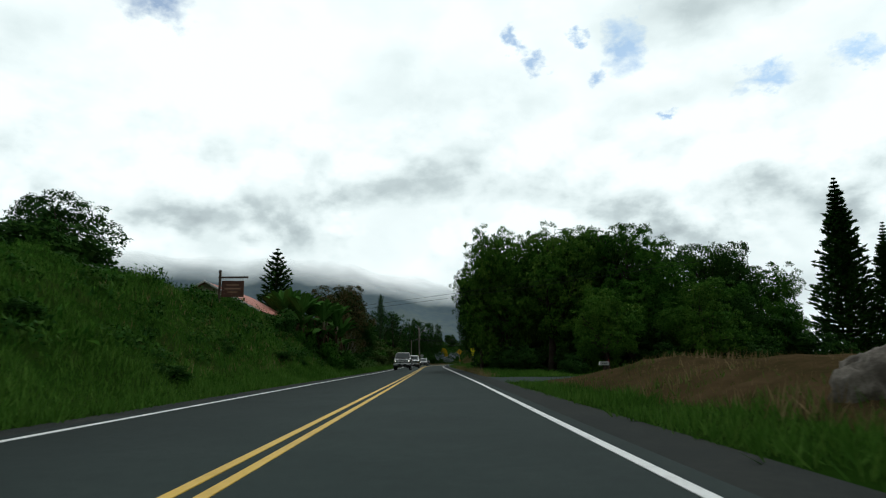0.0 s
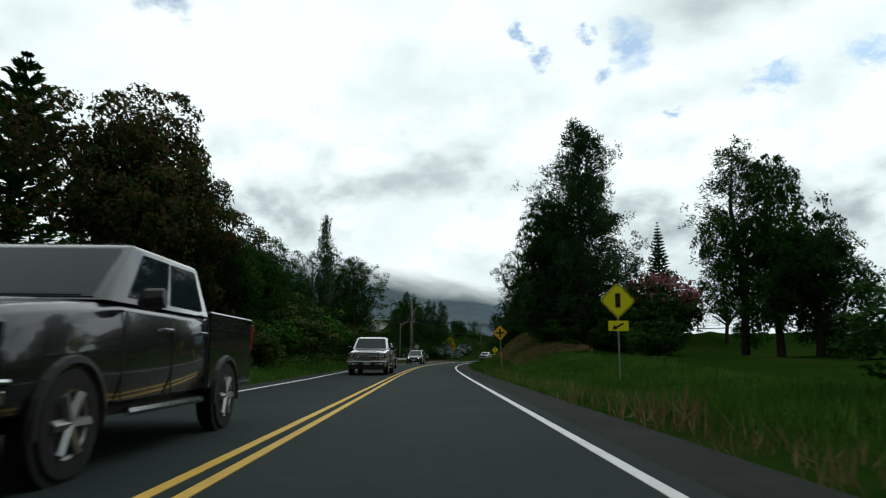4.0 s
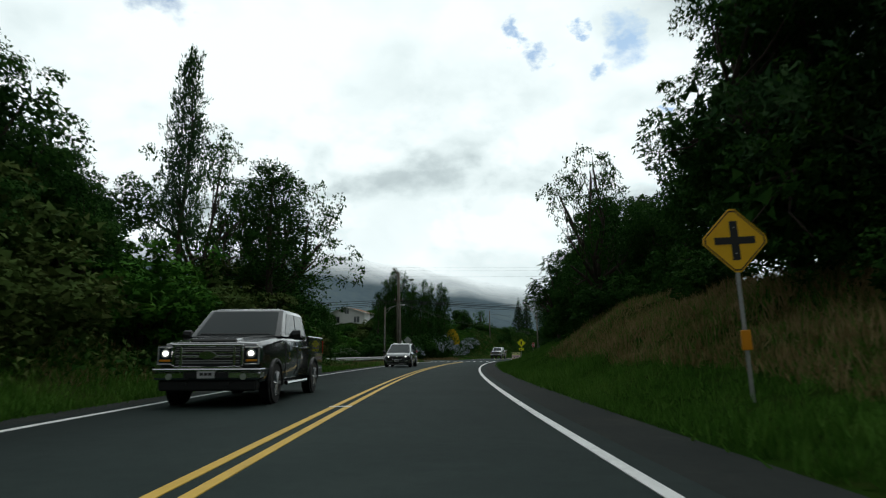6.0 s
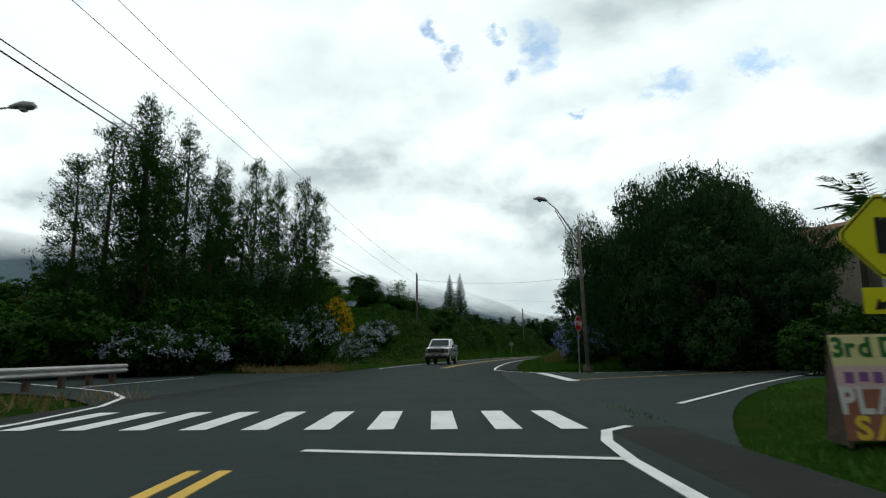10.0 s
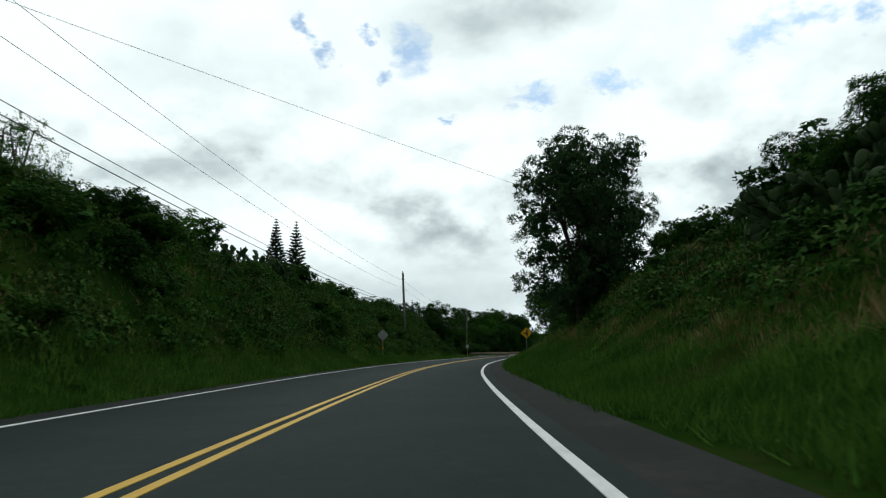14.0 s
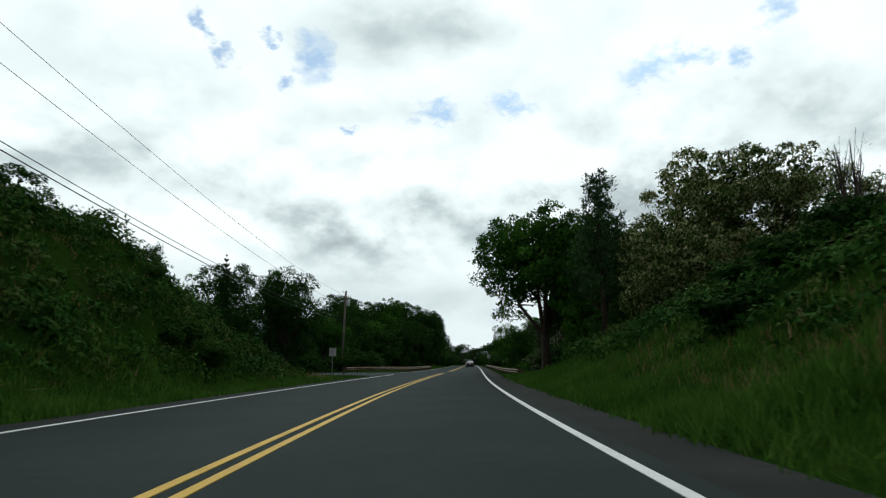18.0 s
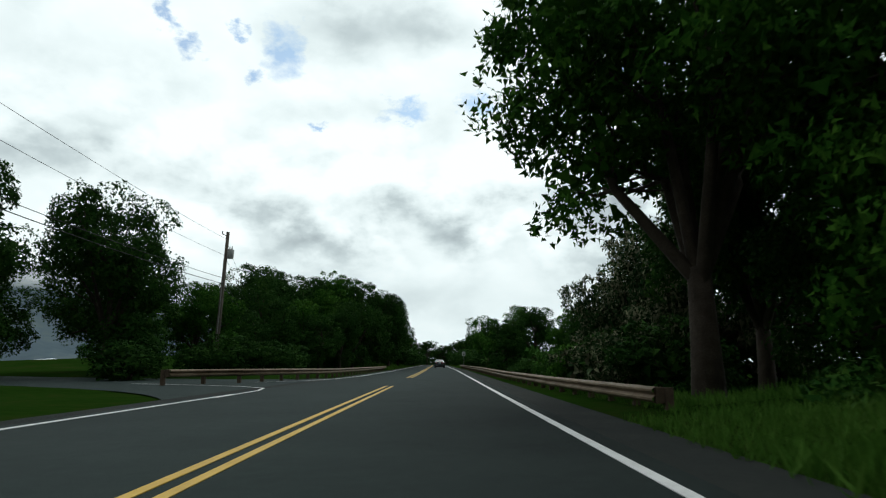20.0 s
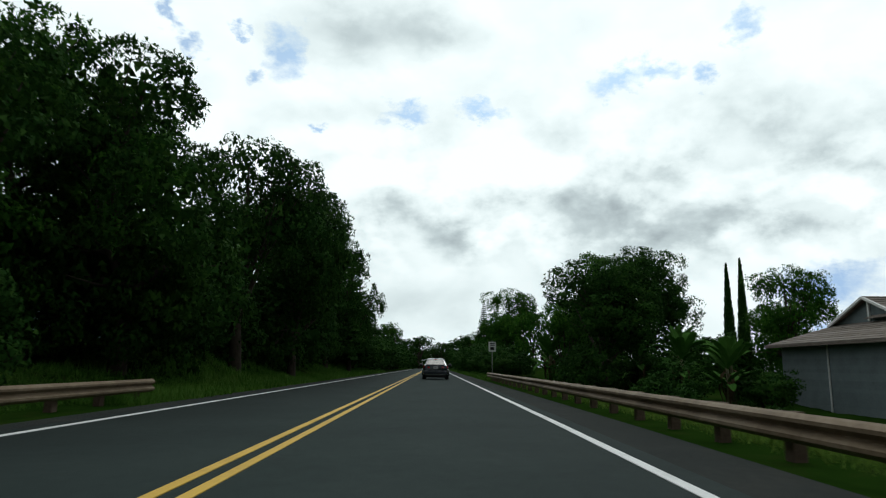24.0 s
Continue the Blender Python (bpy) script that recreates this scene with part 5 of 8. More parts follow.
def guardrail(places, face, label, dense=1.9, beam=RUST_STEEL):
    """A W-beam on posts through places (along, off, lift); face: which side the beam is on, 1 to the right."""
    s = np.array([p[0] for p in places], float)
    o = np.array([p[1] for p in places], float)
    lifts = np.array([p[2] for p in places], float)
    run = np.arange(s[0], s[-1] + 0.01, dense)
    ob = thing("guardrail", pose(*road(s[0], o[0]), 0), label, "guardrail")
    inv = ob.matrix_basis.inverted()
    step = 3.81
    cuts = list(np.arange(s[0], s[-1] - 0.5, step)) + [s[-1]]
    for a, b in zip(cuts[:-1], cuts[1:]):
        v, f = [], []
        q = np.linspace(a - 0.06, b + 0.06, 4)
        n = len(W_BEAM)
        for i, t in enumerate(q):
            off, raise_by = np.interp(t, s, o), np.interp(t, s, lifts)
            for back in (0, 0.006):
                for d, z in W_BEAM:
                    x, y = road(t, off + face * (d - back + (0.004 if i in (0, 3) else 0)))
                    v.append(tuple(inv @ Vector((x, y, z + raise_by))))
        for i in range(3):
            for k in range(n - 1):
                p = i * 2 * n + k
                f += [(p, p + 1, p + 2 * n + 1, p + 2 * n), (p + n, p + 3 * n, p + 3 * n + 1, p + n + 1)]
            for k in (0, n - 1):
                p = i * 2 * n + k
                f.append((p, p + 2 * n, p + 3 * n, p + n))
        part("beam", (v, f), beam, ob)
    for t in run:
        off, raise_by = np.interp(t, s, o), np.interp(t, s, lifts)
        g = min(0.0, float(ground_z(t, off - face * 0.3)))
        x, y = road(t, off - face * 0.27)
        post = part("post", box(-0.08, 0.08, -0.1, 0.1, g - 0.4, 0.76 + raise_by, 0.01), RAIL_POST, ob)
        post.matrix_basis = inv @ pose(x, y, 0, 0, 0, heading(t))
        x, y = road(t, off - face * 0.09)
        block = part("spacer", box(-0.085, 0.085, -0.075, 0.075, 0.45 + raise_by, 0.77 + raise_by, 0.008), RAIL_POST, ob)
        block.matrix_basis = inv @ pose(x, y, 0, 0, 0, heading(t))
    return ob


guardrail([(374, 4.3, -0.3), (384, 3.9, -0.31), (400, 3.72, -0.31), (420, 3.76, -0.26), (481, 3.95, -0.25)], -1, "weathered steel guardrail on wooden posts beside the road")
guardrail([(389, -11.5, -0.12), (393, -9.3, -0.13), (398, -7.9, -0.16), (405, -7.1, -0.22), (430, -6.9, -0.27), (450, -7.2, -0.27)], 1, "weathered steel guardrail curving in from the side road")
guardrail([(157, -10.2, -0.1), (175, -10.7, -0.1), (190, -11.2, -0.1), (200, -12.0, -0.1), (205, -12.8, -0.1)], 1, "pale steel guardrail along the junction", beam=STEEL)
guardrail([(212, -21.5, 0), (216, -19.5, 0), (220, -18.5, 0)], 1, "short steel guardrail beyond the side road")


# ---- poles, lamps and cables ----
def wood_pole(s, off, top, label, r=0.15, lean=0.0):
    g = ground_z(s, off)
    ob = thing("utility_pole", at(s, off) @ pose(0, 0, 0, 0, lean, 0), label, "utility pole")
    h = top - g
    part("shaft", tube([(0, 0, -0.8), (0, 0, h * 0.5), (0, 0, h)], [r * 1.15, r, r * 0.8], 10), POLE_WOOD, ob, smooth=True)
    part("ground_wire", box(-0.02, 0.02, -r * 1.12, -r * 1.0, -0.2, h * 0.65), STEEL, ob)
    return ob, h


def insulator(ob, x, y, z):
    part("insulator", tube([(x, y, z), (x, y, z + 0.05), (x, y, z + 0.1), (x, y, z + 0.2)], [0.02, 0.06, 0.035, 0.05], 8), LAMP_GLASS, ob)


def cobra_lamp(ob, base_z, dx, dz, sweep=0.0, brace=True):
    """A lamp head on a curved arm with a brace below it."""
    tip = Vector((dx, sweep, base_z + dz))
    pts = [(0, 0, base_z), (dx * 0.35, sweep * 0.35, base_z + dz * 0.62), (dx * 0.7, sweep * 0.7, base_z + dz * 0.92), tuple(tip)]
    arm = part("arm", tube(pts, [0.035, 0.03, 0.028, 0.026], 7), STEEL, ob, smooth=True)
    if brace:
        part("brace", tube([(0, 0, base_z - 0.55), (dx * 0.35, sweep * 0.35, base_z + dz * 0.4), (dx * 0.62, sweep * 0.62, base_z + dz * 0.82)], 0.018, 6), STEEL, arm)
    d = Vector((dx, sweep, 0)).normalized()
    ang = math.degrees(math.atan2(d.y, d.x))
    m = Matrix.Translation(tip) @ pose(0, 0, 0, 0, 0, ang)
    head = part("lamp_head", moved(tube([(-0.1, 0, 0), (0.08, 0, 0.03), (0.3, 0, 0.035), (0.55, 0, 0.02), (0.66, 0, -0.01)], [0.05, 0.09, 0.13, 0.11, 0.03], 10), m), STEEL, ob, smooth=True)
    part("lens", moved(tube([(0.3, 0, -0.06), (0.3, 0, -0.12), (0.3, 0, -0.15)], [0.12, 0.10, 0.03], 10), m), LAMP_GLASS, head)


pole_a, h = wood_pole(182.6, -8.66, 10.4, "tall wooden utility pole with a street lamp arm", 0.19, -1.5)
cobra_lamp(pole_a, 7.75, 1.2, 1.75)
part("bracket", tube([(0.35, 0, h - 0.95), (0, 0, h - 0.4), (-0.32, 0, h + 0.15), (-0.5, 0, h + 0.42)], [0.03, 0.06, 0.06, 0.05], 7), TIMBER, pole_a)
part("strap", tube([(-0.2, 0, h - 0.1), (-0.17, 0, h - 0.5), (-0.08, 0, h - 0.75)], 0.02, 6), STEEL, pole_a)
part("conduit", tube([(-0.26, -0.02, -0.3), (-0.25, -0.02, 4.0), (-0.2, -0.02, 7.0)], 0.05, 8), PALE_BARK, pole_a, "pale plastic conduit", smooth=True)
part("crossarm", box(-0.5, 0.5, -0.08, 0.04, 7.1, 7.25, 0.01), TIMBER, pole_a)
for x in (-0.45, 0.45):
    insulator(pole_a, x, -0.02, 7.25)
insulator(pole_a, -0.5, 0, h + 0.38)
insulator(pole_a, -0.25, 0, h + 0.05)
for k in (6.7, 6.9, 8.2):
    part("bolt", tube([(-0.22, 0, k), (0.22, 0, k)], 0.02, 6), STEEL, pole_a)
post_b, h = wood_pole(196.8, -14.0, 7.45, "wooden street lamp post at the junction", 0.12)
cobra_lamp(post_b, 6.9, 2.2, 0.75)
lamp_c = thing("street_lamp", at(214.7, 6.1), "grey steel street lamp with a long braced arm", "street lamp")
part("post", tube([(0, 0, -0.3), (-0.1, 0, 3.5), (-0.2, 0, 7.4)], [0.12, 0.10, 0.08], 10), PALE_BARK, lamp_c, "pale weathered post", smooth=True)
part("foot", tube([(0, 0, -0.2), (0, 0, 0.35)], [0.28, 0.22], 9), STONE, lamp_c, "stone collar")
part("arm", tube([(-0.18, 0, 6.7), (-0.75, 0, 7.65), (-1.3, 0, 8.5), (-1.85, 0, 9.0)], [0.045, 0.04, 0.035, 0.03], 7), STEEL, lamp_c, smooth=True)
part("brace", tube([(-0.16, 0, 6.2), (-0.83, 0, 7.45), (-1.36, 0, 8.45)], 0.022, 6), STEEL, lamp_c)
head = part("lamp_head", tube([(-1.75, 0, 8.95), (-1.95, 0, 9.05), (-2.2, 0, 9.1), (-2.5, 0, 9.1)], [0.05, 0.12, 0.13, 0.03], 10), STEEL, lamp_c, smooth=True)
part("lens", tube([(-2.15, 0, 8.98), (-2.15, 0, 8.9)], [0.11, 0.04], 10), LAMP_GLASS, head)

pole_u, hu = wood_pole(260.5, -12.0, 10.9, "wooden utility pole on the bank carrying cables", 0.14)
insulator(pole_u, 0, 0, hu)
part("bracket", tube([(0, 0, hu - 0.9), (0.45, 0, hu - 0.7)], 0.025, 6), STEEL, pole_u)
wood_pole(262, 11.2, 10.6, "leaning wooden pole above the prickly pears", 0.13, -4)
pole_v, hv = wood_pole(334.2, -11.2, 11.1, "wooden utility pole at the foot of the bank", 0.15, -1.5)
insulator(pole_v, 0, 0, hv)
for z in (3.6, 5.2, hv - 0.8):
    part("bolt", tube([(-0.2, 0, z), (0.2, 0, z)], 0.02, 6), STEEL, pole_v)
pole_d, hd = wood_pole(406.2, -15.5, 10.1, "wooden utility pole with a grey transformer", 0.14, 2.5)
can = part("transformer", tube([(0.32, 0, hd - 1.9), (0.32, 0, hd - 1.85), (0.32, 0, hd - 1.3), (0.32, 0, hd - 1.2)], [0.2, 0.23, 0.23, 0.12], 12), SIGN_BACK, pole_d, "grey transformer can", smooth=True)
for k in (-0.08, 0.08):
    part("bushing", tube([(0.32 + k, 0, hd - 1.25), (0.32 + k, 0, hd - 1.0)], [0.04, 0.02], 7), LAMP_GLASS, can)
part("arm", tube([(0, 0, hd - 0.3), (-0.4, 0, hd - 0.15)], 0.03, 6), STEEL, pole_d)
insulator(pole_d, -0.4, 0, hd - 0.15)
wood_pole(214, 24, 9.4, "wooden pole beside the hillside house", 0.12)
wood_pole(120, -33, 9.2, "wooden pole with a crossarm behind the gardens", 0.12)


def cable(a, b, sag, label, r=0.011):
    """A hanging cable between two places (along, off, height)."""
    pa, pb = Vector((*road(a[0], a[1]), a[2])), Vector((*road(b[0], b[1]), b[2]))
    pts = [tuple(pa.lerp(pb, u) + Vector((0, 0, -4 * sag * u * (1 - u)))) for u in np.linspace(0, 1, 22)]
    ob = part("cable", tube(pts, r, 5), CABLE)
    tagged(ob, label, "cable", "overhead cables")


CROSSING = "black overhead cable crossing the road"
for k, (z, r) in enumerate(((7.2, 0.026), (7.05, 0.036), (6.95, 0.02), (7.45, 0.012), (6.85, 0.022))):
    cable((182.6, -8.8 + 0.06 * (k % 2), z), (192 + k * 0.3, 46, z - 0.9 + 0.12 * k), 0.75 + 0.08 * k, CROSSING, r)
for k, (z, r) in enumerate(((7.2, 0.024), (7.05, 0.03), (6.9, 0.024), (6.8, 0.02))):
    cable((182.6, -8.85, z), (178 + 9 * k, -54, z - 0.4), 0.4, "black overhead cable behind the junction", r)
for z in (10.95, 10.6, 9.9):
    cable((182.6, -9.2, z), (196, 60, z + 1.2), 0.4, "thin overhead wire high over the road", 0.006)
    cable((182.6, -9.2, z), (176, -60, z + 0.5), 0.4, "thin overhead wire beside the road", 0.006)
ALONG = "black overhead cable running beside the road"
for z0, z1, r in ((10.2, 10.8, 0.009), (9.2, 9.6, 0.009), (7.2, 8.0, 0.014), (7.0, 7.6, 0.018)):
    cable((182.6, -9.0, z0), (260.5, -12.0, z1), 0.9, ALONG, r)
    cable((260.5, -12.0, z1), (334.2, -11.2, z0 - 0.2), 0.9, ALONG, r)
    cable((334.2, -11.2, z0 - 0.2), (406.2, -15.2, z1 - 1.2), 1.0, ALONG, r)
    cable((406.2, -15.2, z1 - 1.2), (470, -30, z1 - 1.0), 1.0, ALONG, r)
cable((260.5, -12.0, 10.2), (262, 11.9, 10.5), 0.9, "black overhead cable between two poles", 0.014)
cable((260.5, -12.0, 8.2), (330, 30, 10.5), 0.5, "thin overhead wire over the cutting", 0.006)
cable((182.6, -9.0, 7.5), (187.5, -9.2, 0.0), 0.0, "steel guy wire of the utility pole", 0.008)
cable((74, -24, 5.6), (46, 19, 8.3), 0.35, CROSSING, 0.012)
cable((74, -24, 5.3), (46, 19, 7.9), 0.35, CROSSING, 0.014)

# ---- verge things of the first stretch ----
ob = thing("hanging_sign", at(38.0, -11.9, 4.35), "brown wooden sign hanging from a timber post", "sign")
part("post", box(-0.75, -0.63, -0.06, 0.06, -0.4, 2.0, 0.01), TIMBER, ob)
part("crossbar", box(-0.78, 0.95, -0.05, 0.05, 1.52, 1.62, 0.01), TIMBER, ob)
SIGN_BOARD = material("reddish_brown_board", [(0.06, 0.026, 0.018), (0.10, 0.045, 0.03), (0.14, 0.07, 0.05)], 0.7, scale=3)
for k in range(5):
    part("plank", box(-0.58, 0.72, -0.025, 0.025, 0.42 + 0.19 * k, 0.605 + 0.19 * k, 0.006), SIGN_BOARD, ob)
for x in (-0.45, 0.6):
    part("chain", tube([(x, 0, 1.36), (x, 0, 1.54)], 0.012, 5), STEEL, ob)
for z, w in ((1.12, 0.38), (0.9, 0.46), (0.7, 0.3)):
    part("bar", box(-w + 0.07, w + 0.07, -0.032, -0.026, z - 0.04, z + 0.04), ROOF_TAN, ob)

ob = thing("mailbox", at(33.6, 8.6), "pale grey mailbox on a wooden post", "mailbox")
part("post", box(-0.05, 0.05, -0.05, 0.05, -0.3, 0.65, 0.008), TIMBER, ob)
arch = [(-0.24, 0.0), (0.24, 0.0), (0.24, 0.12), (0.2, 0.19), (-0.2, 0.19), (-0.24, 0.12)]
part("body", lift(prism(arch, -0.12, 0.12), 0.65), SIGN_WHITE, ob)
part("door", lift(prism([(x * 0.96, z * 0.96) for x, z in arch], -0.13, -0.122), 0.653), SIGN_BACK, ob)
part("flag", box(0.25, 0.26, -0.02, 0.02, 0.7, 0.92), SIGN_RED, ob)
for k in range(3):
    part("bar", box(-0.12 + 0.09 * k, -0.07 + 0.09 * k, -0.136, -0.131, 0.72, 0.77), SIGN_BLACK, ob)
ob = thing("mailbox", at(34.4, 9.4, None, 12), "weathered brown mailbox on a low post", "mailbox")
part("post", box(-0.04, 0.04, -0.04, 0.04, -0.3, 0.2, 0.008), TIMBER, ob)
part("body", lift(prism(arch, -0.12, 0.12), 0.2), TIMBER, ob)


def boulder(s, off, size, seed, label):
    rng = np.random.default_rng(seed)
    bm = bmesh.new()
    bmesh.ops.create_icosphere(bm, subdivisions=4, radius=1)
    for v in bm.verts:
        c = v.co
        k = 1 + 0.40 * noise.noise(c * 1.3 + Vector((seed, 0, 0))) + 0.26 * noise.noise(c * 3.1 + Vector((0, seed, 0))) + 0.13 * noise.noise(c * 7.5)
        v.co = Vector((c.x * size[0], c.y * size[1], c.z * size[2])) * k
    x, y = road(s, off)
    ob = part("boulder", out_of(bm), STONE, None, label, True, pose(x, y, ground_z(s, off) + size[2] * 0.1, 0, 0, seed * 40))
    tagged(ob, label, "rock")


boulder(8.7, 5.85, (0.42, 0.46, 0.58), 1, "rough jagged pale boulder at the end of the earth mound")
boulder(9.9, 6.7, (0.5, 0.45, 0.5), 2, "rough grey boulder beside a jagged one")
boulder(218, 4.6, (0.25, 0.2, 0.14), 3, "small stone on the lawn")


def build_mound():
    """Bare earth over the low mound beside the driveway."""
    ss, oo = np.arange(1.5, 31.01, 0.5), np.arange(4.6, 22.01, 0.5)
    S, O = np.meshgrid(ss, oo, indexing="ij")
    X, Y = road(S, O)
    edge = np.minimum.reduce([(S - 1.5) / 2, (31 - S) / 3, (O - 4.6) / 1.2, (22 - O) / 4, np.ones_like(S)])
    Z = ground_z(S, O) + 0.10 * np.clip(edge, 0, 1) - 0.10 + 0.06 * bumps(S, O, 1.7) + 0.06 * bumps(S + 9, O, 3.4) + 0.15
    Z = np.where(edge < 0.15, Z - 0.2, Z)
    n, m = S.shape
    idx = np.arange(n * m).reshape(n, m)
    quads = np.stack([idx[:-1, :-1], idx[:-1, 1:], idx[1:, 1:], idx[1:, :-1]], -1).reshape(-1, 4)
    tagged(part("earth_mound", (np.stack([X, Y, Z], -1).reshape(-1, 3), quads), RED_SOIL, smooth=True), "bare brown earth mound with scattered dry grass", "mound", kind="structure")


build_mound()


# ---- houses ----
def roof_slope(p0, p1, p2, p3, courses, mat, parent, ribs=False, name="shingle_course", thick=0.03):
    """A roof plane from eave p0-p1 up to ridge p3-p2, laid in overlapping courses or ribs."""
    a, b, c, d = (Vector(p) for p in (p0, p1, p2, p3))
    nor = (b - a).cross(d - a).normalized()
    for k in range(courses):
        u0, u1 = k / courses, (k + 1) / courses + (0.15 / courses if not ribs else -0.1 / courses)
        u1 = min(u1, 1.0)
        if ribs:
            q = [a.lerp(b, u0), a.lerp(b, u1), d.lerp(c, u1), d.lerp(c, u0)]
            up = [0.0] * 4
        else:
            q = [a.lerp(d, u0), b.lerp(c, u0), b.lerp(c, u1), a.lerp(d, u1)]
            up = [0.03, 0.03, 0.008, 0.008]
        v = [tuple(p + nor * h) for p, h in zip(q, up)] + [tuple(p + nor * (h - thick)) for p, h in zip(q, up)]
        f = [(0, 1, 2, 3), (7, 6, 5, 4)] + [(i, i + 4, (i + 1) % 4 + 4, (i + 1) % 4) for i in range(4)]
        part(name, (v, f), mat, parent)


def window_unit(parent, x, z, w, h, y=-0.0, panes=2, m=None):
    """A sash window set into a wall that faces -y."""
    win = part("window", join(box(x - w / 2 - 0.07, x + w / 2 + 0.07, y - 0.05, y, z + h, z + h + 0.08, 0.005), box(x - w / 2 - 0.1, x + w / 2 + 0.1, y - 0.08, y, z - 0.08, z, 0.005),
                              box(x - w / 2 - 0.07, x - w / 2, y - 0.05, y, z, z + h, 0.005), box(x + w / 2, x + w / 2 + 0.07, y - 0.05, y, z, z + h, 0.005)), TRIM_WHITE, parent)
    if m is not None:
        win.matrix_basis = m
    for k in range(panes):
        x0 = x - w / 2 + w * k / panes
        part("pane", box(x0 + 0.03, x0 + w / panes - 0.03, y - 0.02, y - 0.01, z + 0.03, z + h - 0.03), PANE, win)
        if k:
            part("mullion", box(x0 - 0.025, x0 + 0.025, y - 0.04, y - 0.005, z, z + h), TRIM_WHITE, win)


def siding(x0, x1, z0, z1, y, parent, mat, board=0.2, m=None):
    n = int((z1 - z0) / board)
    for k in range(n):
        a = z0 + (z1 - z0) * k / n
        b = z0 + (z1 - z0) * (k + 1) / n
        p = part("siding_board", ([(x0, y - 0.03, a), (x1, y - 0.03, a), (x1, y - 0.012, b), (x0, y - 0.012, b), (x0, y, a), (x1, y, a), (x1, y, b), (x0, y, b)],
                                  [(0, 1, 2, 3), (0, 4, 5, 1), (3, 2, 6, 7), (0, 3, 7, 4), (1, 5, 6, 2)]), mat, parent)
        if m is not None:
            p.matrix_basis = m


def build_garden_house():
    """The grey house below the road: a hipped main roof with a gablet, and a front wing with two nested gables."""
    ob = thing("house", at(460.5, 21.95, -2.2, -2), "grey-green timber house with brown shingle roof and white trim", "house")
    w, e, y0, y1, top = 17.0, 4.8, 3.3, 16.7, 2.6
    part("wall", box(0.7, w - 0.7, y0 + 0.7, y1 - 0.7, -0.3, e), WALL_GREY, ob)
    part("wing_wall", box(0.7, 7.9, 0.7, y0 + 0.69, -0.3, e), WALL_GREY, ob)
    siding(0.7, 7.9, 3.1, e - 0.05, 0.695, ob, WALL_GREY, 0.2)
    siding(7.9, w - 0.7, 0.2, e - 0.05, y0 + 0.695, ob, WALL_GREY, 0.2)
    side = pose(0.7, y1 - 0.7, 0, 0, 0, -90)
    siding(0, y1 - 1.4, 0.2, e - 0.05, -0.005, ob, WALL_GREY, 0.2, side)
    # main roof
    ridge, eave = y0 + 6.7, e
    hull = [(0, y0, e), (w, y0, e), (w, y1, e), (0, y1, e), (3, y0 + 3.2, e + 1.22), (w - 3, y0 + 3.2, e + 1.22), (w - 3, y1 - 3.2, e + 1.22), (3, y1 - 3.2, e + 1.22), (3, ridge, e + top), (w - 3, ridge, e + top)]
    roof = part("roof", (hull, [(0, 1, 5, 4), (1, 2, 6, 5), (2, 3, 7, 6), (3, 0, 4, 7), (4, 5, 9, 8), (6, 7, 8, 9), (4, 8, 7), (5, 6, 9), (3, 2, 1, 0)]), ROOF_BROWN, ob)
    roof_slope((-0.05, y0 - 0.05, e + 0.03), (w, y0 - 0.05, e + 0.03), (w - 3, y0 + 3.2, e + 1.26), (2.95, y0 + 3.2, e + 1.26), 9, ROOF_BROWN, roof)
    roof_slope((2.6, y0 + 3.1, e + 1.2), (w - 3, y0 + 3.1, e + 1.2), (w - 3, ridge, e + top + 0.05), (2.6, ridge, e + top + 0.05), 9, ROOF_BROWN, roof)
    roof_slope((-0.05, y1, e + 0.03), (-0.05, y0 - 0.05, e + 0.03), (3, y0 + 3.2, e + 1.26), (3, y1 - 3.2, e + 1.26), 9, ROOF_BROWN, roof)
    roof_slope((w - 3, y1 - 3.1, e + 1.2), (2.6, y1 - 3.1, e + 1.2), (2.6, ridge, e + top + 0.05), (w - 3, ridge, e + top + 0.05), 9, ROOF_BROWN, roof)
    part("ridge_cap", tube([(2.6, ridge, e + top + 0.06), (w - 3, ridge, e + top + 0.06)], 0.07, 7), ROOF_BROWN, ob)
    part("hip_cap", tube([(0, y0, e + 0.06), (3, y0 + 3.2, e + 1.3)], 0.06, 6), ROOF_BROWN, ob)
    g = part("gablet", ([(2.97, y0 + 3.25, e + 1.24), (2.97, y1 - 3.25, e + 1.24), (2.97, ridge, e + top - 0.02), (3.2, y0 + 3.25, e + 1.24), (3.2, y1 - 3.25, e + 1.24), (3.2, ridge, e + top - 0.02)],
                        [(0, 2, 1), (3, 4, 5), (0, 1, 4, 3), (0, 3, 5, 2), (1, 2, 5, 4)]), WALL_GREY, ob)
    for yy in (y0 + 3.0, y1 - 3.0):
        part("barge_board", tube([(2.58, yy, e + 1.14), (2.58, ridge, e + top + 0.04)], 0.10, 4), TRIM_WHITE, g)
    part("king_post", box(2.86, 2.96, ridge - 0.08, ridge + 0.08, e + 1.3, e + top - 0.1), TRIM_WHITE, g)
    part("chimney_vent", tube([(7.5, ridge + 0.3, e + top - 0.3), (7.5, ridge + 0.3, e + top + 0.35)], 0.16, 8), STEEL, ob)
    # wing roof, hipped to the front
    v = [(0, 0, e), (8.6, 0, e), (4.3, 4.3, e + 1.66), (4.3, 7.6, e + 1.66), (0, 7.6, e), (8.6, 7.6, e)]
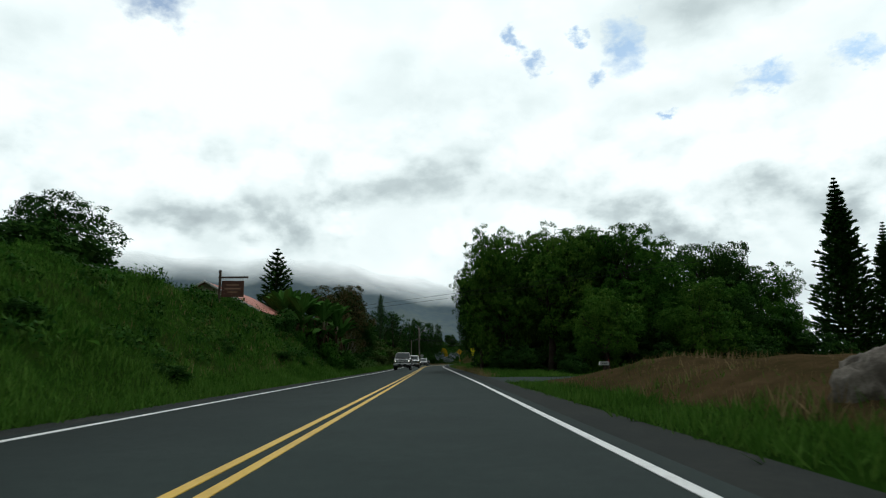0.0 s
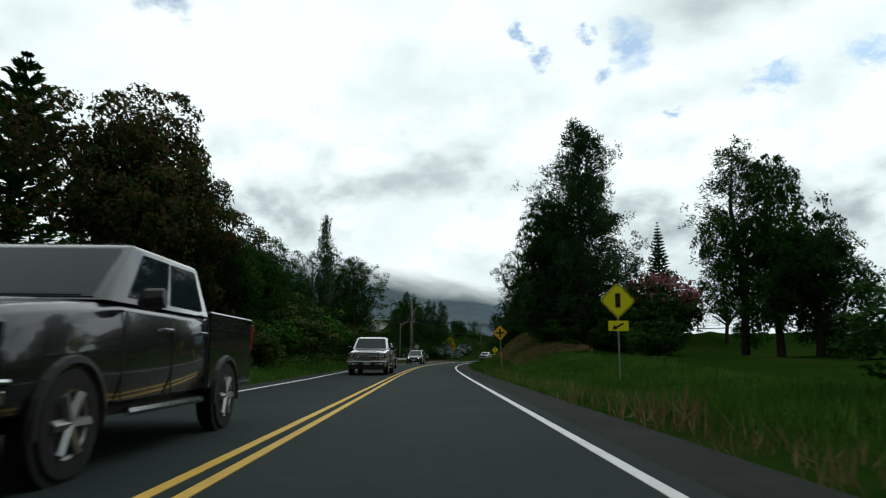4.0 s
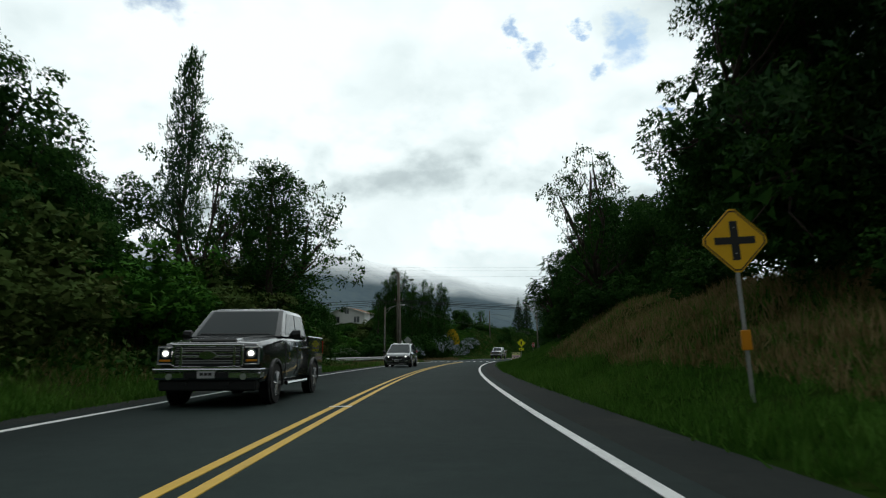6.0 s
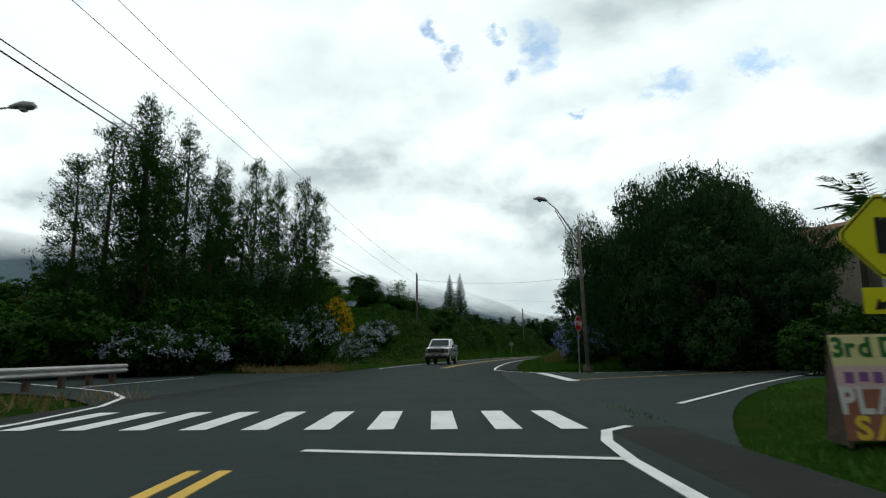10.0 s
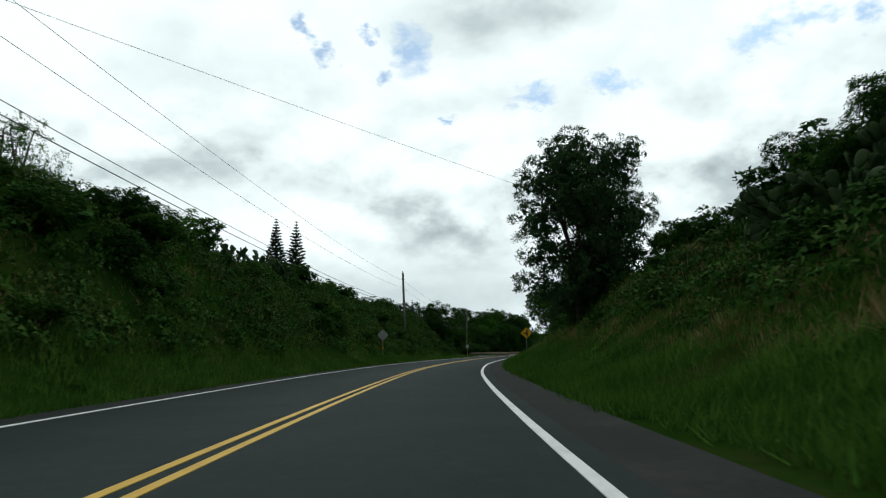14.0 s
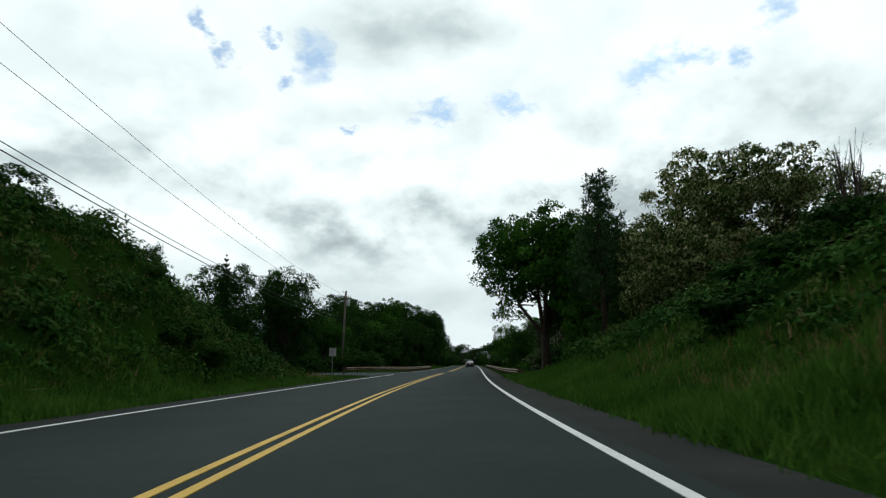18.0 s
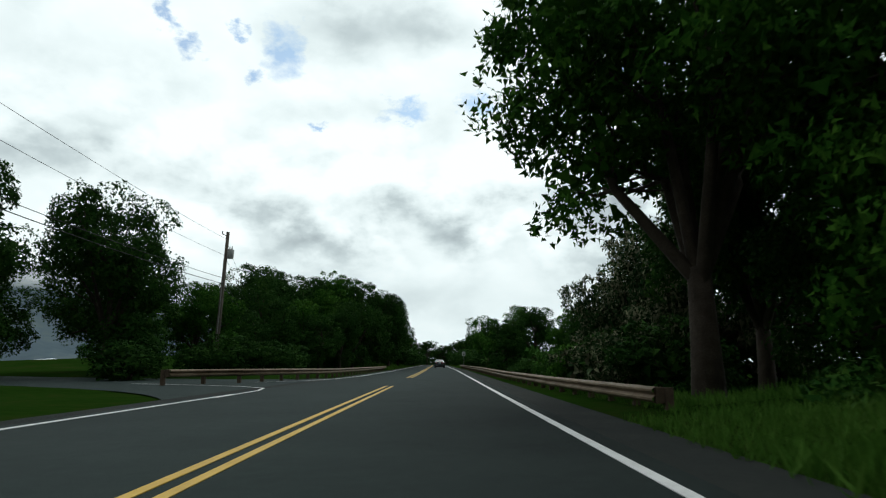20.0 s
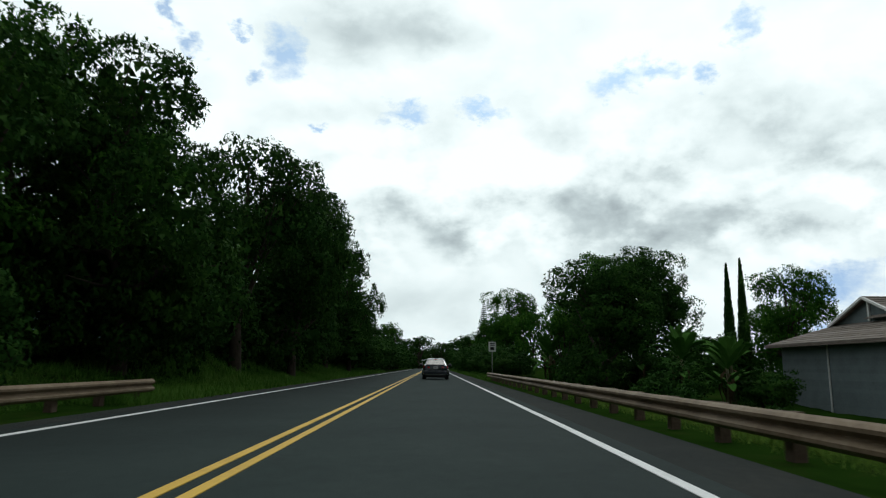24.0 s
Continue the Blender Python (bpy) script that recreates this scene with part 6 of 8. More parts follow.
    wing = part("wing_roof", (v, [(0, 1, 2), (0, 2, 3, 4), (1, 5, 3, 2), (0, 4, 5, 1), (4, 3, 5)]), ROOF_BROWN, ob)
    roof_slope((-0.05, -0.05, e + 0.02), (8.65, -0.05, e + 0.02), (4.35, 4.3, e + 1.7), (4.25, 4.3, e + 1.7), 11, ROOF_BROWN, wing)
    roof_slope((-0.05, 4.3, e + 0.02), (-0.05, -0.05, e + 0.02), (4.3, 4.25, e + 1.7), (4.3, 4.35, e + 1.7), 11, ROOF_BROWN, wing)
    part("hip_cap", tube([(0, 0, e + 0.05), (4.3, 4.3, e + 1.72)], 0.06, 6), ROOF_BROWN, wing)
    for gx, gy, gz, half, rise, deep in ((6.0, 4.6, e + 1.45, 3.3, 1.2, 5.2), (4.2, 1.25, e + 0.52, 2.45, 0.95, 3.4)):
        g = part("gable", ([(gx - half, gy, gz), (gx + half, gy, gz), (gx, gy, gz + rise), (gx - half, gy + deep, gz), (gx + half, gy + deep, gz), (gx, gy + deep, gz + rise)],
                           [(0, 1, 2), (5, 4, 3), (0, 3, 4, 1), (0, 2, 5, 3), (1, 4, 5, 2)]), WALL_GREY, ob)
        roof_slope((gx - half - 0.25, gy - 0.35, gz - 0.05), (gx - half - 0.25, gy + deep, gz - 0.05), (gx, gy + deep, gz + rise + 0.06), (gx, gy - 0.35, gz + rise + 0.06), 7, ROOF_BROWN, g)
        roof_slope((gx + half + 0.25, gy + deep, gz - 0.05), (gx + half + 0.25, gy - 0.35, gz - 0.05), (gx, gy - 0.35, gz + rise + 0.06), (gx, gy + deep, gz + rise + 0.06), 7, ROOF_BROWN, g)
        for sg in (-1, 1):
            part("barge_board", tube([(gx + sg * (half + 0.25), gy - 0.38, gz - 0.03), (gx, gy - 0.38, gz + rise + 0.07)], 0.10, 4), TRIM_WHITE, g)
        for k in range(4):
            zz = gz + 0.08 + k * rise * 0.2
            room = half * (1 - (zz - gz + 0.12) / rise) - 0.1
            part("louvre", box(gx - room, gx + room, gy - 0.05, gy - 0.01, zz, zz + rise * 0.13), SIGN_BACK, g)
    part("fascia", box(-0.1, 8.7, -0.12, -0.07, e - 0.24, e + 0.0, 0.01), TRIM_WHITE, ob)
    part("fascia", box(-0.14, -0.08, -0.1, y1, e - 0.16, e + 0.0, 0.01), ROOF_BROWN, ob)
    part("fascia", box(8.7, w + 0.1, y0 - 0.12, y0 - 0.07, e - 0.2, e + 0.0, 0.01), TRIM_WHITE, ob)
    part("soffit", box(0, 8.6, 0.0, 0.69, e - 0.12, e - 0.06), WALL_GREY, ob)
    # skirt roof between the floors
    v = [(0.3, -0.5, 2.35), (8.6, -0.5, 2.35), (8.6, 0.69, 3.05), (0.3, 0.69, 3.05), (0.3, -0.5, 2.27), (8.6, -0.5, 2.27), (8.6, 0.69, 2.27), (0.3, 0.69, 2.27)]
    skirt = part("skirt_roof", (v, [(0, 1, 2, 3), (4, 7, 6, 5), (0, 4, 5, 1), (1, 5, 6, 2), (0, 3, 7, 4)]), ROOF_BROWN, ob)
    roof_slope((0.25, -0.55, 2.37), (8.65, -0.55, 2.37), (8.6, 0.68, 3.09), (0.3, 0.68, 3.09), 5, ROOF_BROWN, skirt)
    for x, ww, pn in ((3.1, 2.1, 3), (5.5, 1.5, 2)):
        window_unit(ob, x, 3.3, ww, 1.1, 0.66, pn)
    window_unit(ob, 9.6, 3.2, 1.5, 1.1, y0 + 0.66, 2)
    window_unit(ob, 12.8, 3.2, 1.5, 1.1, y0 + 0.66, 2)
    window_unit(ob, 2.7, 0.9, 1.8, 0.95, 0.69, 2)
    part("corner_board", box(0.62, 0.78, 0.62, 0.78, -0.2, e - 0.05, 0.01), TRIM_WHITE, ob)
    part("corner_board", box(7.84, 8.0, 0.62, 0.78, -0.2, e - 0.05, 0.01), TRIM_WHITE, ob)
    part("downpipe", tube([(0.62, 10.5, 0), (0.62, 10.5, e - 0.1)], 0.05, 7), TRIM_WHITE, ob)


def gable_house(s, off, z, w, d, eave, rise, wall, roofing, label, turn=0.0, ribs=True, courses=14, name="house", windows=()):
    ob = thing(name, at(s, off, z, turn), label, "house")
    part("wall", join(box(-w / 2, w / 2, 0, d, -3.5, eave), ([(-w / 2, 0, eave), (w / 2, 0, eave), (0, 0, eave + rise), (-w / 2, d, eave), (w / 2, d, eave), (0, d, eave + rise)], [(0, 1, 2), (5, 4, 3)])), wall, ob)
    roof = part("roof", ([(-w / 2 - 0.5, -0.5, eave - 0.3), (0, -0.5, eave + rise), (0, d + 0.5, eave + rise), (-w / 2 - 0.5, d + 0.5, eave - 0.3), (w / 2 + 0.5, -0.5, eave - 0.3), (w / 2 + 0.5, d + 0.5, eave - 0.3)],
                         [(0, 1, 2, 3), (1, 4, 5, 2)]), roofing, ob)
    roof_slope((-w / 2 - 0.55, d + 0.55, eave - 0.3), (-w / 2 - 0.55, -0.55, eave - 0.3), (0, -0.55, eave + rise + 0.03), (0, d + 0.55, eave + rise + 0.03), courses, roofing, roof, ribs, "roof_sheet" if ribs else "tile_course")
    roof_slope((w / 2 + 0.55, -0.55, eave - 0.3), (w / 2 + 0.55, d + 0.55, eave - 0.3), (0, d + 0.55, eave + rise + 0.03), (0, -0.55, eave + rise + 0.03), courses, roofing, roof, ribs, "roof_sheet" if ribs else "tile_course")
    for sg in (-1, 1):
        part("barge_board", tube([(sg * (w / 2 + 0.55), -0.58, eave - 0.32), (0, -0.58, eave + rise + 0.02)], 0.08, 4), TRIM_WHITE, ob)
    for x, zz, ww, hh in windows:
        window_unit(ob, x, zz, ww, hh, -0.004)
    return ob


build_garden_house()
gable_house(45.4, -15.9, 4.1, 6.6, 10.5, 0.7, 1.75, WALL_CREAM, ROOF_RED, "low house with a red ribbed roof behind the bank", 0, True, 24)
gable_house(28.5, -15.2, 4.2, 4, 4, 0.6, 0.4, TIMBER, TIMBER, "small dark shed with a low roof behind the bank", 8, True, 12, "shed")
gable_house(222, 25.2, 5.0, 6.4, 9, 2.2, 1.75, WALL_CREAM, ROOF_TAN, "cream house with a tan tiled roof on the hillside", 36, False, 12, windows=((-2.2, 0.8, 1.3, 1.1), (1.9, 0.8, 1.5, 1.2), (0, 2.7, 0.7, 0.7)))
gable_house(238, 37.5, 5.6, 8, 8, 3.0, 1.3, WALL_CREAM, ROOF_BROWN, "pale house with a grey roof on the hillside", 24, False, 10, windows=((0, 1.2, 1.8, 1.2),))
gable_house(245, -41, 7.2, 8.6, 8, 3.1, 1.2, TRIM_WHITE, ROOF_TAN, "white house with a tan roof on the hillside behind the junction", 4, False, 10, windows=((-2.4, 0.8, 1.4, 1.4), (2.4, 0.8, 1.4, 1.4), (0, 2.8, 1.0, 1.0)))
ob = thing("balcony_fence", at(218.4, 25.6, 6.1, 14), "pale picket fence on the wall beside the hillside house", "fence")
for k in range(22):
    part("picket", box(-3.3 + k * 0.3, -3.22 + k * 0.3, -0.02, 0.02, -0.3, 1.1), TRIM_WHITE, ob)
part("rail", box(-3.4, 3.3, -0.03, 0.03, 0.85, 0.95), TRIM_WHITE, ob)
part("rail", box(-3.4, 3.3, -0.03, 0.03, 0.2, 0.3), TRIM_WHITE, ob)
ob = tagged(part("retaining_wall", moved(join(box(-3.6, 6.0, 0, 0.5, -3.5, 0.0, 0.03), box(-3.7, 6.1, -0.06, 0.56, 0.0, 0.12, 0.02)), at(217.6, 24.6, 6.0, 14)), DARK_WALL), "dark stained retaining wall below the hillside house", "wall", kind="structure")
ob = thing("white_fence", at(203, -30, None, 10), "low white fence in the field behind the junction", "fence")
for k in range(9):
    part("picket", box(-1.2 + k * 0.3, -1.12 + k * 0.3, -0.02, 0.02, -0.3, 1.0), TRIM_WHITE, ob)
part("rail", box(-1.3, 1.4, -0.03, 0.03, 0.7, 0.82), TRIM_WHITE, ob)

# ---- vehicles ----
def softened(ob, width=0.03):
    """Rounds the edges of a pressed panel and shades it smooth but for its creases."""
    bm = bmesh.new()
    bm.from_mesh(ob.data)
    bmesh.ops.recalc_face_normals(bm, faces=bm.faces)
    sharp = [e for e in bm.edges if len(e.link_faces) == 2 and e.calc_face_angle() > 0.35]
    bmesh.ops.bevel(bm, geom=sharp, offset=width, segments=2, profile=0.6, affect="EDGES", clamp_overlap=True)
    for f in bm.faces:
        f.smooth = True
    bm.to_mesh(ob.data)
    bm.free()
    ob.data.set_sharp_from_angle(angle=radians(42))
    return ob


def loft(stations, parent, name, mat, sides=0.06):
    """A hull through stations (y, half width, low z, top z, top half width), rounded at its shoulders."""
    v, f = [], []
    n = 14
    for y, w, z0, z1, wt in stations:
        h = z1 - z0
        right = [(w * 0.86, z0), (w * 0.97, z0 + h * 0.06), (w, z0 + h * 0.3), (w, z0 + h * 0.62), (w * 0.5 + wt * 0.5, z1 - h * 0.1), (wt * 0.96, z1 - h * 0.025), (wt * 0.6, z1)]
        for x, z in right:
            v.append((x, y, z))
        for x, z in reversed(right):
            v.append((-x, y, z))
    for i in range(len(stations) - 1):
        for k in range(n):
            a, b = i * n + k, i * n + (k + 1) % n
            f.append((a, a + n, b + n, b))
    f.append(tuple(range(n)))
    f.append(tuple(range(len(stations) * n - 1, (len(stations) - 1) * n - 1, -1)))
    return softened(part(name, (v, f), mat, parent, smooth=True), 0.02)


def quad_on(corners, u0, u1, v0, v1):
    """The part of a four-cornered face between fractions, corners given round from the low start."""
    a, b, c, d = (Vector(p) for p in corners)

    def p(u, w):
        return a.lerp(b, u).lerp(d.lerp(c, u), w)
    return [p(u0, v0), p(u1, v0), p(u1, v1), p(u0, v1)]


def panel_on(corners, u0, u1, v0, v1, out=0.008, thick=0.02):
    q = quad_on(corners, u0, u1, v0, v1)
    n = (q[1] - q[0]).cross(q[3] - q[0]).normalized()
    v = [tuple(p + n * out) for p in q] + [tuple(p - n * thick) for p in q]
    return v, [(0, 1, 2, 3), (7, 6, 5, 4)] + [(i, i + 4, (i + 1) % 4 + 4, (i + 1) % 4) for i in range(4)]


WHEELS = {}


def wheel(parent, x, y, r, side, width=0.25):
    key = (round(r, 2), side)
    if key not in WHEELS:
        prof = [(r * 0.62, -width / 2), (r * 0.93, -width / 2), (r, -width * 0.36), (r, width * 0.36), (r * 0.93, width / 2), (r * 0.62, width / 2)]
        v, f, n = [], [], 24
        for k in range(n):
            a = 2 * math.pi * k / n
            v += [(d * side, math.cos(a) * q, math.sin(a) * q) for q, d in prof]
        m = len(prof)
        for k in range(n):
            for i in range(m):
                a, b = k * m + i, k * m + (i + 1) % m
                c, d = (k + 1) % n * m + i, (k + 1) % n * m + (i + 1) % m
                f.append((a, b, d, c))
        spokes = [tube([(side * (width / 2 - 0.03), 0, 0), (side * (width / 2 - 0.01), math.cos(t) * r * 0.6, math.sin(t) * r * 0.6)], [0.05, 0.045], 5) for t in (2 * math.pi * k / 6 for k in range(6))]
        hub = tube([(side * (width / 2 - 0.08), 0, 0), (side * (width / 2), 0, 0)], [0.09, 0.07], 10)
        rv, rf = [], []
        for k in range(n):
            a = 2 * math.pi * k / n
            rv += [(side * (width / 2 - 0.005), math.cos(a) * r * 0.64, math.sin(a) * r * 0.64), (side * (width / 2 - 0.02), math.cos(a) * r * 0.55, math.sin(a) * r * 0.55)]
            rf.append((2 * k, 2 * ((k + 1) % n), 2 * ((k + 1) % n) + 1, 2 * k + 1))
        drum = tube([(side * (width / 2 - 0.14), 0, 0), (side * (width / 2 - 0.10), 0, 0)], [r * 0.6, r * 0.6], 18)
        WHEELS[key] = mesh_from("tyre", v, f, TYRE), mesh_from("rim", *join(*spokes, hub, (rv, rf)), RIM), mesh_from("brake_drum", *drum, TRIM_BLACK)
    w = new("wheel", WHEELS[key][0])
    w.parent = parent
    w.matrix_basis = pose(x, y, r)
    for nm, me in zip(("rim", "brake_drum"), WHEELS[key][1:]):
        c = new(nm, me)
        c.parent = w


def arch_flare(parent, x, y, r, side, mat):
    pts = [(x, y + math.cos(a) * r * 1.12, r + math.sin(a) * r * 1.12) for a in np.linspace(-0.15, math.pi + 0.15, 13)]
    part("wheel_arch", tube(pts, 0.05, 6), mat, parent)
    a = np.linspace(0, 2 * math.pi, 20, endpoint=False)
    v = [(x - side * 0.005, y + math.cos(t) * r * 1.13, r + math.sin(t) * r * 1.13) for t in a] + [(x - side * 0.03, y + math.cos(t) * r * 1.13, r + math.sin(t) * r * 1.13) for t in a]
    n = 20
    part("wheel_well", (v, [tuple(range(n)), tuple(range(2 * n - 1, n - 1, -1))] + [(i, i + n, (i + 1) % n + n, (i + 1) % n) for i in range(n)]), TRIM_BLACK, parent)


def cabin(ob, base, roof, zb, zr, wb, wr, paint, doors, fixed=0.0):
    """Windows and roof between belt and roof: base and roof give the (front, rear) places along the car."""
    lo = [(-wb, base[0], zb), (wb, base[0], zb), (wb, base[1], zb), (-wb, base[1], zb)]
    hi = [(-wr, roof[0], zr), (wr, roof[0], zr), (wr, roof[1], zr), (-wr, roof[1], zr)]
    mid = [(-wr * 0.8, roof[0] + 0.18, zr + 0.05), (wr * 0.8, roof[0] + 0.18, zr + 0.05), (wr * 0.8, roof[1] - 0.18, zr + 0.05), (-wr * 0.8, roof[1] - 0.18, zr + 0.05)]
    v = lo + hi + mid
    f = [(0, 1, 5, 4), (1, 2, 6, 5), (2, 3, 7, 6), (3, 0, 4, 7), (4, 5, 9, 8), (5, 6, 10, 9), (6, 7, 11, 10), (7, 4, 8, 11), (8, 9, 10, 11)]
    cab = softened(part("cabin", (v, f), paint, ob), 0.04)
    front = (lo[0], lo[1], hi[1], hi[0])
    part("windscreen", panel_on(front, 0.06, 0.94, 0.04, 0.93), CAR_GLASS, cab)
    part("wiper", panel_on(front, 0.1, 0.48, 0.06, 0.09, 0.016, -0.006), TRIM_BLACK, cab)
    part("wiper", panel_on(front, 0.5, 0.88, 0.06, 0.09, 0.016, -0.006), TRIM_BLACK, cab)
    back = (lo[2], lo[3], hi[3], hi[2])
    part("rear_window", panel_on(back, 0.08, 0.92, 0.1, 0.9), CAR_GLASS, cab)
    for face in ((lo[1], lo[2], hi[2], hi[1]), (lo[3], lo[0], hi[0], hi[3])):
        rightside = face[0][0] > 0
        for a, b in doors:
            u0, u1 = (a, b) if rightside else (1 - b, 1 - a)
            part("side_window", panel_on(face, u0, u1, 0.1, 0.88), CAR_GLASS, cab)
    return cab


def common(ob, length, w, paint, wheel_r, axles, mirror, belt, doors_y, handles_z, plate_front, plate_z, rear=False):
    for y in axles:
        for sg in (-1, 1):
            arch_flare(ob, sg * w, y, wheel_r, sg, TRIM_BLACK if wheel_r > 0.38 else paint)
            wheel(ob, sg * (w - 0.10), y, wheel_r, sg)
    for sg in (-1, 1):
        mir = part("mirror", moved(tube([(sg * (w + 0.02), mirror, belt), (sg * (w + 0.12), mirror - 0.02, belt + 0.04), (sg * (w + 0.26), mirror, belt + 0.06)], [0.03, 0.11, 0.09], 8), pose(0, 0, 0)), TRIM_BLACK, ob)
        for y in doors_y:
            part("door_seam", box(sg * w - 0.006, sg * w + 0.006, y - 0.008, y + 0.008, 0.5, belt - 0.08), TRIM_BLACK, ob)
        for y in doors_y[1:]:
            part("door_handle", box(sg * w - 0.02, sg * w + 0.03, y - 0.28, y - 0.08, handles_z, handles_z + 0.035, 0.008), CHROME, ob)
    y = -length / 2 - 0.02 if plate_front else length / 2 + 0.02
    pl = part("number_plate", box(-0.16, 0.16, y - 0.012, y + 0.012, plate_z, plate_z + 0.16, 0.004), PLATE, ob)
    for k in range(3):
        yy = y - 0.013 if plate_front else y + 0.013
        part("bar", box(-0.11 + 0.08 * k, -0.05 + 0.08 * k, yy - 0.002, yy + 0.002, plate_z + 0.05, plate_z + 0.1), SIGN_BLACK, pl)


def pickup(m, paint, label, lift_by=0.0, chrome=True, lit=False):
    """A crew-cab pickup, nose towards -y."""
    ob = thing("pickup_truck", m, label, "pickup truck", "cars on the road")
    k = lift_by
    w = 0.99
    loft([(-2.92, 0.86, 0.46 + k, 1.10 + k, 0.82), (-2.82, 0.94, 0.42 + k, 1.18 + k, 0.87), (-2.60, 0.98, 0.40 + k, 1.22 + k, 0.90), (-2.0, 1.0, 0.40 + k, 1.29 + k, 0.92), (-1.45, w, 0.40 + k, 1.33 + k, 0.93),
          (-1.2, w, 0.40 + k, 1.35 + k, 0.94), (1.04, w, 0.40 + k, 1.37 + k, 0.94)], ob, "body", paint)
    part("hood_bulge", moved(box(-0.44, 0.44, -2.62, -1.45, 1.17, 1.25, 0.03), pose(0, 0, 0.20 + k, 4.3, 0, 0)), paint, ob)
    cabin(ob, (-1.46, 1.12), (-0.70, 0.98), 1.33 + k, 1.92 + k, 0.94, 0.80, paint, ((0.14, 0.5), (0.54, 0.92)))
    for sg in (-1, 1):
        part("bed_side", box(sg * 0.99 - 0.05, sg * 0.99 + 0.005 if sg > 0 else sg * 0.99 + 0.05, 1.06, 2.9, 0.45 + k, 1.40 + k, 0.02), paint, ob)
    part("bed_floor", box(-0.93, 0.93, 1.06, 2.85, 0.7 + k, 0.78 + k), TRIM_BLACK, ob)
    gate = part("tailgate", box(-0.97, 0.97, 2.84, 2.92, 0.55 + k, 1.36 + k, 0.02), paint, ob)
    part("gate_handle", box(-0.12, 0.12, 2.92, 2.94, 1.1 + k, 1.2 + k), TRIM_BLACK, gate)
    g = part("grille", box(-0.60, 0.60, -2.98, -2.82, 0.74 + k, 1.13 + k, 0.03), TRIM_BLACK, ob)
    gm = CHROME if chrome else TRIM_BLACK
    part("grille_frame", join(box(-0.66, 0.66, -3.0, -2.9, 1.10 + k, 1.15 + k, 0.012), box(-0.62, 0.62, -3.0, -2.9, 0.71 + k, 0.75 + k, 0.012), box(-0.66, -0.60, -3.0, -2.9, 0.76 + k, 1.10 + k, 0.012),
                              box(0.60, 0.66, -3.0, -2.9, 0.76 + k, 1.10 + k, 0.012)), gm, g)
    for x in (-0.52, 0.46):
        part("grille_upright", box(x, x + 0.06, -3.004, -2.95, 0.75 + k, 1.10 + k, 0.014), gm, g)
    for z in (0.90, 0.975):
        part("grille_bar", box(-0.59, 0.59, -2.998, -2.95, z + k, z + 0.035 + k, 0.008), gm, g)
    for z in (0.80, 0.84, 0.935, 1.03, 1.065):
        part("grille_slat", box(-0.58, 0.58, -2.988, -2.95, z + k, z + 0.014 + k), SIGN_BACK, g)
    part("badge", moved(tube([(0, -3.015, 0), (0, -2.99, 0)], [0.075, 0.085], 16), pose(0, 0, 0.945 + k) @ Matrix.Diagonal((2.0, 1, 1, 1))), gm, g, "plain oval badge")
    for sg in (-1, 1):
        lm = part("headlight", box(min(sg * 0.66, sg * 0.95), max(sg * 0.66, sg * 0.95), -2.95, -2.70, 0.76 + k, 1.12 + k, 0.045), CAR_GLASS, ob, "clear-fronted dark headlight")
        part("lamp_bracket", join(box(min(sg * 0.67, sg * 0.94), max(sg * 0.67, sg * 0.94), -2.958, -2.90, 1.075 + k, 1.105 + k, 0.008), box(min(sg * 0.67, sg * 0.94), max(sg * 0.67, sg * 0.94), -2.958, -2.90, 0.775 + k, 0.80 + k, 0.008),
                                  box(min(sg * 0.915, sg * 0.94), max(sg * 0.915, sg * 0.94), -2.958, -2.86, 0.80 + k, 1.075 + k, 0.008)), LENS_CLEAR, lm, "bright bracket-shaped side lamp")
        part("reflector", tube([(sg * 0.79, -2.955, 0.98 + k), (sg * 0.79, -2.92, 0.98 + k)], [0.085, 0.075], 12), LENS_CLEAR, lm)
        part("indicator", box(min(sg * 0.70, sg * 0.90), max(sg * 0.70, sg * 0.90), -2.956, -2.92, 0.83 + k, 0.87 + k, 0.006), ORANGE, lm)
        part("fog_lamp", tube([(sg * 0.68, -3.035, 0.56 + k), (sg * 0.68, -2.98, 0.56 + k)], 0.06, 10), LENS_CLEAR, ob)
        part("tail_light", box(min(sg * 0.88, sg * 1.0), max(sg * 0.88, sg * 1.0), 2.88, 2.945, 0.95 + k, 1.32 + k, 0.01), TAIL_RED, ob)
        part("side_step", tube([(sg * 0.98, -1.0, 0.36 + k), (sg * 0.98, 0.9, 0.36 + k)], 0.045, 7), CHROME if chrome else TRIM_BLACK, ob)
        part("tow_hook", box(sg * 0.4 - 0.03, sg * 0.4 + 0.03, -3.03, -2.95, 0.4 + k, 0.46 + k, 0.01), TRIM_BLACK, ob)
    bumper = part("front_bumper", join(box(-0.98, 0.98, -3.03, -2.68, 0.50 + k, 0.66 + k, 0.04), box(-0.99, 0.99, -3.05, -2.66, 0.655 + k, 0.705 + k, 0.018)), gm if chrome else paint, ob)
    part("air_intake", box(-0.42, 0.42, -3.034, -2.98, 0.535 + k, 0.635 + k, 0.01), TRIM_BLACK, bumper)
    part("air_dam", box(-0.9, 0.9, -2.96, -2.7, 0.30 + k, 0.50 + k, 0.03), TRIM_BLACK, ob)
    part("rear_bumper", box(-0.95, 0.95, 2.9, 3.08, 0.5 + k, 0.7 + k, 0.03), CHROME, ob)
    part("chassis", box(-0.8, 0.8, -2.6, 2.8, 0.32 + k, 0.46 + k), TRIM_BLACK, ob)
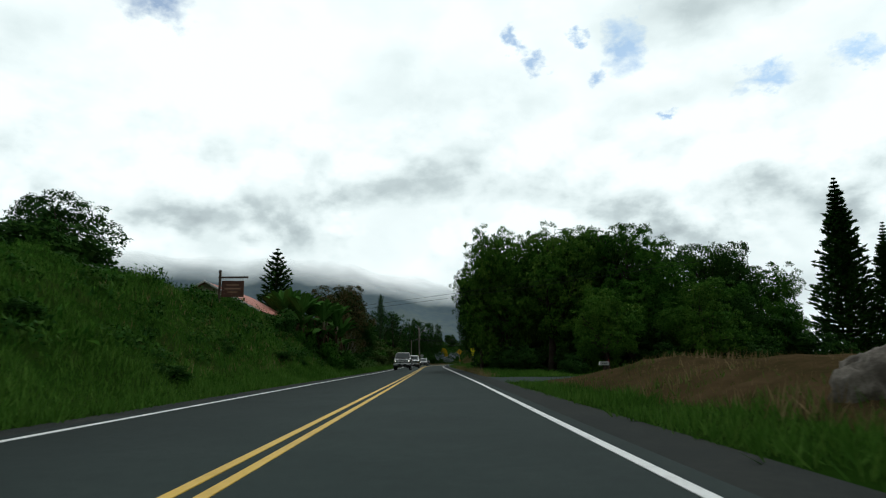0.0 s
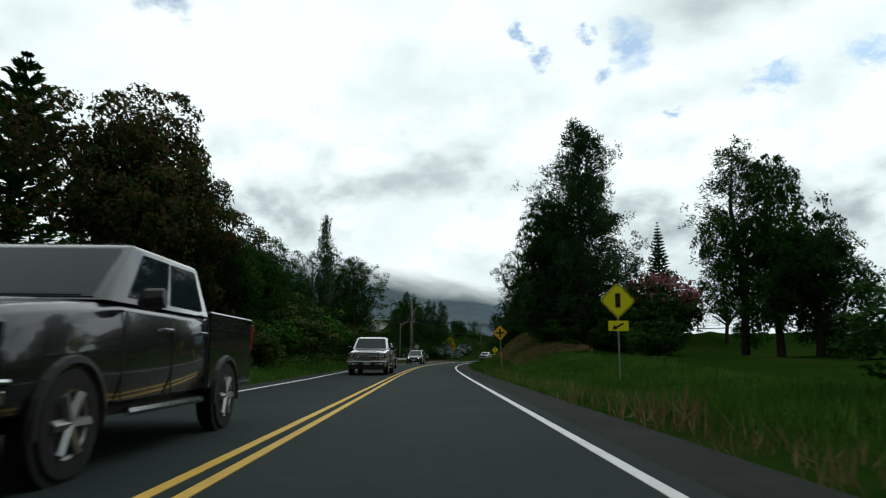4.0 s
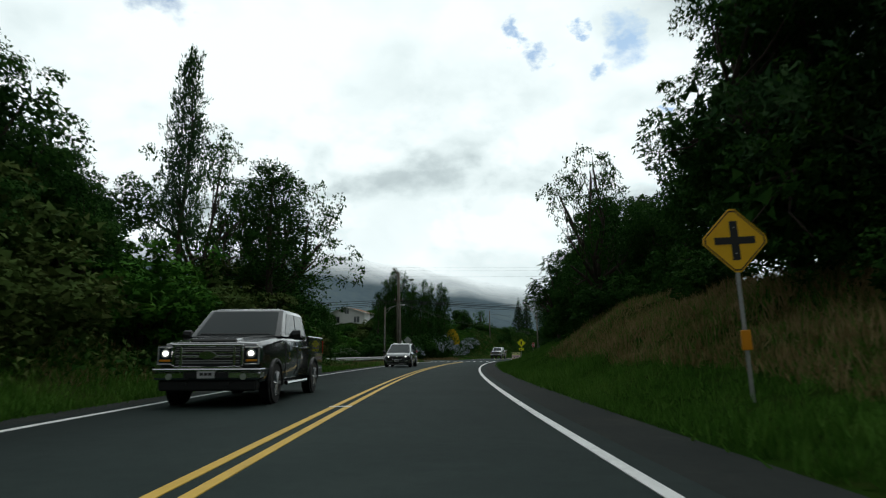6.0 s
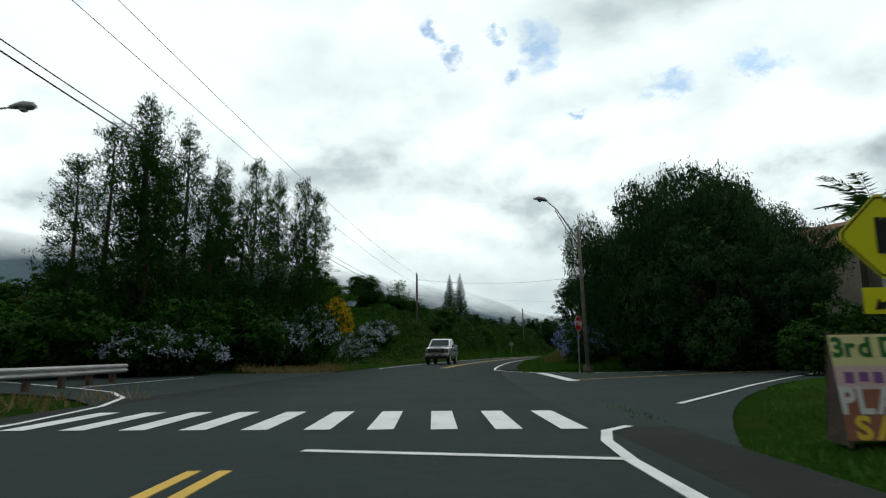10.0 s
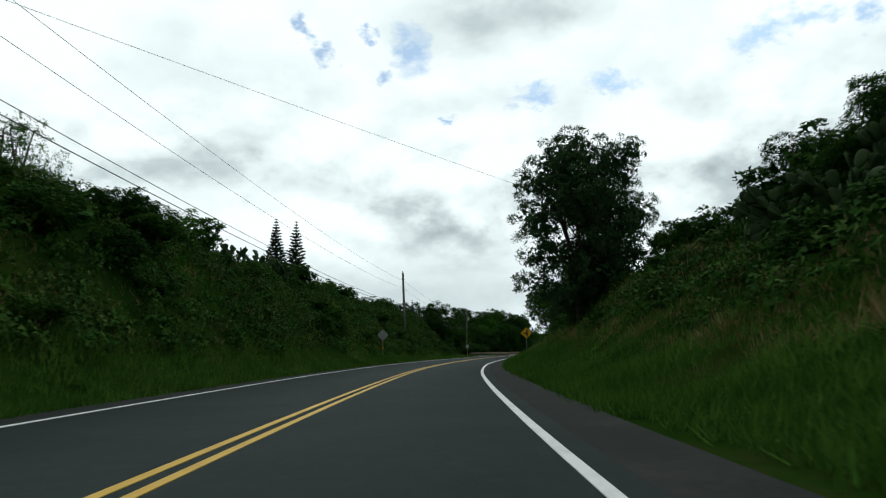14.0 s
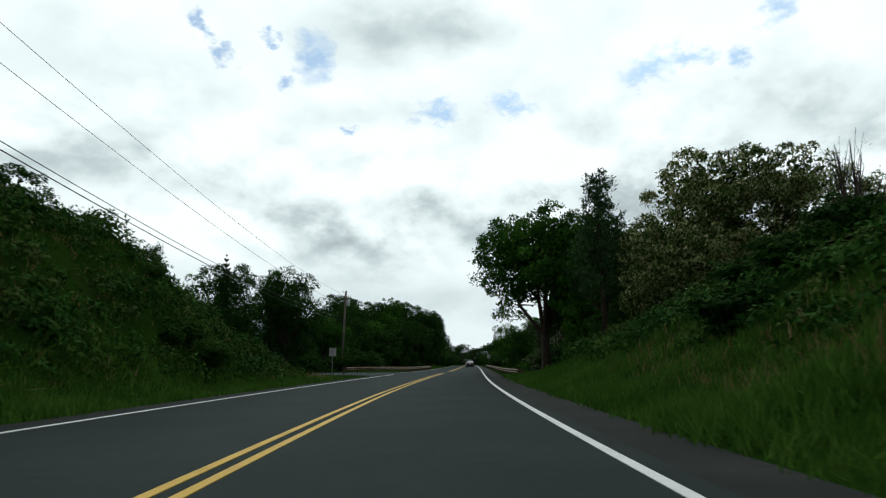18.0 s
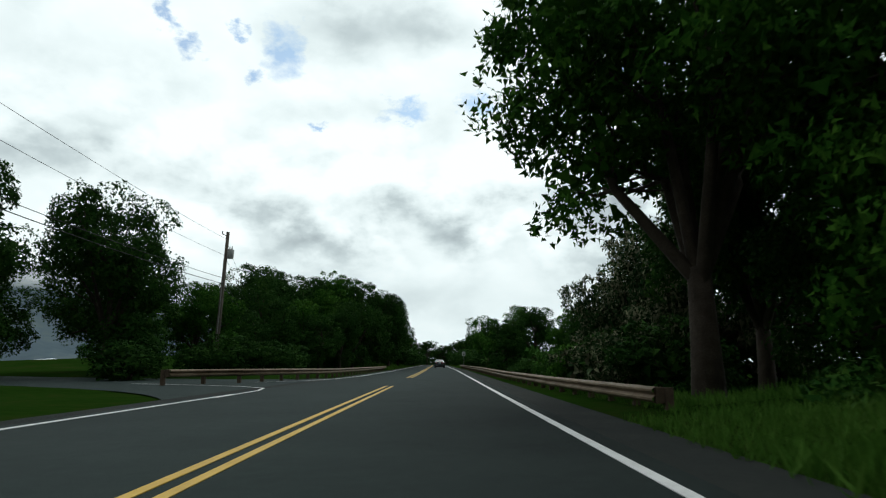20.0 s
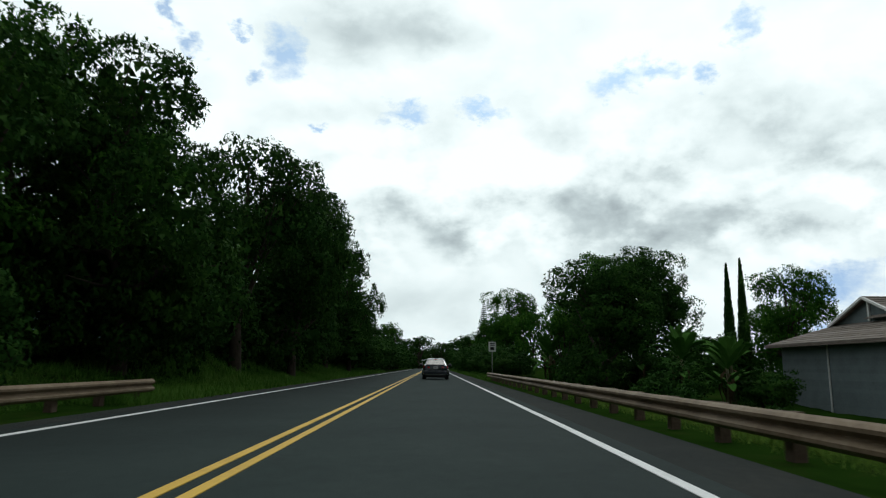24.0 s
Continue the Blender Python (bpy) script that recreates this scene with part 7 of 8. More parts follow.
    common(ob, 6.02, w, paint, 0.40 + k * 0.35, (-1.95, 1.75), -0.98, 1.33 + k, (-1.15, -0.05, 1.0), 1.10 + k, True, 0.53 + k)
    if lit:
        for sg in (-1, 1):
            part("bulb", tube([(sg * 0.79, -2.966, 0.98 + k), (sg * 0.79, -2.94, 0.98 + k)], 0.05, 12), LIT, ob, "lit headlamp bulb")
    return ob


def minivan(m, paint, label):
    ob = thing("minivan", m, label, "minivan", "cars on the road")
    w = 0.985
    loft([(-2.53, 0.62, 0.34, 0.70, 0.58), (-2.45, 0.80, 0.28, 0.82, 0.72), (-2.2, 0.94, 0.24, 0.95, 0.82), (-1.6, w, 0.24, 1.05, 0.88), (-1.25, w, 0.24, 1.12, 0.92), (1.9, w, 0.26, 1.15, 0.94), (2.4, 0.97, 0.32, 1.15, 0.93),
          (2.52, 0.9, 0.4, 1.1, 0.88)], ob, "body", paint)
    cab = cabin(ob, (-1.72, 2.5), (-0.42, 2.1), 0.98, 1.71, 0.92, 0.72, paint, ((0.13, 0.38), (0.41, 0.68), (0.71, 0.93)))
    for sg in (-1, 1):
        part("roof_rail", tube([(sg * 0.64, -0.1, 1.74), (sg * 0.64, 0.2, 1.79), (sg * 0.64, 1.7, 1.79), (sg * 0.64, 1.95, 1.74)], 0.022, 6), STEEL, ob)
        part("headlight", panel_on(((sg * 0.44, -2.50, 0.68), (sg * 0.9, -2.24, 0.74), (sg * 0.9, -2.18, 0.92), (sg * 0.5, -2.42, 0.82))[::sg], 0, 1, 0, 1, 0.03, 0.08), LENS_CLEAR, ob)
        part("fog_lamp", tube([(sg * 0.74, -2.50, 0.42), (sg * 0.74, -2.4, 0.42)], 0.06, 10), LENS_CLEAR, ob)
        part("chrome_wing", tube([(0.0, -2.56, 0.58), (sg * 0.28, -2.55, 0.57), (sg * 0.55, -2.47, 0.74)], [0.02, 0.025, 0.02], 6), CHROME, ob)
        part("tail_light", box(min(sg * 0.8, sg * 0.95), max(sg * 0.8, sg * 0.95), 2.4, 2.54, 0.9, 1.25, 0.02), TAIL_RED, ob)
    for sg in (-1, 1):
        part("bulb", tube([(sg * 0.62, -2.49, 0.76), (sg * 0.62, -2.42, 0.76)], 0.05, 12), LIT, ob, "lit headlamp bulb")
    part("grille", prism([(-0.5, 0.76), (0.5, 0.76), (0.28, 0.59), (-0.28, 0.59)], -2.55, -2.4), TRIM_BLACK, ob)
    part("badge", tube([(0, -2.575, 0.74), (0, -2.54, 0.74)], [0.07, 0.08], 14), CHROME, ob, "plain oval badge")
    part("front_bumper", box(-0.8, 0.8, -2.54, -2.3, 0.26, 0.5, 0.05), paint, ob)
    part("air_intake", box(-0.55, 0.55, -2.552, -2.4, 0.29, 0.40, 0.02), TRIM_BLACK, ob)
    part("splitter", box(-0.72, 0.72, -2.58, -2.4, 0.22, 0.26, 0.01), STEEL, ob)
    part("underbody", box(-0.8, 0.8, -2.2, 2.3, 0.17, 0.3), TRIM_BLACK, ob)
    common(ob, 5.12, w, paint, 0.345, (-1.55, 1.48), -1.05, 1.06, (-1.15, -0.1, 1.05), 0.92, True, 0.43)
    return ob


def sedan(m, paint, label):
    ob = thing("sedan", m, label, "car", "cars on the road")
    w = 0.9
    loft([(-2.3, 0.62, 0.32, 0.66, 0.56), (-2.2, 0.78, 0.24, 0.74, 0.68), (-1.9, 0.87, 0.2, 0.82, 0.76), (-1.1, w, 0.2, 0.93, 0.82), (0.4, w, 0.2, 0.96, 0.84), (1.4, w, 0.22, 0.99, 0.82), (2.0, 0.87, 0.28, 1.02, 0.76),
          (2.28, 0.8, 0.36, 1.0, 0.70)], ob, "body", paint)
    cabin(ob, (-1.05, 1.75), (-0.25, 0.95), 0.92, 1.42, 0.82, 0.60, paint, ((0.14, 0.46), (0.49, 0.80)))
    for sg in (-1, 1):
        part("tail_light", panel_on(((sg * 0.42, 2.30, 0.78), (sg * 0.84, 2.16, 0.80), (sg * 0.82, 2.14, 0.96), (sg * 0.42, 2.29, 0.90))[::-sg], 0, 1, 0, 1, 0.03, 0.08), TAIL_RED, ob)
        part("headlight", box(min(sg * 0.45, sg * 0.8), max(sg * 0.45, sg * 0.8), -2.26, -2.1, 0.6, 0.72, 0.03), LENS_CLEAR, ob)
        part("exhaust", tube([(sg * 0.5, 2.2, 0.27), (sg * 0.5, 2.34, 0.27)], 0.04, 8), CHROME, ob)
    part("boot_lip", box(-0.66, 0.66, 2.16, 2.3, 1.0, 1.03, 0.01), paint, ob)
    part("rear_bumper", box(-0.84, 0.84, 2.1, 2.34, 0.36, 0.62, 0.05), paint, ob)
    part("diffuser", box(-0.7, 0.7, 2.1, 2.35, 0.24, 0.38, 0.03), TRIM_BLACK, ob)
    part("bumper_strip", box(-0.66, 0.66, 2.34, 2.352, 0.34, 0.36), CHROME, ob)
    part("underbody", box(-0.75, 0.75, -2.0, 2.0, 0.14, 0.26), TRIM_BLACK, ob)
    part("antenna", tube([(0, 0.9, 1.44), (0, 1.05, 1.52), (0, 1.1, 1.47)], [0.03, 0.02, 0.01], 6), TRIM_BLACK, ob)
    part("high_brake_light", box(-0.12, 0.12, 1.0, 1.03, 1.36, 1.39), TAIL_RED, ob)
    common(ob, 4.64, w, paint, 0.33, (-1.4, 1.35), -0.65, 0.96, (-0.7, 0.35, 1.25), 0.82, False, 0.74)
    return ob


LIT = material("lit_lamp", [(1, 1, 1), (1, 1, 1)], 0.3)
LIT.node_tree.nodes["Principled BSDF"].inputs["Emission Color"].default_value = (1.0, 0.95, 0.85, 1)
LIT.node_tree.nodes["Principled BSDF"].inputs["Emission Strength"].default_value = 3.0
SILVER = car_paint("silver_car_paint", (0.60, 0.61, 0.62), (0.69, 0.70, 0.71), 0.65)
BLACK_PAINT = car_paint("black_car_paint", (0.014, 0.014, 0.015), (0.022, 0.022, 0.023), 0.3)
GREY_PAINT = car_paint("dark_grey_car_paint", (0.05, 0.052, 0.055), (0.07, 0.072, 0.075), 0.6)
WHITE_PAINT = car_paint("pale_silver_car_paint", (0.60, 0.61, 0.62), (0.69, 0.70, 0.71), 0.45)
BLUE_PAINT = car_paint("dark_blue_car_paint", (0.018, 0.022, 0.03), (0.028, 0.034, 0.045), 0.4)
pickup(at(108.4, -3.35, 0.0), SILVER, "silver crew-cab pickup truck coming along the road")
pickup(at(123.3, -4.25, 0.0), BLACK_PAINT, "black crew-cab pickup truck with chrome bumper and grille", 0.0, True, True)
pickup(at(79.2, -3.75, 0.0), BLACK_PAINT, "black pickup truck with raised body in the oncoming lane", 0.08, True, True)
minivan(at(158.3, -4.42, 0.0), GREY_PAINT, "dark grey minivan coming along the road")
pickup(at(237.6, -4.4, 0.0), WHITE_PAINT, "pale silver lifted pickup truck with black bumper", 0.2, False)
sedan(at(481, 0.15, 0.0, 180), BLUE_PAINT, "dark blue sedan driving ahead in the lane")

# ---- planting, along the drive ----
# first bank and the garden above it
plant("dense", 0, 37, -22, 6.6, 1.15, LEAF_DARK, "dark round leafy tree on top of the bank")
plant("bush", 1, 28, -17, 3.2, 1.5, LEAF_DARK, "dark green shrub behind the bank", "shrub", "shrub")
for k, (s, o, h) in enumerate(((53, -10.8, 2.6), (54, -9.2, 3.2), (55, -10.4, 2.9), (55.5, -8.3, 3.6), (57, -9.4, 3.4), (56, -12.0, 2.2), (58, -8.4, 3.0), (56.5, -13.6, 2.0), (58.5, -11.2, 2.6), (54.5, -12.6, 1.9), (59.5, -9.8, 3.0))):
    banana(s, o, h, k)
for k, (s, o, h) in enumerate(((61, -9.6, 2.6), (60.5, -11.6, 2.8), (60, -13.6, 2.6), (58.5, -15.2, 2.8), (57.6, -12.6, 2.6), (56.4, -14.6, 2.6), (58.2, -10.2, 2.2), (55.0, -15.8, 2.4), (62, -8.4, 1.8))):
    plant(("bush", "leaf_bush")[k % 2], k % 3, s, o, h, 0.9, LEAF_DARK, "dark shrub among the banana plants", "shrub", "shrub")
plant("spiky", 0, 113, -27.4, 19.0, 1.5, LEAF_DARK, "tall dark spiky conifer behind the gardens")
plant("leaf_bush", 0, 60, -8.3, 2.0, 1.1, VINE, "broad-leaved green shrub under the banana plants", "shrub", "shrub")
plant("leaf_bush", 1, 44, -10.4, 1.6, 1.2, VINE, "pale green broad-leaved shrub on the bank", "shrub", "shrub")
plant("broad", 0, 72, -12, 4.0, 1.1, LEAF_MID, "low rounded garden tree")
plant("open", 1, 79, -10.5, 4.2, 1.1, LEAF_RUST, "half-bare brownish garden tree", bark=PALE_BARK)
plant("dense", 1, 87, -14.5, 8.6, 0.9, LEAF_RUST, "round mango tree with rust-coloured new leaves")
plant("dense", 2, 101, -15, 11.2, 0.95, LEAF_RUST, "large mango tree with rust-coloured new leaves")
plant("bush", 0, 93, -10.5, 2.4, 1.1, LEAF_DARK, "clipped dark green shrub", "shrub", "shrub")
plant("dense", 0, 107.5, -13.6, 9.8, 0.78, LEAF_RUST, "tall mango tree with rust-coloured new leaves")
plant("dense", 1, 108.5, -11.6, 5.6, 0.9, LEAF_DARK, "dense dark green dome-shaped tree")
for k, (s, o, h, w) in enumerate(((111.5, -13.6, 6.8, 0.9), (113, -18, 9.4, 1.0), (118, -12.8, 6.0, 0.9), (109, -17, 8.6, 1.0), (121, -15, 7.0, 0.9))):
    plant("dense", k % 3, s, o, h, w, LEAF_DARK, "dense dark green dome-shaped tree")
plant("dense", 1, 115, -16, 10.0, 0.95, LEAF_DARK, "dense dark green tree behind shrubs")
for k, (s, o, h, w) in enumerate(((127, -15.0, 9.2, 0.85), (131, -15.0, 7.4, 0.9), (135.5, -15.2, 6.8, 0.9), (123, -12.6, 6.2, 0.8), (129, -12.2, 5.0, 0.85))):
    plant("dense", k % 3, s, o, h, w, LEAF_DARK, "dense dark green dome-shaped tree")
plant("broad", 0, 126, -15.5, 8.0, 1.0, LEAF_DARK, "leafy green tree behind the verge")
plant("broad", 1, 134, -17, 8.0, 1.0, LEAF_DARK, "dark leafy tree behind the verge")
plant("spire", 0, 136, -11.6, 13.0, 0.55, LEAF_GREY, "slender wispy tree above the shrubs")
plant("open", 2, 147, -10.4, 11.4, 0.85, LEAF_DARK, "open-crowned dark tree with sky showing through")
plant("airy", 0, 143, -9.8, 11.0, 1.5, LEAF_DARK, "open-crowned dark tree with sky showing through")
plant("open", 0, 140.5, -12.8, 11.0, 0.65, LEAF_DARK, "tall open tree with thin dark branches")
plant("dense", 0, 145, -11.5, 5.2, 0.9, LEAF_DARK, "low dark tree at the verge")
plant("open", 1, 150, -13, 11.6, 0.85, LEAF_DARK, "tall thin tree with sparse leaves")
for k, (s, o, h, w) in enumerate(((104, -9.0, 2.1, 1.2), (111, -9.4, 2.4, 1.2), (117, -9.6, 2.8, 1.3), (123, -9.8, 2.8, 1.3), (129, -9.6, 3.0, 1.3), (135, -9.6, 3.0, 1.2), (141, -9.8, 3.2, 1.2),
                                  (147, -10.0, 3.0, 1.2), (152, -10.4, 2.6, 1.2), (126, -12.5, 4.0, 1.2), (133, -12.5, 4.2, 1.2), (120, -12.4, 3.6, 1.2), (139, -12.6, 4.0, 1.2))):
    plant(("bush", "leaf_bush")[k % 3 == 2], k % 3, s, o, h, w, (OLIVE, LEAF_MID, OLIVE)[k % 3], "overgrown olive-green shrub on the verge", "shrub", "shrub")
plant("dense", 2, 161, -15.5, 7.4, 0.8, LEAF_DARK, "dark rounded tree before the junction")
for k, (s, o, h, w) in enumerate(((157, -12.0, 5.0, 0.85), (163, -12.6, 5.4, 0.85), (167.5, -13.4, 4.4, 0.9))):
    plant("dense", k % 3, s, o, h, w, LEAF_DARK, "dense dark hedge tree behind the guardrail")
for k, (s, o, h, w) in enumerate(((155, 9.4, 5.0, 0.8), (160, 10.4, 6.0, 0.85), (165, 10.6, 6.0, 0.85), (152, 10.4, 5.4, 0.8), (158, 12.6, 7.5, 0.9), (163.5, 8.0, 3.6, 0.8))):
    plant("dense", k % 3, s, o, h, w, LEAF_DARK, "dense dark tree that closes the roadside wood")
for k, (s, o, h, w) in enumerate(((174.5, -21.5, 8.2, 0.9), (179, -22, 7.2, 0.85), (182.5, -23, 5.2, 0.85), (176, -27, 8.5, 0.9), (186, -27, 5.0, 0.9))):
    plant("dense", k % 3, s, o, h, w, LEAF_DARK, "dark leafy tree dotted with white flowers" if k < 2 else "dark leafy tree behind the guardrail", flower=(WHITE_BLOOM, 90, 0.17) if k < 2 else None)
plant("bush", 2, 173, -18.5, 5.0, 1.2, LEAF_DARK, "dark shrub dotted with white flowers", "shrub", "shrub", flower=(WHITE_BLOOM, 50, 0.07))
plant("bush", 0, 169, -15, 3.2, 1.3, LEAF_MID, "green shrub behind the guardrail", "shrub", "shrub")

# right side before the junction
for k, (kind, s, o, h, w, leaf) in enumerate((("walnut", 60.5, 10.8, 13.7, 0.86, LEAF_LIGHT), ("walnut", 65.0, 7.3, 14.3, 0.72, LEAF_LIGHT), ("walnut", 58, 17.5, 13.4, 0.9, LEAF_MID), ("walnut", 68, 4.9, 10.5, 0.62, LEAF_DARK), ("walnut", 63, 14, 13.0, 0.8, LEAF_MID),
                                              ("coarse", 67, 16, 13.8, 0.9, LEAF_DARK), ("broad", 77, 10, 10.5, 0.9, LEAF_DARK), ("broad", 55, 26, 7.6, 0.9, LEAF_MID))):
    plant(kind, k % 3, s, o, h, w, leaf, "large leafy tree at the roadside" if o < 15 else "large leafy tree behind the driveway")
plant("coarse", 2, 49.5, 13.0, 6.6, 0.95, LEAF_LIGHT, "fresh green leafy tree at the driveway")
plant("coarse", 1, 50, 20.5, 7.2, 1.0, LEAF_LIGHT, "fresh green leafy tree at the driveway")
for k, (s, o, h) in enumerate(((46, 9.5, 1.4), (55, 7.5, 2.4), (62, 6.6, 2.4), (70, 6.4, 2.6), (77, 7.4, 2.6), (84, 9.5, 2.6), (66, 11, 3.4), (58, 13, 3.0), (80, 12, 3.4), (48, 17, 2.2), (49, 24, 2.4), (55, 22, 3.2), (62, 20, 3.6), (70, 16, 3.4), (52, 31, 3), (60, 30, 3), (72, 24, 3.4))):
    plant("bush", k % 3, s, o, h, 1.3, LEAF_DARK, "dark undergrowth beneath the roadside trees", "shrub", "shrub")
plant("dense", 0, 56, 22.5, 6.4, 0.9, LEAF_MID, "leafy tree behind the driveway")
plant("dense", 1, 55, 29.5, 5.8, 0.9, LEAF_MID, "leafy tree behind the driveway")
for k, (kind, s, o, h, w, leaf) in enumerate((("dense", 60, 14.6, 12.4, 0.8, LEAF_DARK), ("dense", 60, 22.5, 11.6, 0.8, LEAF_MID), ("dense", 59, 25.6, 11.2, 0.75, LEAF_DARK), ("coarse", 60, 29.5, 9.8, 0.9, LEAF_MID), ("dense", 55, 25.5, 6.4, 0.95, LEAF_DARK), ("bush", 53, 20, 4.2, 1.5, LEAF_DARK), ("bush", 53.5, 27.5, 4.2, 1.5, LEAF_DARK))):
    if kind == "bush":
        plant("bush", k % 3, s, o, h, w, leaf, "dark shrub beneath the driveway trees", "shrub", "shrub")
    else:
        plant(kind, k % 3, s, o, h, w, leaf, "tall leafy tree behind the driveway")
plant("fir", 0, 66.7, 42.8, 20.0, 1.0, LEAF_DARK, "tall dark pine behind the driveway")
plant("fir", 1, 66, 47, 15.0, 1.0, LEAF_DARK, "dark pine behind the driveway")
for k, (s, o, h) in enumerate(((84, 34, 6.5), (78, 40, 7.0), (92, 30, 6.5), (100, 36, 7))):
    plant("open", k % 3, s, o, h, 1.0, LEAF_DARK, "small tree with thin pale branches", bark=PALE_BARK)
plant("coarse", 1, 107, 18.5, 11.5, 0.6, LEAF_DARK, "tall dark tree with fine leaves")
plant("airy", 2, 108, 17, 12.0, 1.3, LEAF_DARK, "tall dark thin-leaved tree")
plant("dense", 1, 106, 20, 7.0, 1.0, LEAF_DARK, "dark leafy tree by the verge")
plant("thick_airy", 0, 121.5, 11.2, 16.6, 1.0, LEAF_GREY, "very tall dark roadside tree")
plant("lobed", 1, 123.5, 8.6, 11.6, 0.95, LEAF_DARK, "tall dark roadside tree with open edges")
plant("thick_airy", 2, 128, 12.5, 14.0, 1.05, LEAF_GREY, "tall dark roadside tree")
plant("dense", 0, 126, 10.5, 7.5, 0.8, LEAF_DARK, "dark dense tree on the bank")
plant("open", 1, 146.5, 8.4, 10.8, 0.7, LEAF_DARK, "tall open-crowned tree on the bank")
plant("dense", 2, 138, 12.6, 9.0, 0.9, LEAF_DARK, "dark dense tree above the bank")
plant("broad", 2, 147, 12.5, 8.0, 0.9, LEAF_DARK, "dark leafy tree above the bank")
plant("broad", 1, 153, 8.4, 5.6, 0.9, LEAF_DARK, "low dark tree on the bank")
plant("feathery", 0, 167, 11, 9.6, 0.9, LEAF_DARK, "dark tree with long feathery leaves")
plant("loose_feathery", 0, 159.5, 9.6, 7.2, 0.85, LEAF_DARK, "tree with drooping feathery leaves")
plant("dense", 1, 170, 13.5, 10.0, 0.95, LEAF_DARK, "tall dark tree before the lawn")
plant("feathery", 1, 158, 13.5, 11.0, 0.8, LEAF_DARK, "tall dark feathery tree")
plant("feathery", 2, 161, 8.9, 7.4, 0.85, LEAF_DARK, "dark roadside tree with drooping feathery leaves")
plant("dense", 2, 163, 12.5, 11.5, 0.75, LEAF_DARK, "tall dense dark roadside tree")
plant("coarse", 1, 168, 10.4, 9.0, 0.8, LEAF_DARK, "dark leafy roadside tree")
plant("feathery", 0, 162, 14.4, 13.4, 0.6, LEAF_DARK, "very tall dark tree with an open top")
plant("coarse", 2, 156, 15.5, 11.5, 0.7, LEAF_DARK, "very tall dark leafy tree")
plant("loose_feathery", 2, 160.5, 7.8, 6.8, 0.75, LEAF_DARK, "small tree with drooping feathery leaves over the verge")
plant("dense", 0, 163, 13, 6.5, 1.0, LEAF_DARK, "dense dark tree behind the grass")
plant("pine", 2, 132.5, 20.4, 10.6, 1.4, LEAF_DARK, "small dark pine beyond the verge")
plant("bush", 1, 127, 18.4, 6.0, 0.95, LEAF_RUST, "shrub covered in dusky pink flowers", "shrub", "shrub", flower=(PINK_BLOOM, 150, 0.13))
plant("open", 1, 122, 22, 6.0, 0.8, LEAF_DARK, "small thin tree beyond the verge")
for k, (s, o, h) in enumerate(((121, 13, 3.2), (124, 9.6, 2.6), (127, 14.5, 3.2), (119, 9.0, 2.0), (130, 16, 3.4), (123, 17, 3.6), (112, 13.5, 2.2), (118, 12.5, 2.4), (132, 9.6, 2.0), (143, 8.6, 2.2), (150, 9.4, 2.6), (174, 11.8, 1.8), (180, 14, 1.4), (163, 8, 2.0), (168, 9, 2.2), (157, 8.4, 2.2), (171, 10.6, 2.4))):
    plant("bush", k % 3, s, o, h, 1.3, LEAF_DARK, "dark shrub beneath the trees", "shrub", "shrub")

# the junction
for k, (s, o, h, w) in enumerate(((213.2, -17.2, 15.0, 0.8), (216, -16.4, 13.2, 0.75), (219, -15.8, 11.8, 0.7), (221.5, -14.6, 12.6, 0.75), (224, -14.0, 12.2, 0.7), (226.2, -12.9, 12.6, 0.68),
                                  (228, -12.6, 12.0, 0.8), (214.5, -16.9, 11.0, 1.0), (217.4, -15.6, 10.4, 1.0), (220.3, -14.9, 9.8, 1.0), (223, -14.2, 9.6, 1.0), (225.4, -13.2, 9.4, 0.9), (210.5, -19.2, 10.0, 1.0), (222, -17, 11, 0.8), (217.5, -18.6, 11.5, 0.8), (212, -18.4, 12.0, 0.9), (214.2, -18.0, 13.0, 0.9))):
    plant("ironwood", k % 3, s, o, h * (1.1 if k else 1.01), w, LEAF_DARK, "tall dark ironwood in a dense row")
for k, (s, o, h, w) in enumerate(((213, -15.6, 4.0, 1.2), (218, -14.4, 4.2, 1.2), (222.5, -13.4, 4.0, 1.2), (209, -18.5, 4.0, 1.3), (226, -12.9, 3.8, 1.1), (215, -19, 5, 1.3), (221, -17.5, 5.4, 1.3))):
    plant("bush", k % 3, s, o, h, w, LEAF_DARK, "dark shrub at the foot of the ironwoods", "shrub", "shrub")
for k, (s, o, h, w) in enumerate(((210.5, -15.2, 2.7, 1.0), (212.3, -13.6, 2.4, 0.9), (226.8, -12.7, 4.6, 0.7), (225, -12.9, 4.0, 0.85), (222, -13.0, 3.4, 0.9), (231.5, -10.8, 1.7, 1.1), (236, -11.6, 2.0, 1.1), (240, -12.0, 2.3, 1.1), (244, -11.9, 2.7, 1.0))):
    plant("bush", k % 3, s, o, h, w, LEAF_DARK, "shrub covered in pale blue flowers", "flowering shrub", "flowering_shrub", flower=(BLUE_BLOOM, 120, 0.11))
plant("open", 2, 234.6, -13.0, 5.4, 0.62, LEAF_LIGHT, "small tree covered in bright yellow flowers", flower=(YELLOW_BLOOM, 330, 0.34))
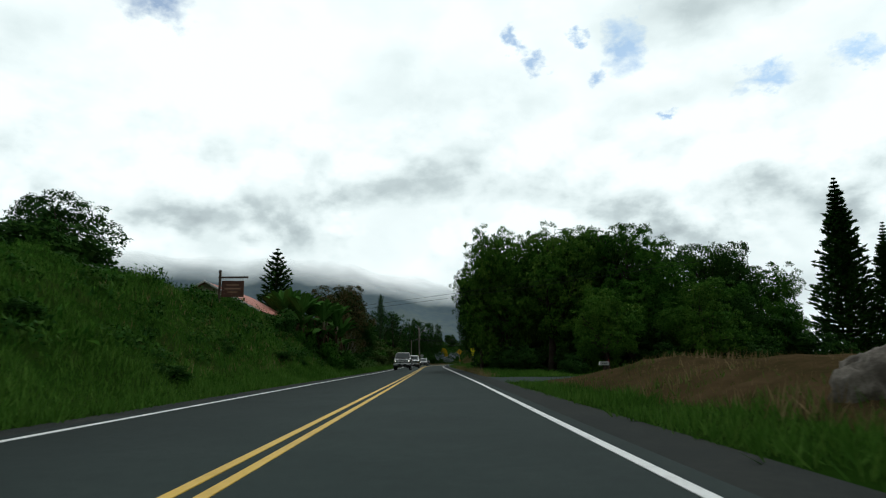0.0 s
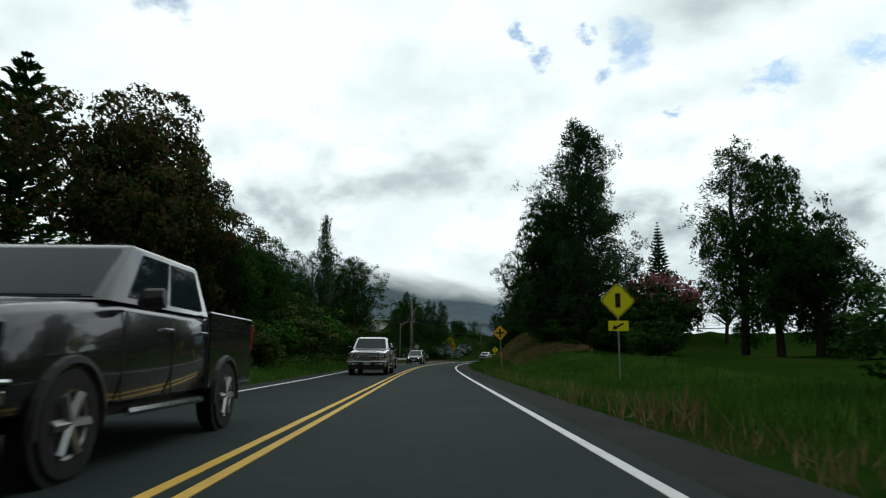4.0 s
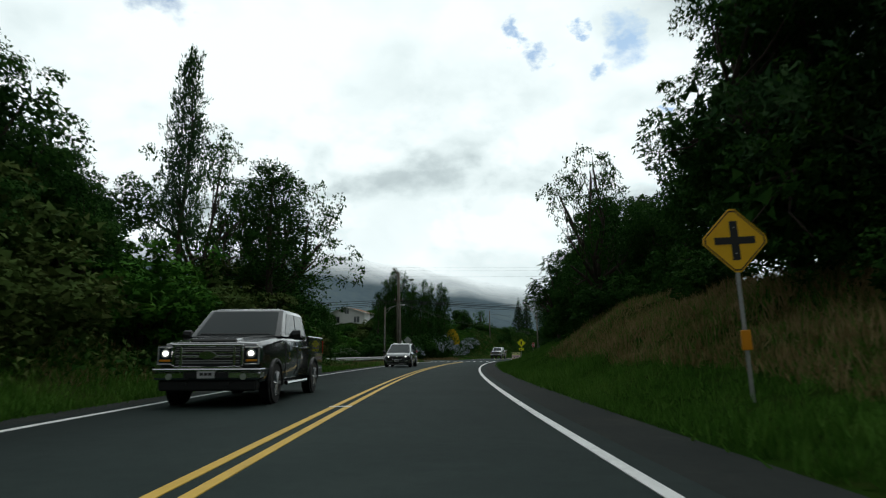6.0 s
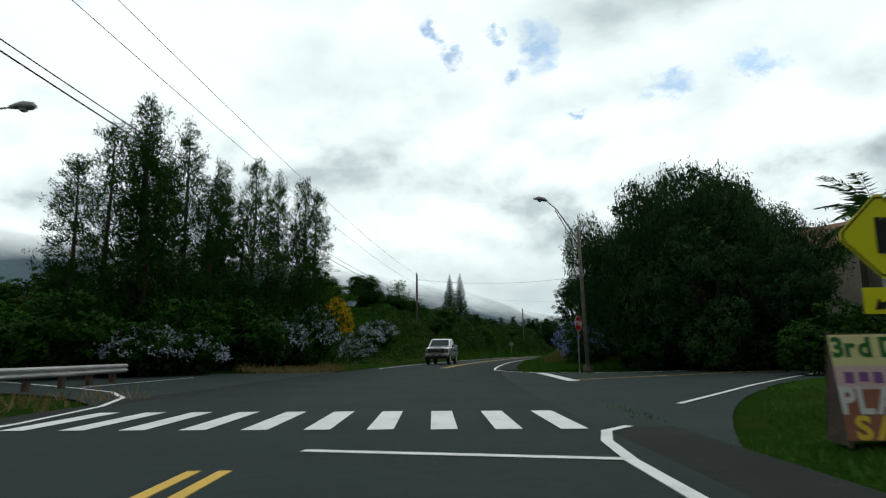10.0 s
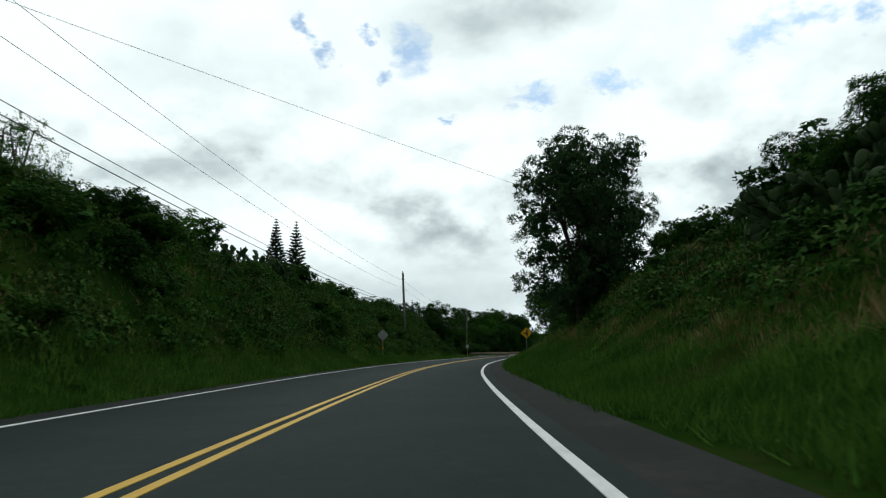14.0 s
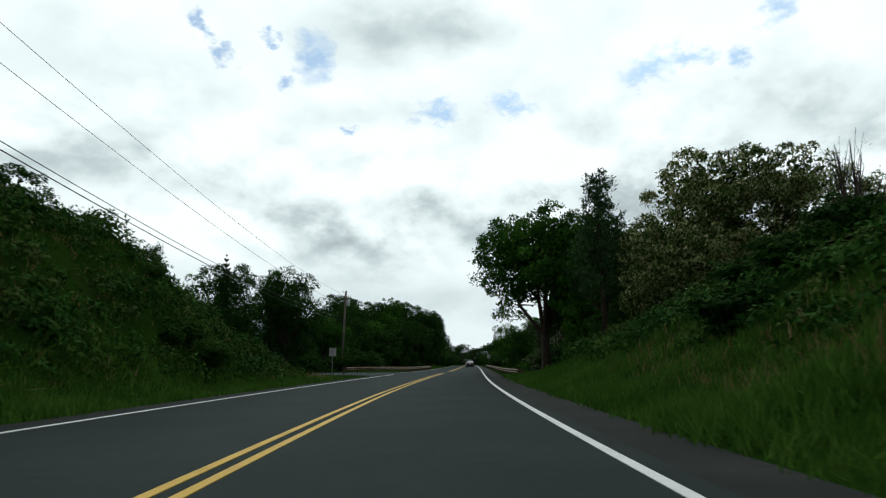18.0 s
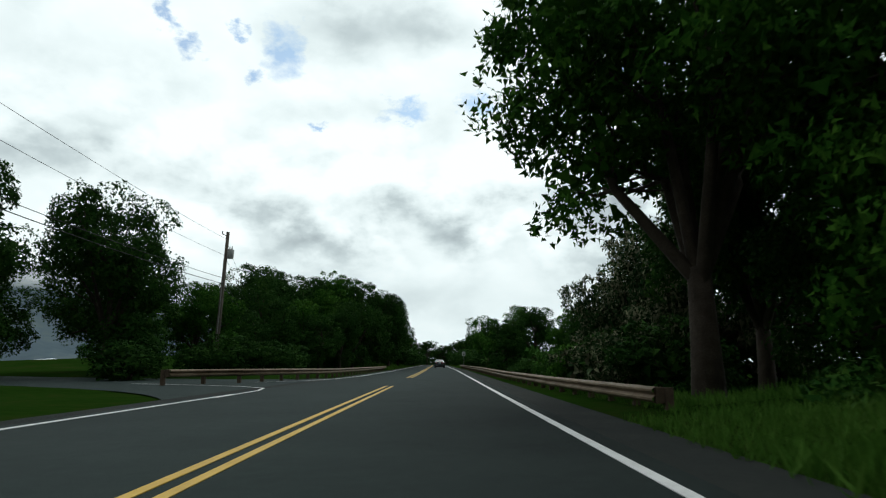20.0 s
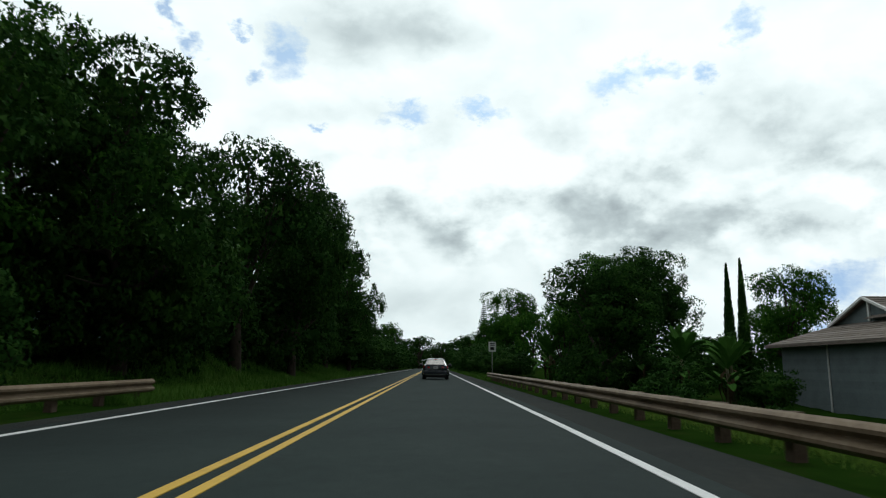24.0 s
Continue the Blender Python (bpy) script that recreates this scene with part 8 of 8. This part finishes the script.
for k, (s, o, h) in enumerate(((250, -19, 3), (246, -24, 4), (256, -24, 4.5), (242, -18, 2.2), (262, -19, 2.4), (270, -22, 3.5), (240, -28, 4),
                               (236, -33, 3.2), (239, -38, 3.0), (232, -36, 3.4), (238, -44, 3.6), (234, -41, 3.2), (229, -31, 3.0), (241, -33.5, 3.2), (242, -46.5, 4.4), (228, -38, 3.4), (224, -34, 3.2), (240, -50, 4.0), (233, -47, 3.8))):
    plant("bush", k % 3, s, o, h, 1.3, (LEAF_MID, OLIVE, VINE)[k % 3], "green shrub on the hillside behind the junction", "shrub", "shrub")
for k in range(16):
    s, o = 193 + (k * 7 % 26), -21 - (k * 5 % 17)
    plant(("bush", "leaf_bush")[k % 2], k % 3, s + 8, o, 2.2 + (k % 4) * 0.7, 1.3, (LEAF_DARK, LEAF_MID, LEAF_DARK)[k % 3], "dark shrub behind the junction", "shrub", "shrub", flower=(WHITE_BLOOM, 50, 0.07) if k % 5 == 0 else None)
palm(285, -44, 11, 3, 7)
palm(293, -43, 10, 4, 7)
for k, (s, o, h, w) in enumerate(((218, 12.6, 11.8, 0.72), (217.6, 8.4, 9.2, 0.66), (224, 14.5, 12.2, 0.85), (217, 16.5, 8.6, 0.8), (213, 11.5, 7.6, 0.75), (212, 15.5, 6.0, 0.7), (232, 11, 10.6, 0.9), (238, 18, 10.5, 1.0), (231, 20, 10, 0.9))):
    if k in (2, 4, 5, 7):
        plant("broad", k % 3, s, o, h, w * 1.1, LEAF_GREY, "rounded leafy tree among the pepper trees")
    else:
        plant("weeping", k % 3, s, o, h, w, LEAF_GREY, "large weeping pepper tree at the junction", bark=BARK)
for k, (s, o, h) in enumerate(((213.5, 12.2, 2.6), (215, 9.4, 2.2), (214, 15.5, 3.0), (217, 10.8, 3.0), (212.5, 17.5, 3.0), (220, 13, 3), (226, 20, 3.4), (216, 22, 3.0), (226, 9.8, 3), (214, 32, 3), (210, 38, 4))):
    plant("bush", k % 3, s, o, h, 1.4, LEAF_DARK, "dark shrub beneath the pepper trees", "shrub", "shrub")
palm(207.5, 17.0, 6.0, 7)
for k, (s, o, h) in enumerate(((206, 14.5, 2.8), (210, 19.5, 2.2), (211, 21.8, 2.4), (213, 24.2, 2.8), (213, 26.6, 2.8), (212, 28.6, 3.4), (211, 31, 4.6), (214, 33, 5.2), (205, 19.5, 1.6), (213.5, 30, 4.6))):
    plant(("bush", "leaf_bush")[k % 2], k % 3, s, o, h, 1.2, (LEAF_DARK, LEAF_MID)[k % 2], "dark shrub below the hillside house", "shrub", "shrub")
for k, (s, o, h, w) in enumerate(((218.6, 6.4, 2.1, 0.9), (223, 7.0, 2.8, 0.95), (226.5, 7.2, 3.2, 0.95), (230.5, 7.6, 3.4, 0.95))):
    plant("bush", k % 3, s, o, h, w, LEAF_DARK, "shrub covered in violet-blue flowers", "flowering shrub", "flowering_shrub", flower=(VIOLET_BLOOM, 64, 0.10))
plant("pine", 1, 237.5, 37.2, 9.0, 1.2, LEAF_DARK, "small pine beside the hillside house")

for k, (s, o, h) in enumerate(((178, 8.0, 0.8), (179, 9.8, 0.9), (176.4, 9.2, 0.9), (174.8, 7.4, 0.9), (173.6, 9.2, 1.0), (172, 7.8, 1.0), (170.5, 9.4, 1.3), (168, 8.4, 1.1))):
    plant(("bush", "leaf_bush")[k % 2], k % 3, s, o, h, 1.5, (VINE, LEAF_DARK)[k % 2], "low green creeper mound on the verge", "shrub", "shrub")
for k, (s, o, h) in enumerate(((152, 10.4, 3.0), (156, 10.6, 3.2), (160, 10.8, 3.4), (164, 11.4, 3.4), (168, 12.6, 3.2))):
    plant("bush", k % 3, s, o, h, 1.4, LEAF_DARK, "dark shrub beneath the roadside trees", "shrub", "shrub")

# the cutting
plant("open", 1, 282, -21.5, 6.2, 0.85, LEAF_MID, "leafy tree above the cutting")
plant("dense", 2, 268, -22, 5.0, 1.1, LEAF_DARK, "dark leafy tree above the cutting")
plant("dense", 0, 261, -18.5, 4.2, 1.0, LEAF_DARK, "dark leafy tree above the cutting")
plant("pine", 0, 346, -34.5, 15.7, 1.6, LEAF_DARK, "narrow pine above the cutting")
plant("pine", 2, 353.3, -34.5, 17.8, 1.5, LEAF_DARK, "narrow pine above the cutting")
for k, (s, o, z) in enumerate(((291, -15.2, 1.25), (294, -15.6, 1.3), (297.5, -16.0, 1.2), (287, -15.8, 1.15), (312, -16.5, 1.2), (326, -15.8, 1.5), (328, -15.2, 1.2))):
    agave(s, o, z, k)
for k, (s, o, z) in enumerate(((289, -13.6, 0.8), (296, -14.0, 0.85), (292.5, -13.6, 0.8), (299, -13.4, 0.85), (265, 9.4, 1.0), (267.5, 8.9, 1.0), (270, 9.2, 1.0), (273, 9.6, 0.9), (267, 10.8, 1.1), (263, 9.8, 1.0), (271.5, 10.8, 1.0))):
    prickly_pear(s, o, z, k)
for k, (s, o, h) in enumerate(((279, -13.4, 1.8), (285, -14, 2.0), (300, -14.6, 1.9), (305, -15, 2.2), (314, -14.6, 1.6), (321, -15.4, 2.0), (333, -15.2, 1.7), (340, -15.4, 2.0), (346, -15.2, 1.8),
                               (271, -15, 2.0), (264, -14.4, 2.2), (257, -14, 2.2), (290, -12.2, 1.3), (304, -11.4, 1.3), (274, -11.6, 1.4), (331, -12.6, 1.2))):
    plant(("bush", "leaf_bush")[k % 2], k % 3, s, o, h, 1.4, (VINE, LEAF_MID, LEAF_DARK)[k % 3], "tangled green shrub on the cutting", "shrub", "shrub")
plant("lobed", 1, 288.6, 6.6, 11.4, 1.0, LEAF_GREY, "tall grey-green tree on the roadside bank")
plant("lobed", 2, 291, 9.2, 10.6, 0.75, LEAF_GREY, "tall grey-green tree on the roadside bank")
plant("dense", 1, 289.6, 7.2, 4.6, 0.8, LEAF_DARK, "dark shrubby tree under the tall trees")
plant("dense", 0, 270, 12, 3.6, 0.9, LEAF_DARK, "dark leafy tree behind the prickly pears")
plant("dense", 2, 275.5, 12.6, 3.4, 0.9, LEAF_DARK, "dark leafy tree behind the prickly pears")
plant("dense", 1, 264.5, 12.6, 3.6, 0.9, LEAF_DARK, "dark leafy tree behind the prickly pears")
plant("open", 0, 301, 14.5, 4.4, 0.8, LEAF_GREY, "thin open tree above the bank")
for k, (s, o, h) in enumerate(((262, 11.5, 2.4), (266, 13, 3.0), (271, 12.6, 3.2), (276, 12.4, 2.8), (281, 11.4, 2.0), (286, 11.6, 2.0), (296, 11, 1.2), (303, 11.4, 1.1), (310, 11, 1.1), (318, 10.8, 1.1),
                               (299, 8.6, 1.1), (307, 8.4, 1.1), (315, 8.2, 1.0), (325, 10, 1.2), (333, 10, 1.3), (341, 10.4, 1.4), (322, 7.6, 0.9))):
    plant(("bush", "leaf_bush")[k % 2], k % 3, s, o, h, 1.4, (LEAF_DARK, VINE, VINE)[k % 3], "vine-covered shrub on the bank", "shrub", "shrub")
plant("coarse", 0, 356, 12.0, 8.2, 0.95, LEAF_PALE, "broad tree covered in pale blossom above the bank")
plant("coarse", 1, 362, 13, 10.0, 0.85, LEAF_PALE, "broad tree covered in pale blossom above the bank")
plant("coarse", 2, 352, 17.5, 5.6, 0.95, LEAF_PALE, "pale blossoming tree above the bank")
plant("coarse", 0, 357, 15.4, 8.5, 0.9, LEAF_PALE, "broad tree covered in pale blossom above the bank")
plant("spire", 1, 357, 7.4, 9.0, 1.2, LEAF_GREY, "slender grey-green tree beside the pale trees")
plant("dense", 2, 369, 10.5, 8.5, 0.85, LEAF_DARK, "dark leafy tree at the end of the bank")

# after the cutting
plant("high_crown", 0, 377.5, 6.8, 13.4, 0.95, LEAF_MID, "spreading leafy tree that overhangs the road")
plant("high_crown", 1, 384, 11.5, 12.4, 0.8, LEAF_DARK, "dark leafy tree behind the spreading tree")
plant("coarse", 0, 373, 10.5, 11.5, 0.8, LEAF_MID, "large leafy tree at the end of the bank")
plant("dense", 1, 379, 12.5, 8.0, 0.85, LEAF_DARK, "dark leafy tree under the spreading tree")
plant("coarse", 1, 391.5, 12.8, 12.6, 0.72, LEAF_TIPPED, "dense tree with pale blossom among its leaves")
plant("coarse", 1, 396.5, 11.0, 10.2, 0.76, LEAF_TIPPED, "dense tree with pale blossom among its leaves")
for k, (s, o, h, w) in enumerate(((398.5, 8.6, 3.6, 1.1), (394.5, 9.6, 4.0, 1.1), (391, 8.6, 3.2, 1.1), (388, 9.6, 3.4, 1.2))):
    plant("bush", k % 3, s, o, h, w, (LEAF_TIPPED, LEAF_DARK)[k % 2], "pale-tipped leafy shrub behind the guardrail", "shrub", "shrub")
plant("coarse", 2, 402, 13, 8.5, 0.9, LEAF_DARK, "dark leafy tree behind the guardrail")
plant("coarse", 0, 393, 16, 9.5, 0.9, LEAF_DARK, "dark leafy tree behind the guardrail")
plant("broad", 2, 421, 12.0, 7.4, 0.72, LEAF_MID, "young leafy tree behind the guardrail")
plant("dense", 0, 416.5, 13.4, 7.4, 0.7, LEAF_DARK, "dark leafy tree behind the guardrail")
plant("dense", 1, 408, 10.8, 6.0, 0.7, LEAF_DARK, "dark leafy tree behind the guardrail")
for k, (s, o, h, w) in enumerate(((417, 9.6, 2.8, 1.0), (412.5, 9.0, 2.8, 1.0), (407, 8.6, 3.0, 1.0), (402, 8.6, 3.0, 1.0), (420, 15, 3.6, 1.2), (426, 12, 2.8, 1.1), (433, 13.5, 2.0, 1.1), (440, 14.5, 1.3, 1.1), (450, 15.5, 1.3, 1.0))):
    plant("bush", k % 3, s, o, h, w, (LEAF_DARK, LEAF_MID)[k % 2], "dark undergrowth behind the guardrail", "shrub", "shrub")
plant("broad", 1, 416, 18, 7.6, 0.75, LEAF_DARK, "dark leafy tree behind the guardrail")
plant("spiky", 1, 389, -24, 12.0, 0.7, LEAF_DARK, "dark pointed conifer among leafy trees")
plant("spire", 2, 384, -29, 12, 1.0, LEAF_GREY, "slender grey-green roadside tree")
plant("airy", 0, 378, -31, 11.5, 1.0, LEAF_GREY, "slender wispy grey-green tree")
for k, (kind, s, o, h, w, leaf) in enumerate((("dense", 395, -27, 12.0, 0.8, LEAF_DARK), ("dense", 404, -22, 12.8, 0.8, LEAF_DARK), ("broad", 412, -19, 7.2, 0.9, LEAF_MID), ("dense", 414, -27, 11, 1.0, LEAF_DARK),
                                              ("broad", 422, -17.5, 5.6, 0.95, LEAF_DARK), ("coarse", 431, -18, 8.2, 0.95, LEAF_DARK), ("dense", 433, -13.2, 5.8, 0.95, LEAF_DARK), ("dense", 440, -12.0, 7.2, 0.82, LEAF_DARK), ("dense", 447, -11.4, 8.6, 0.78, LEAF_DARK), ("coarse", 437, -16, 8.2, 1.0, LEAF_MID), ("dense", 442, -12.8, 6.8, 0.95, LEAF_DARK), ("coarse", 449, -15.5, 10.8, 0.9, LEAF_MID),
                                              ("coarse", 456, -11, 12.4, 0.8, LEAF_DARK), ("dense", 465, -9.6, 12.0, 0.8, LEAF_DARK), ("dense", 473, -8.6, 11.0, 0.75, LEAF_DARK), ("dense", 443, -22, 11.5, 1.0, LEAF_DARK),
                                              ("broad", 405, -32, 9.5, 1.0, LEAF_DARK), ("dense", 455, -18, 12, 1.0, LEAF_DARK), ("coarse", 455.5, -14.2, 13.0, 0.76, LEAF_MID), ("dense", 447, -19.5, 11, 1.0, LEAF_DARK), ("dense", 453, -25, 13.5, 1.0, LEAF_DARK), ("coarse", 462, -14, 12.6, 0.85, LEAF_MID), ("dense", 430, -24, 9, 1.1, LEAF_DARK), ("dense", 481, -10, 12.4, 0.7, LEAF_DARK), ("dense", 491, -9.5, 12.6, 0.6, LEAF_DARK), ("coarse", 500, -8.6, 12.8, 0.5, LEAF_DARK))):
    plant(kind, k % 3, s, o, h, w, leaf, "leafy green tree in a dense roadside wood" if leaf is LEAF_MID else "dark green tree in a dense roadside wood")
for k, (s, o, h) in enumerate(((404, -14.5, 2.6), (410, -13.2, 2.6), (416, -13.4, 2.4), (424, -14.4, 2.4), (447, -12.2, 2.6),
                               (397, -17, 2.4), (462, -13, 4.4), (470, -12.4, 4.6), (476, -11.6, 5), (483, -12.6, 5.2), (490, -12, 5), (497, -11.4, 5), (371, -17, 2.2), (365, -19, 2.6))):
    plant("bush", k % 3, s, o, h, 1.4, LEAF_DARK, "shrub at the edge of the roadside wood", "shrub", "shrub")
for k, (s, o, h) in enumerate(((424, 8.2, 2.2), (430, 9.0, 2.2), (436, 9.4, 0.9), (442, 10.2, 0.8), (449, 12.6, 0.9), (455, 11.6, 1.2), (461, 10.8, 1.8), (447, 14, 1.0), (438, 15, 1.2), (470, 13.5, 3.0), (431, 15, 2.6))):
    plant("bush", k % 3, s, o, h, 1.1, LEAF_DARK, "low dark green shrub behind the guardrail", "shrub", "shrub")
plant("dense", 2, 480, 12.2, 9.4, 1.05, LEAF_DARK, "dark rounded tree behind the guardrail")
plant("coarse", 0, 489, 14, 9.6, 0.8, LEAF_DARK, "dark leafy tree behind the guardrail")
for k, (s, o, h, w) in enumerate(((456, 18.8, 2.9, 1.0), (457.5, 20.6, 2.6, 1.0), (455, 17.0, 2.4, 0.9), (459, 29.5, 0.9, 1.0), (458, 32, 1.1, 1.0))):
    plant("bush", k % 3, s, o, h, w, LEAF_DARK, "rounded dark green shrub in front of the grey house", "shrub", "shrub")
for k, (s, o, h) in enumerate(((474, 15.5, 3.0), (478, 17.0, 3.2), (482, 15.4, 2.8), (471, 17, 2.6), (476, 19.5, 2.6), (486, 9.4, 2.6))):
    banana(s, o, h, 40 + k)
plant("dense", 0, 502, 17, 13.0, 0.85, LEAF_MID, "round leafy tree beyond the garden")
plant("dense", 2, 493, 19.5, 12.0, 0.8, LEAF_DARK, "tall dark leafy tree behind the garden")
for k, (s, o, h) in enumerate(((488, 22.5, 4.2), (485, 18.5, 3.6), (492, 26, 4.6), (483, 14.4, 3.4), (470, 18.8, 2.6), (476, 15.6, 3.0))):
    plant("bush", k % 3, s, o, h, 1.1, LEAF_DARK, "dark garden shrub beside the grey house", "shrub", "shrub")
plant("dense", 1, 490, 31, 10.6, 0.8, LEAF_MID, "round leafy tree behind the house")
plant("column", 0, 524, 41.4, 15.2, 0.72, LEAF_DARK, "tall narrow dark green cypress", "cypress")
plant("column", 1, 524, 43.4, 15.9, 0.72, LEAF_DARK, "tall narrow dark green cypress", "cypress")
plant("pine", 0, 539, 83.7, 25.0, 1.0, LEAF_DARK, "tall pine far behind the house")
plant("dense", 1, 538, 12, 13.0, 0.85, LEAF_MID, "round leafy tree far down the road")
plant("pine", 2, 545, 8.5, 12.0, 1.2, LEAF_DARK, "narrow pine far down the road")
for k, (s, o, h) in enumerate(((502, -10.4, 4.2), (508, -9.6, 4.0), (515, -10, 4.8), (523, -9.4, 4.2), (532, -10, 5.0), (541, -9, 4.6), (551, -9.6, 5.4), (562, -9, 5), (574, -9.5, 5.6), (588, -9, 5.4),
                               (494, 6.6, 2.6), (500, 7.2, 3.2), (507, 6.8, 3.0), (515, 7.4, 3.6), (524, 7, 3.8), (534, 7.4, 4.2), (546, 7, 4.4), (560, 7.2, 4.6), (575, 7.4, 5), (590, 7.2, 5))):
    plant("bush", k % 3, s, o, h, 1.5, LEAF_DARK, "dark shrub in the distance along the road", "shrub", "shrub")
for k in range(9):
    plant("far", k % 3, 632 + (k * 5 % 7) * 2.5, -17 + k * 4.2, 7.5 + (k * 5 % 4), 1.1, LEAF_DARK, "leafy tree where the road bends away")
for k in range(20):
    sgn = -1 if k % 2 else 1
    plant("far", k % 3, 486 + k * 6.2, sgn * (10.5 + (k * 7 % 5) * 1.6), 6.5 + (k * 5 % 4), 0.8, LEAF_DARK if k % 3 else LEAF_MID, "leafy tree in the distance along the road")
for k in range(8):
    plant("leaf_bush", k % 3, 51.5 + k * 1.15, -7.9 - (k * 3 % 5) * 0.9, 1.5 + 0.2 * (k % 3), 0.9, LEAF_MID, "broad-leaved green shrub under the banana plants", "shrub", "shrub")
FIELD = random.Random(21)
for k in range(30):
    s, off = FIELD.uniform(205, 330), FIELD.uniform(-110, -30)
    if off > -34 and s > 240:
        off -= 12
    if s < 246 and off > -48:
        continue
    plant("far", k % 3, s, off, FIELD.uniform(3.5, 6.5), FIELD.uniform(1.0, 1.4), (LEAF_DARK, LEAF_MID)[k % 2], "leafy tree in the field behind the junction")
# woods that close the view at the far end
for k in range(22):
    plant("far", k % 3, 636 + (k * 11 % 40), -44 + k * 4.2, 7 + (k * 5 % 4), 1.0, LEAF_DARK, "tree in the distant woods", z=-1.6)
# distant woods on both sides
WOODS = random.Random(5)
for k in range(54):
    s, side = WOODS.uniform(-20, 640), WOODS.choice((-1, 1))
    off = side * WOODS.uniform(46, 135)
    plant("far", k % 3, s, off, WOODS.uniform(5, 9), WOODS.uniform(0.9, 1.3), (LEAF_DARK, LEAF_MID)[k % 2], "tree in the distant woods", z=-0.3)

# overgrown clumps on the faces of the banks
CLUMPS = random.Random(11)
for k in range(84):
    s = CLUMPS.uniform(258, 352) if k < 64 else CLUMPS.uniform(8, 62)
    left = k % 2 == 0 or k >= 64
    off = CLUMPS.uniform(-14.2, -9.4) if left else CLUMPS.uniform(6.6, 11.5)
    h = CLUMPS.uniform(0.8, 1.7) * (0.85 if left else 0.7)
    if k >= 64:
        off, h = off * 0.8, h * 0.42
    plant(("bush", "leaf_bush")[k % 2], k % 3, s, off, h, CLUMPS.uniform(1.3, 2.0), (VINE, LEAF_DARK, VINE, LEAF_DARK)[k % 4], "tangled clump of vines on the bank", "shrub", "shrub")

# ground cover
BANKS = [(-4, 66, -8.6, -14.5, 0.35), (66, 160, -8.4, -12.5, 0.8), (226, 262, -9.0, -16.5, 1.1), (262, 366, -9.0, -16, 1.5), (262, 372, 6.2, 12.5, 1.5), (232, 262, 6.6, 12, 1.0), (470, 500, -10.6, -13, 0.6)]
humps("vine_cover", "tangled green vines and weeds in low humps over the banks", VINE, BANKS, 0.17, 74, 1, "vines")
humps("dark_creeper", "dark green creeper in the folds of the banks", LEAF_DARK, [(a, b, c, d, e * 0.35) for a, b, c, d, e in BANKS], 0.16, 70, 12, "vines")
humps("olive_brush", "olive and brownish brush in low humps on the banks", OLIVE, [(66, 160, -8.2, -12.5, 0.8), (226, 262, -9.0, -15, 0.5), (262, 366, -9.2, -15.5, 0.6), (262, 372, 6.4, 11.5, 0.4)], 0.15, 70, 17, "brush")
scatter("leaf_litter_cover", "low green weeds on the banks", LEAF_MID, [(a, b, c, d, 16) for a, b, c, d, e in BANKS], 2, 0.24, 0.32, 0.7, 2, "weeds")
VERGES = [(-12, 66, -6.4, -14.6, 46), (64, 190, -6.2, -9.5, 40), (222, 365, -6.8, -9.8, 44), (398, 452, -7.9, -9.4, 14), (448, 520, -6.2, -12.5, 34), (-8, 30, 3.1, 4.6, 24), (-8, 30, 4.6, 7.0, 9), (38, 84, 3.6, 8.5, 18), (84, 118, 3.0, 8.5, 32), (118, 174, 2.9, 9, 40), (174, 184, 6.8, 13, 34), (212, 262, 2.8, 9, 38), (262, 372, 2.4, 7.2, 56),
          (372, 398, 4.3, 8.6, 22), (398, 480, 5.5, 9.6, 7), (480, 560, 3.6, 8, 16)]
scatter("verge_grass", "long green grass on the verges", GRASS, VERGES, 5, 0.32, 0.09, 1.3, 3, "grass")
scatter("dry_grass", "dry straw-coloured grass on the banks", DRY_GRASS, [(116, 146, 5.4, 10.5, 60), (228, 250, 4.5, 9, 26), (250, 300, 5.2, 9.2, 22), (300, 345, 4.8, 7.2, 9), (-5, 26, 4.6, 12, 4), (40, 112, 3.0, 4.0, 9), (440, 470, 6, 9, 3), (356, 372, -9, -13, 14),
                                                                          (20, 60, -8, -12, 3), (150, 206, -7.0, -10.4, 7), (122, 158, -8.0, -12.5, 16), (206, 262, -8.0, -13, 12), (262, 350, -9, -13, 4)], 4, 0.42, 0.07, 1.2, 4, "grass")
scatter("mown_grass", "yellow-green mown grass behind the guardrails, sunlight tinted into its colour", GRASS_LIT, [(398, 476, 4.3, 9.0, 60), (452, 486, -6.6, -9.0, 60)], 3, 0.16, 0.16, 1.2, 19, "grass")
scatter("lawn", "short mown grass beside the junction", GRASS, [(172, 198, 2.9, 17, 90), (214, 226, 2.8, 7, 60)], 3, 0.12, 0.16, 1.2, 7, "grass")
for k in range(16):
    if 32 + (k * 7 % 30) < 46 and 10 < k * 13 % 60 < 52:
        continue
    plant(("dense", "far")[k % 2], k % 3, 196 + (k * 13 % 60), -32 - (k * 7 % 30), 4.6 + (k * 5 % 4) * 0.7, 1.0, (LEAF_DARK, LEAF_MID, LEAF_DARK)[k % 3], "leafy tree in the gardens behind the junction")
for s, o, h in ((346, 13.6, 5.0), (349, 15.6, 5.2)):
    plant("bare", 0, s, o, h, 0.6, LEAF_GREY, "bare tree with thin grey twigs")
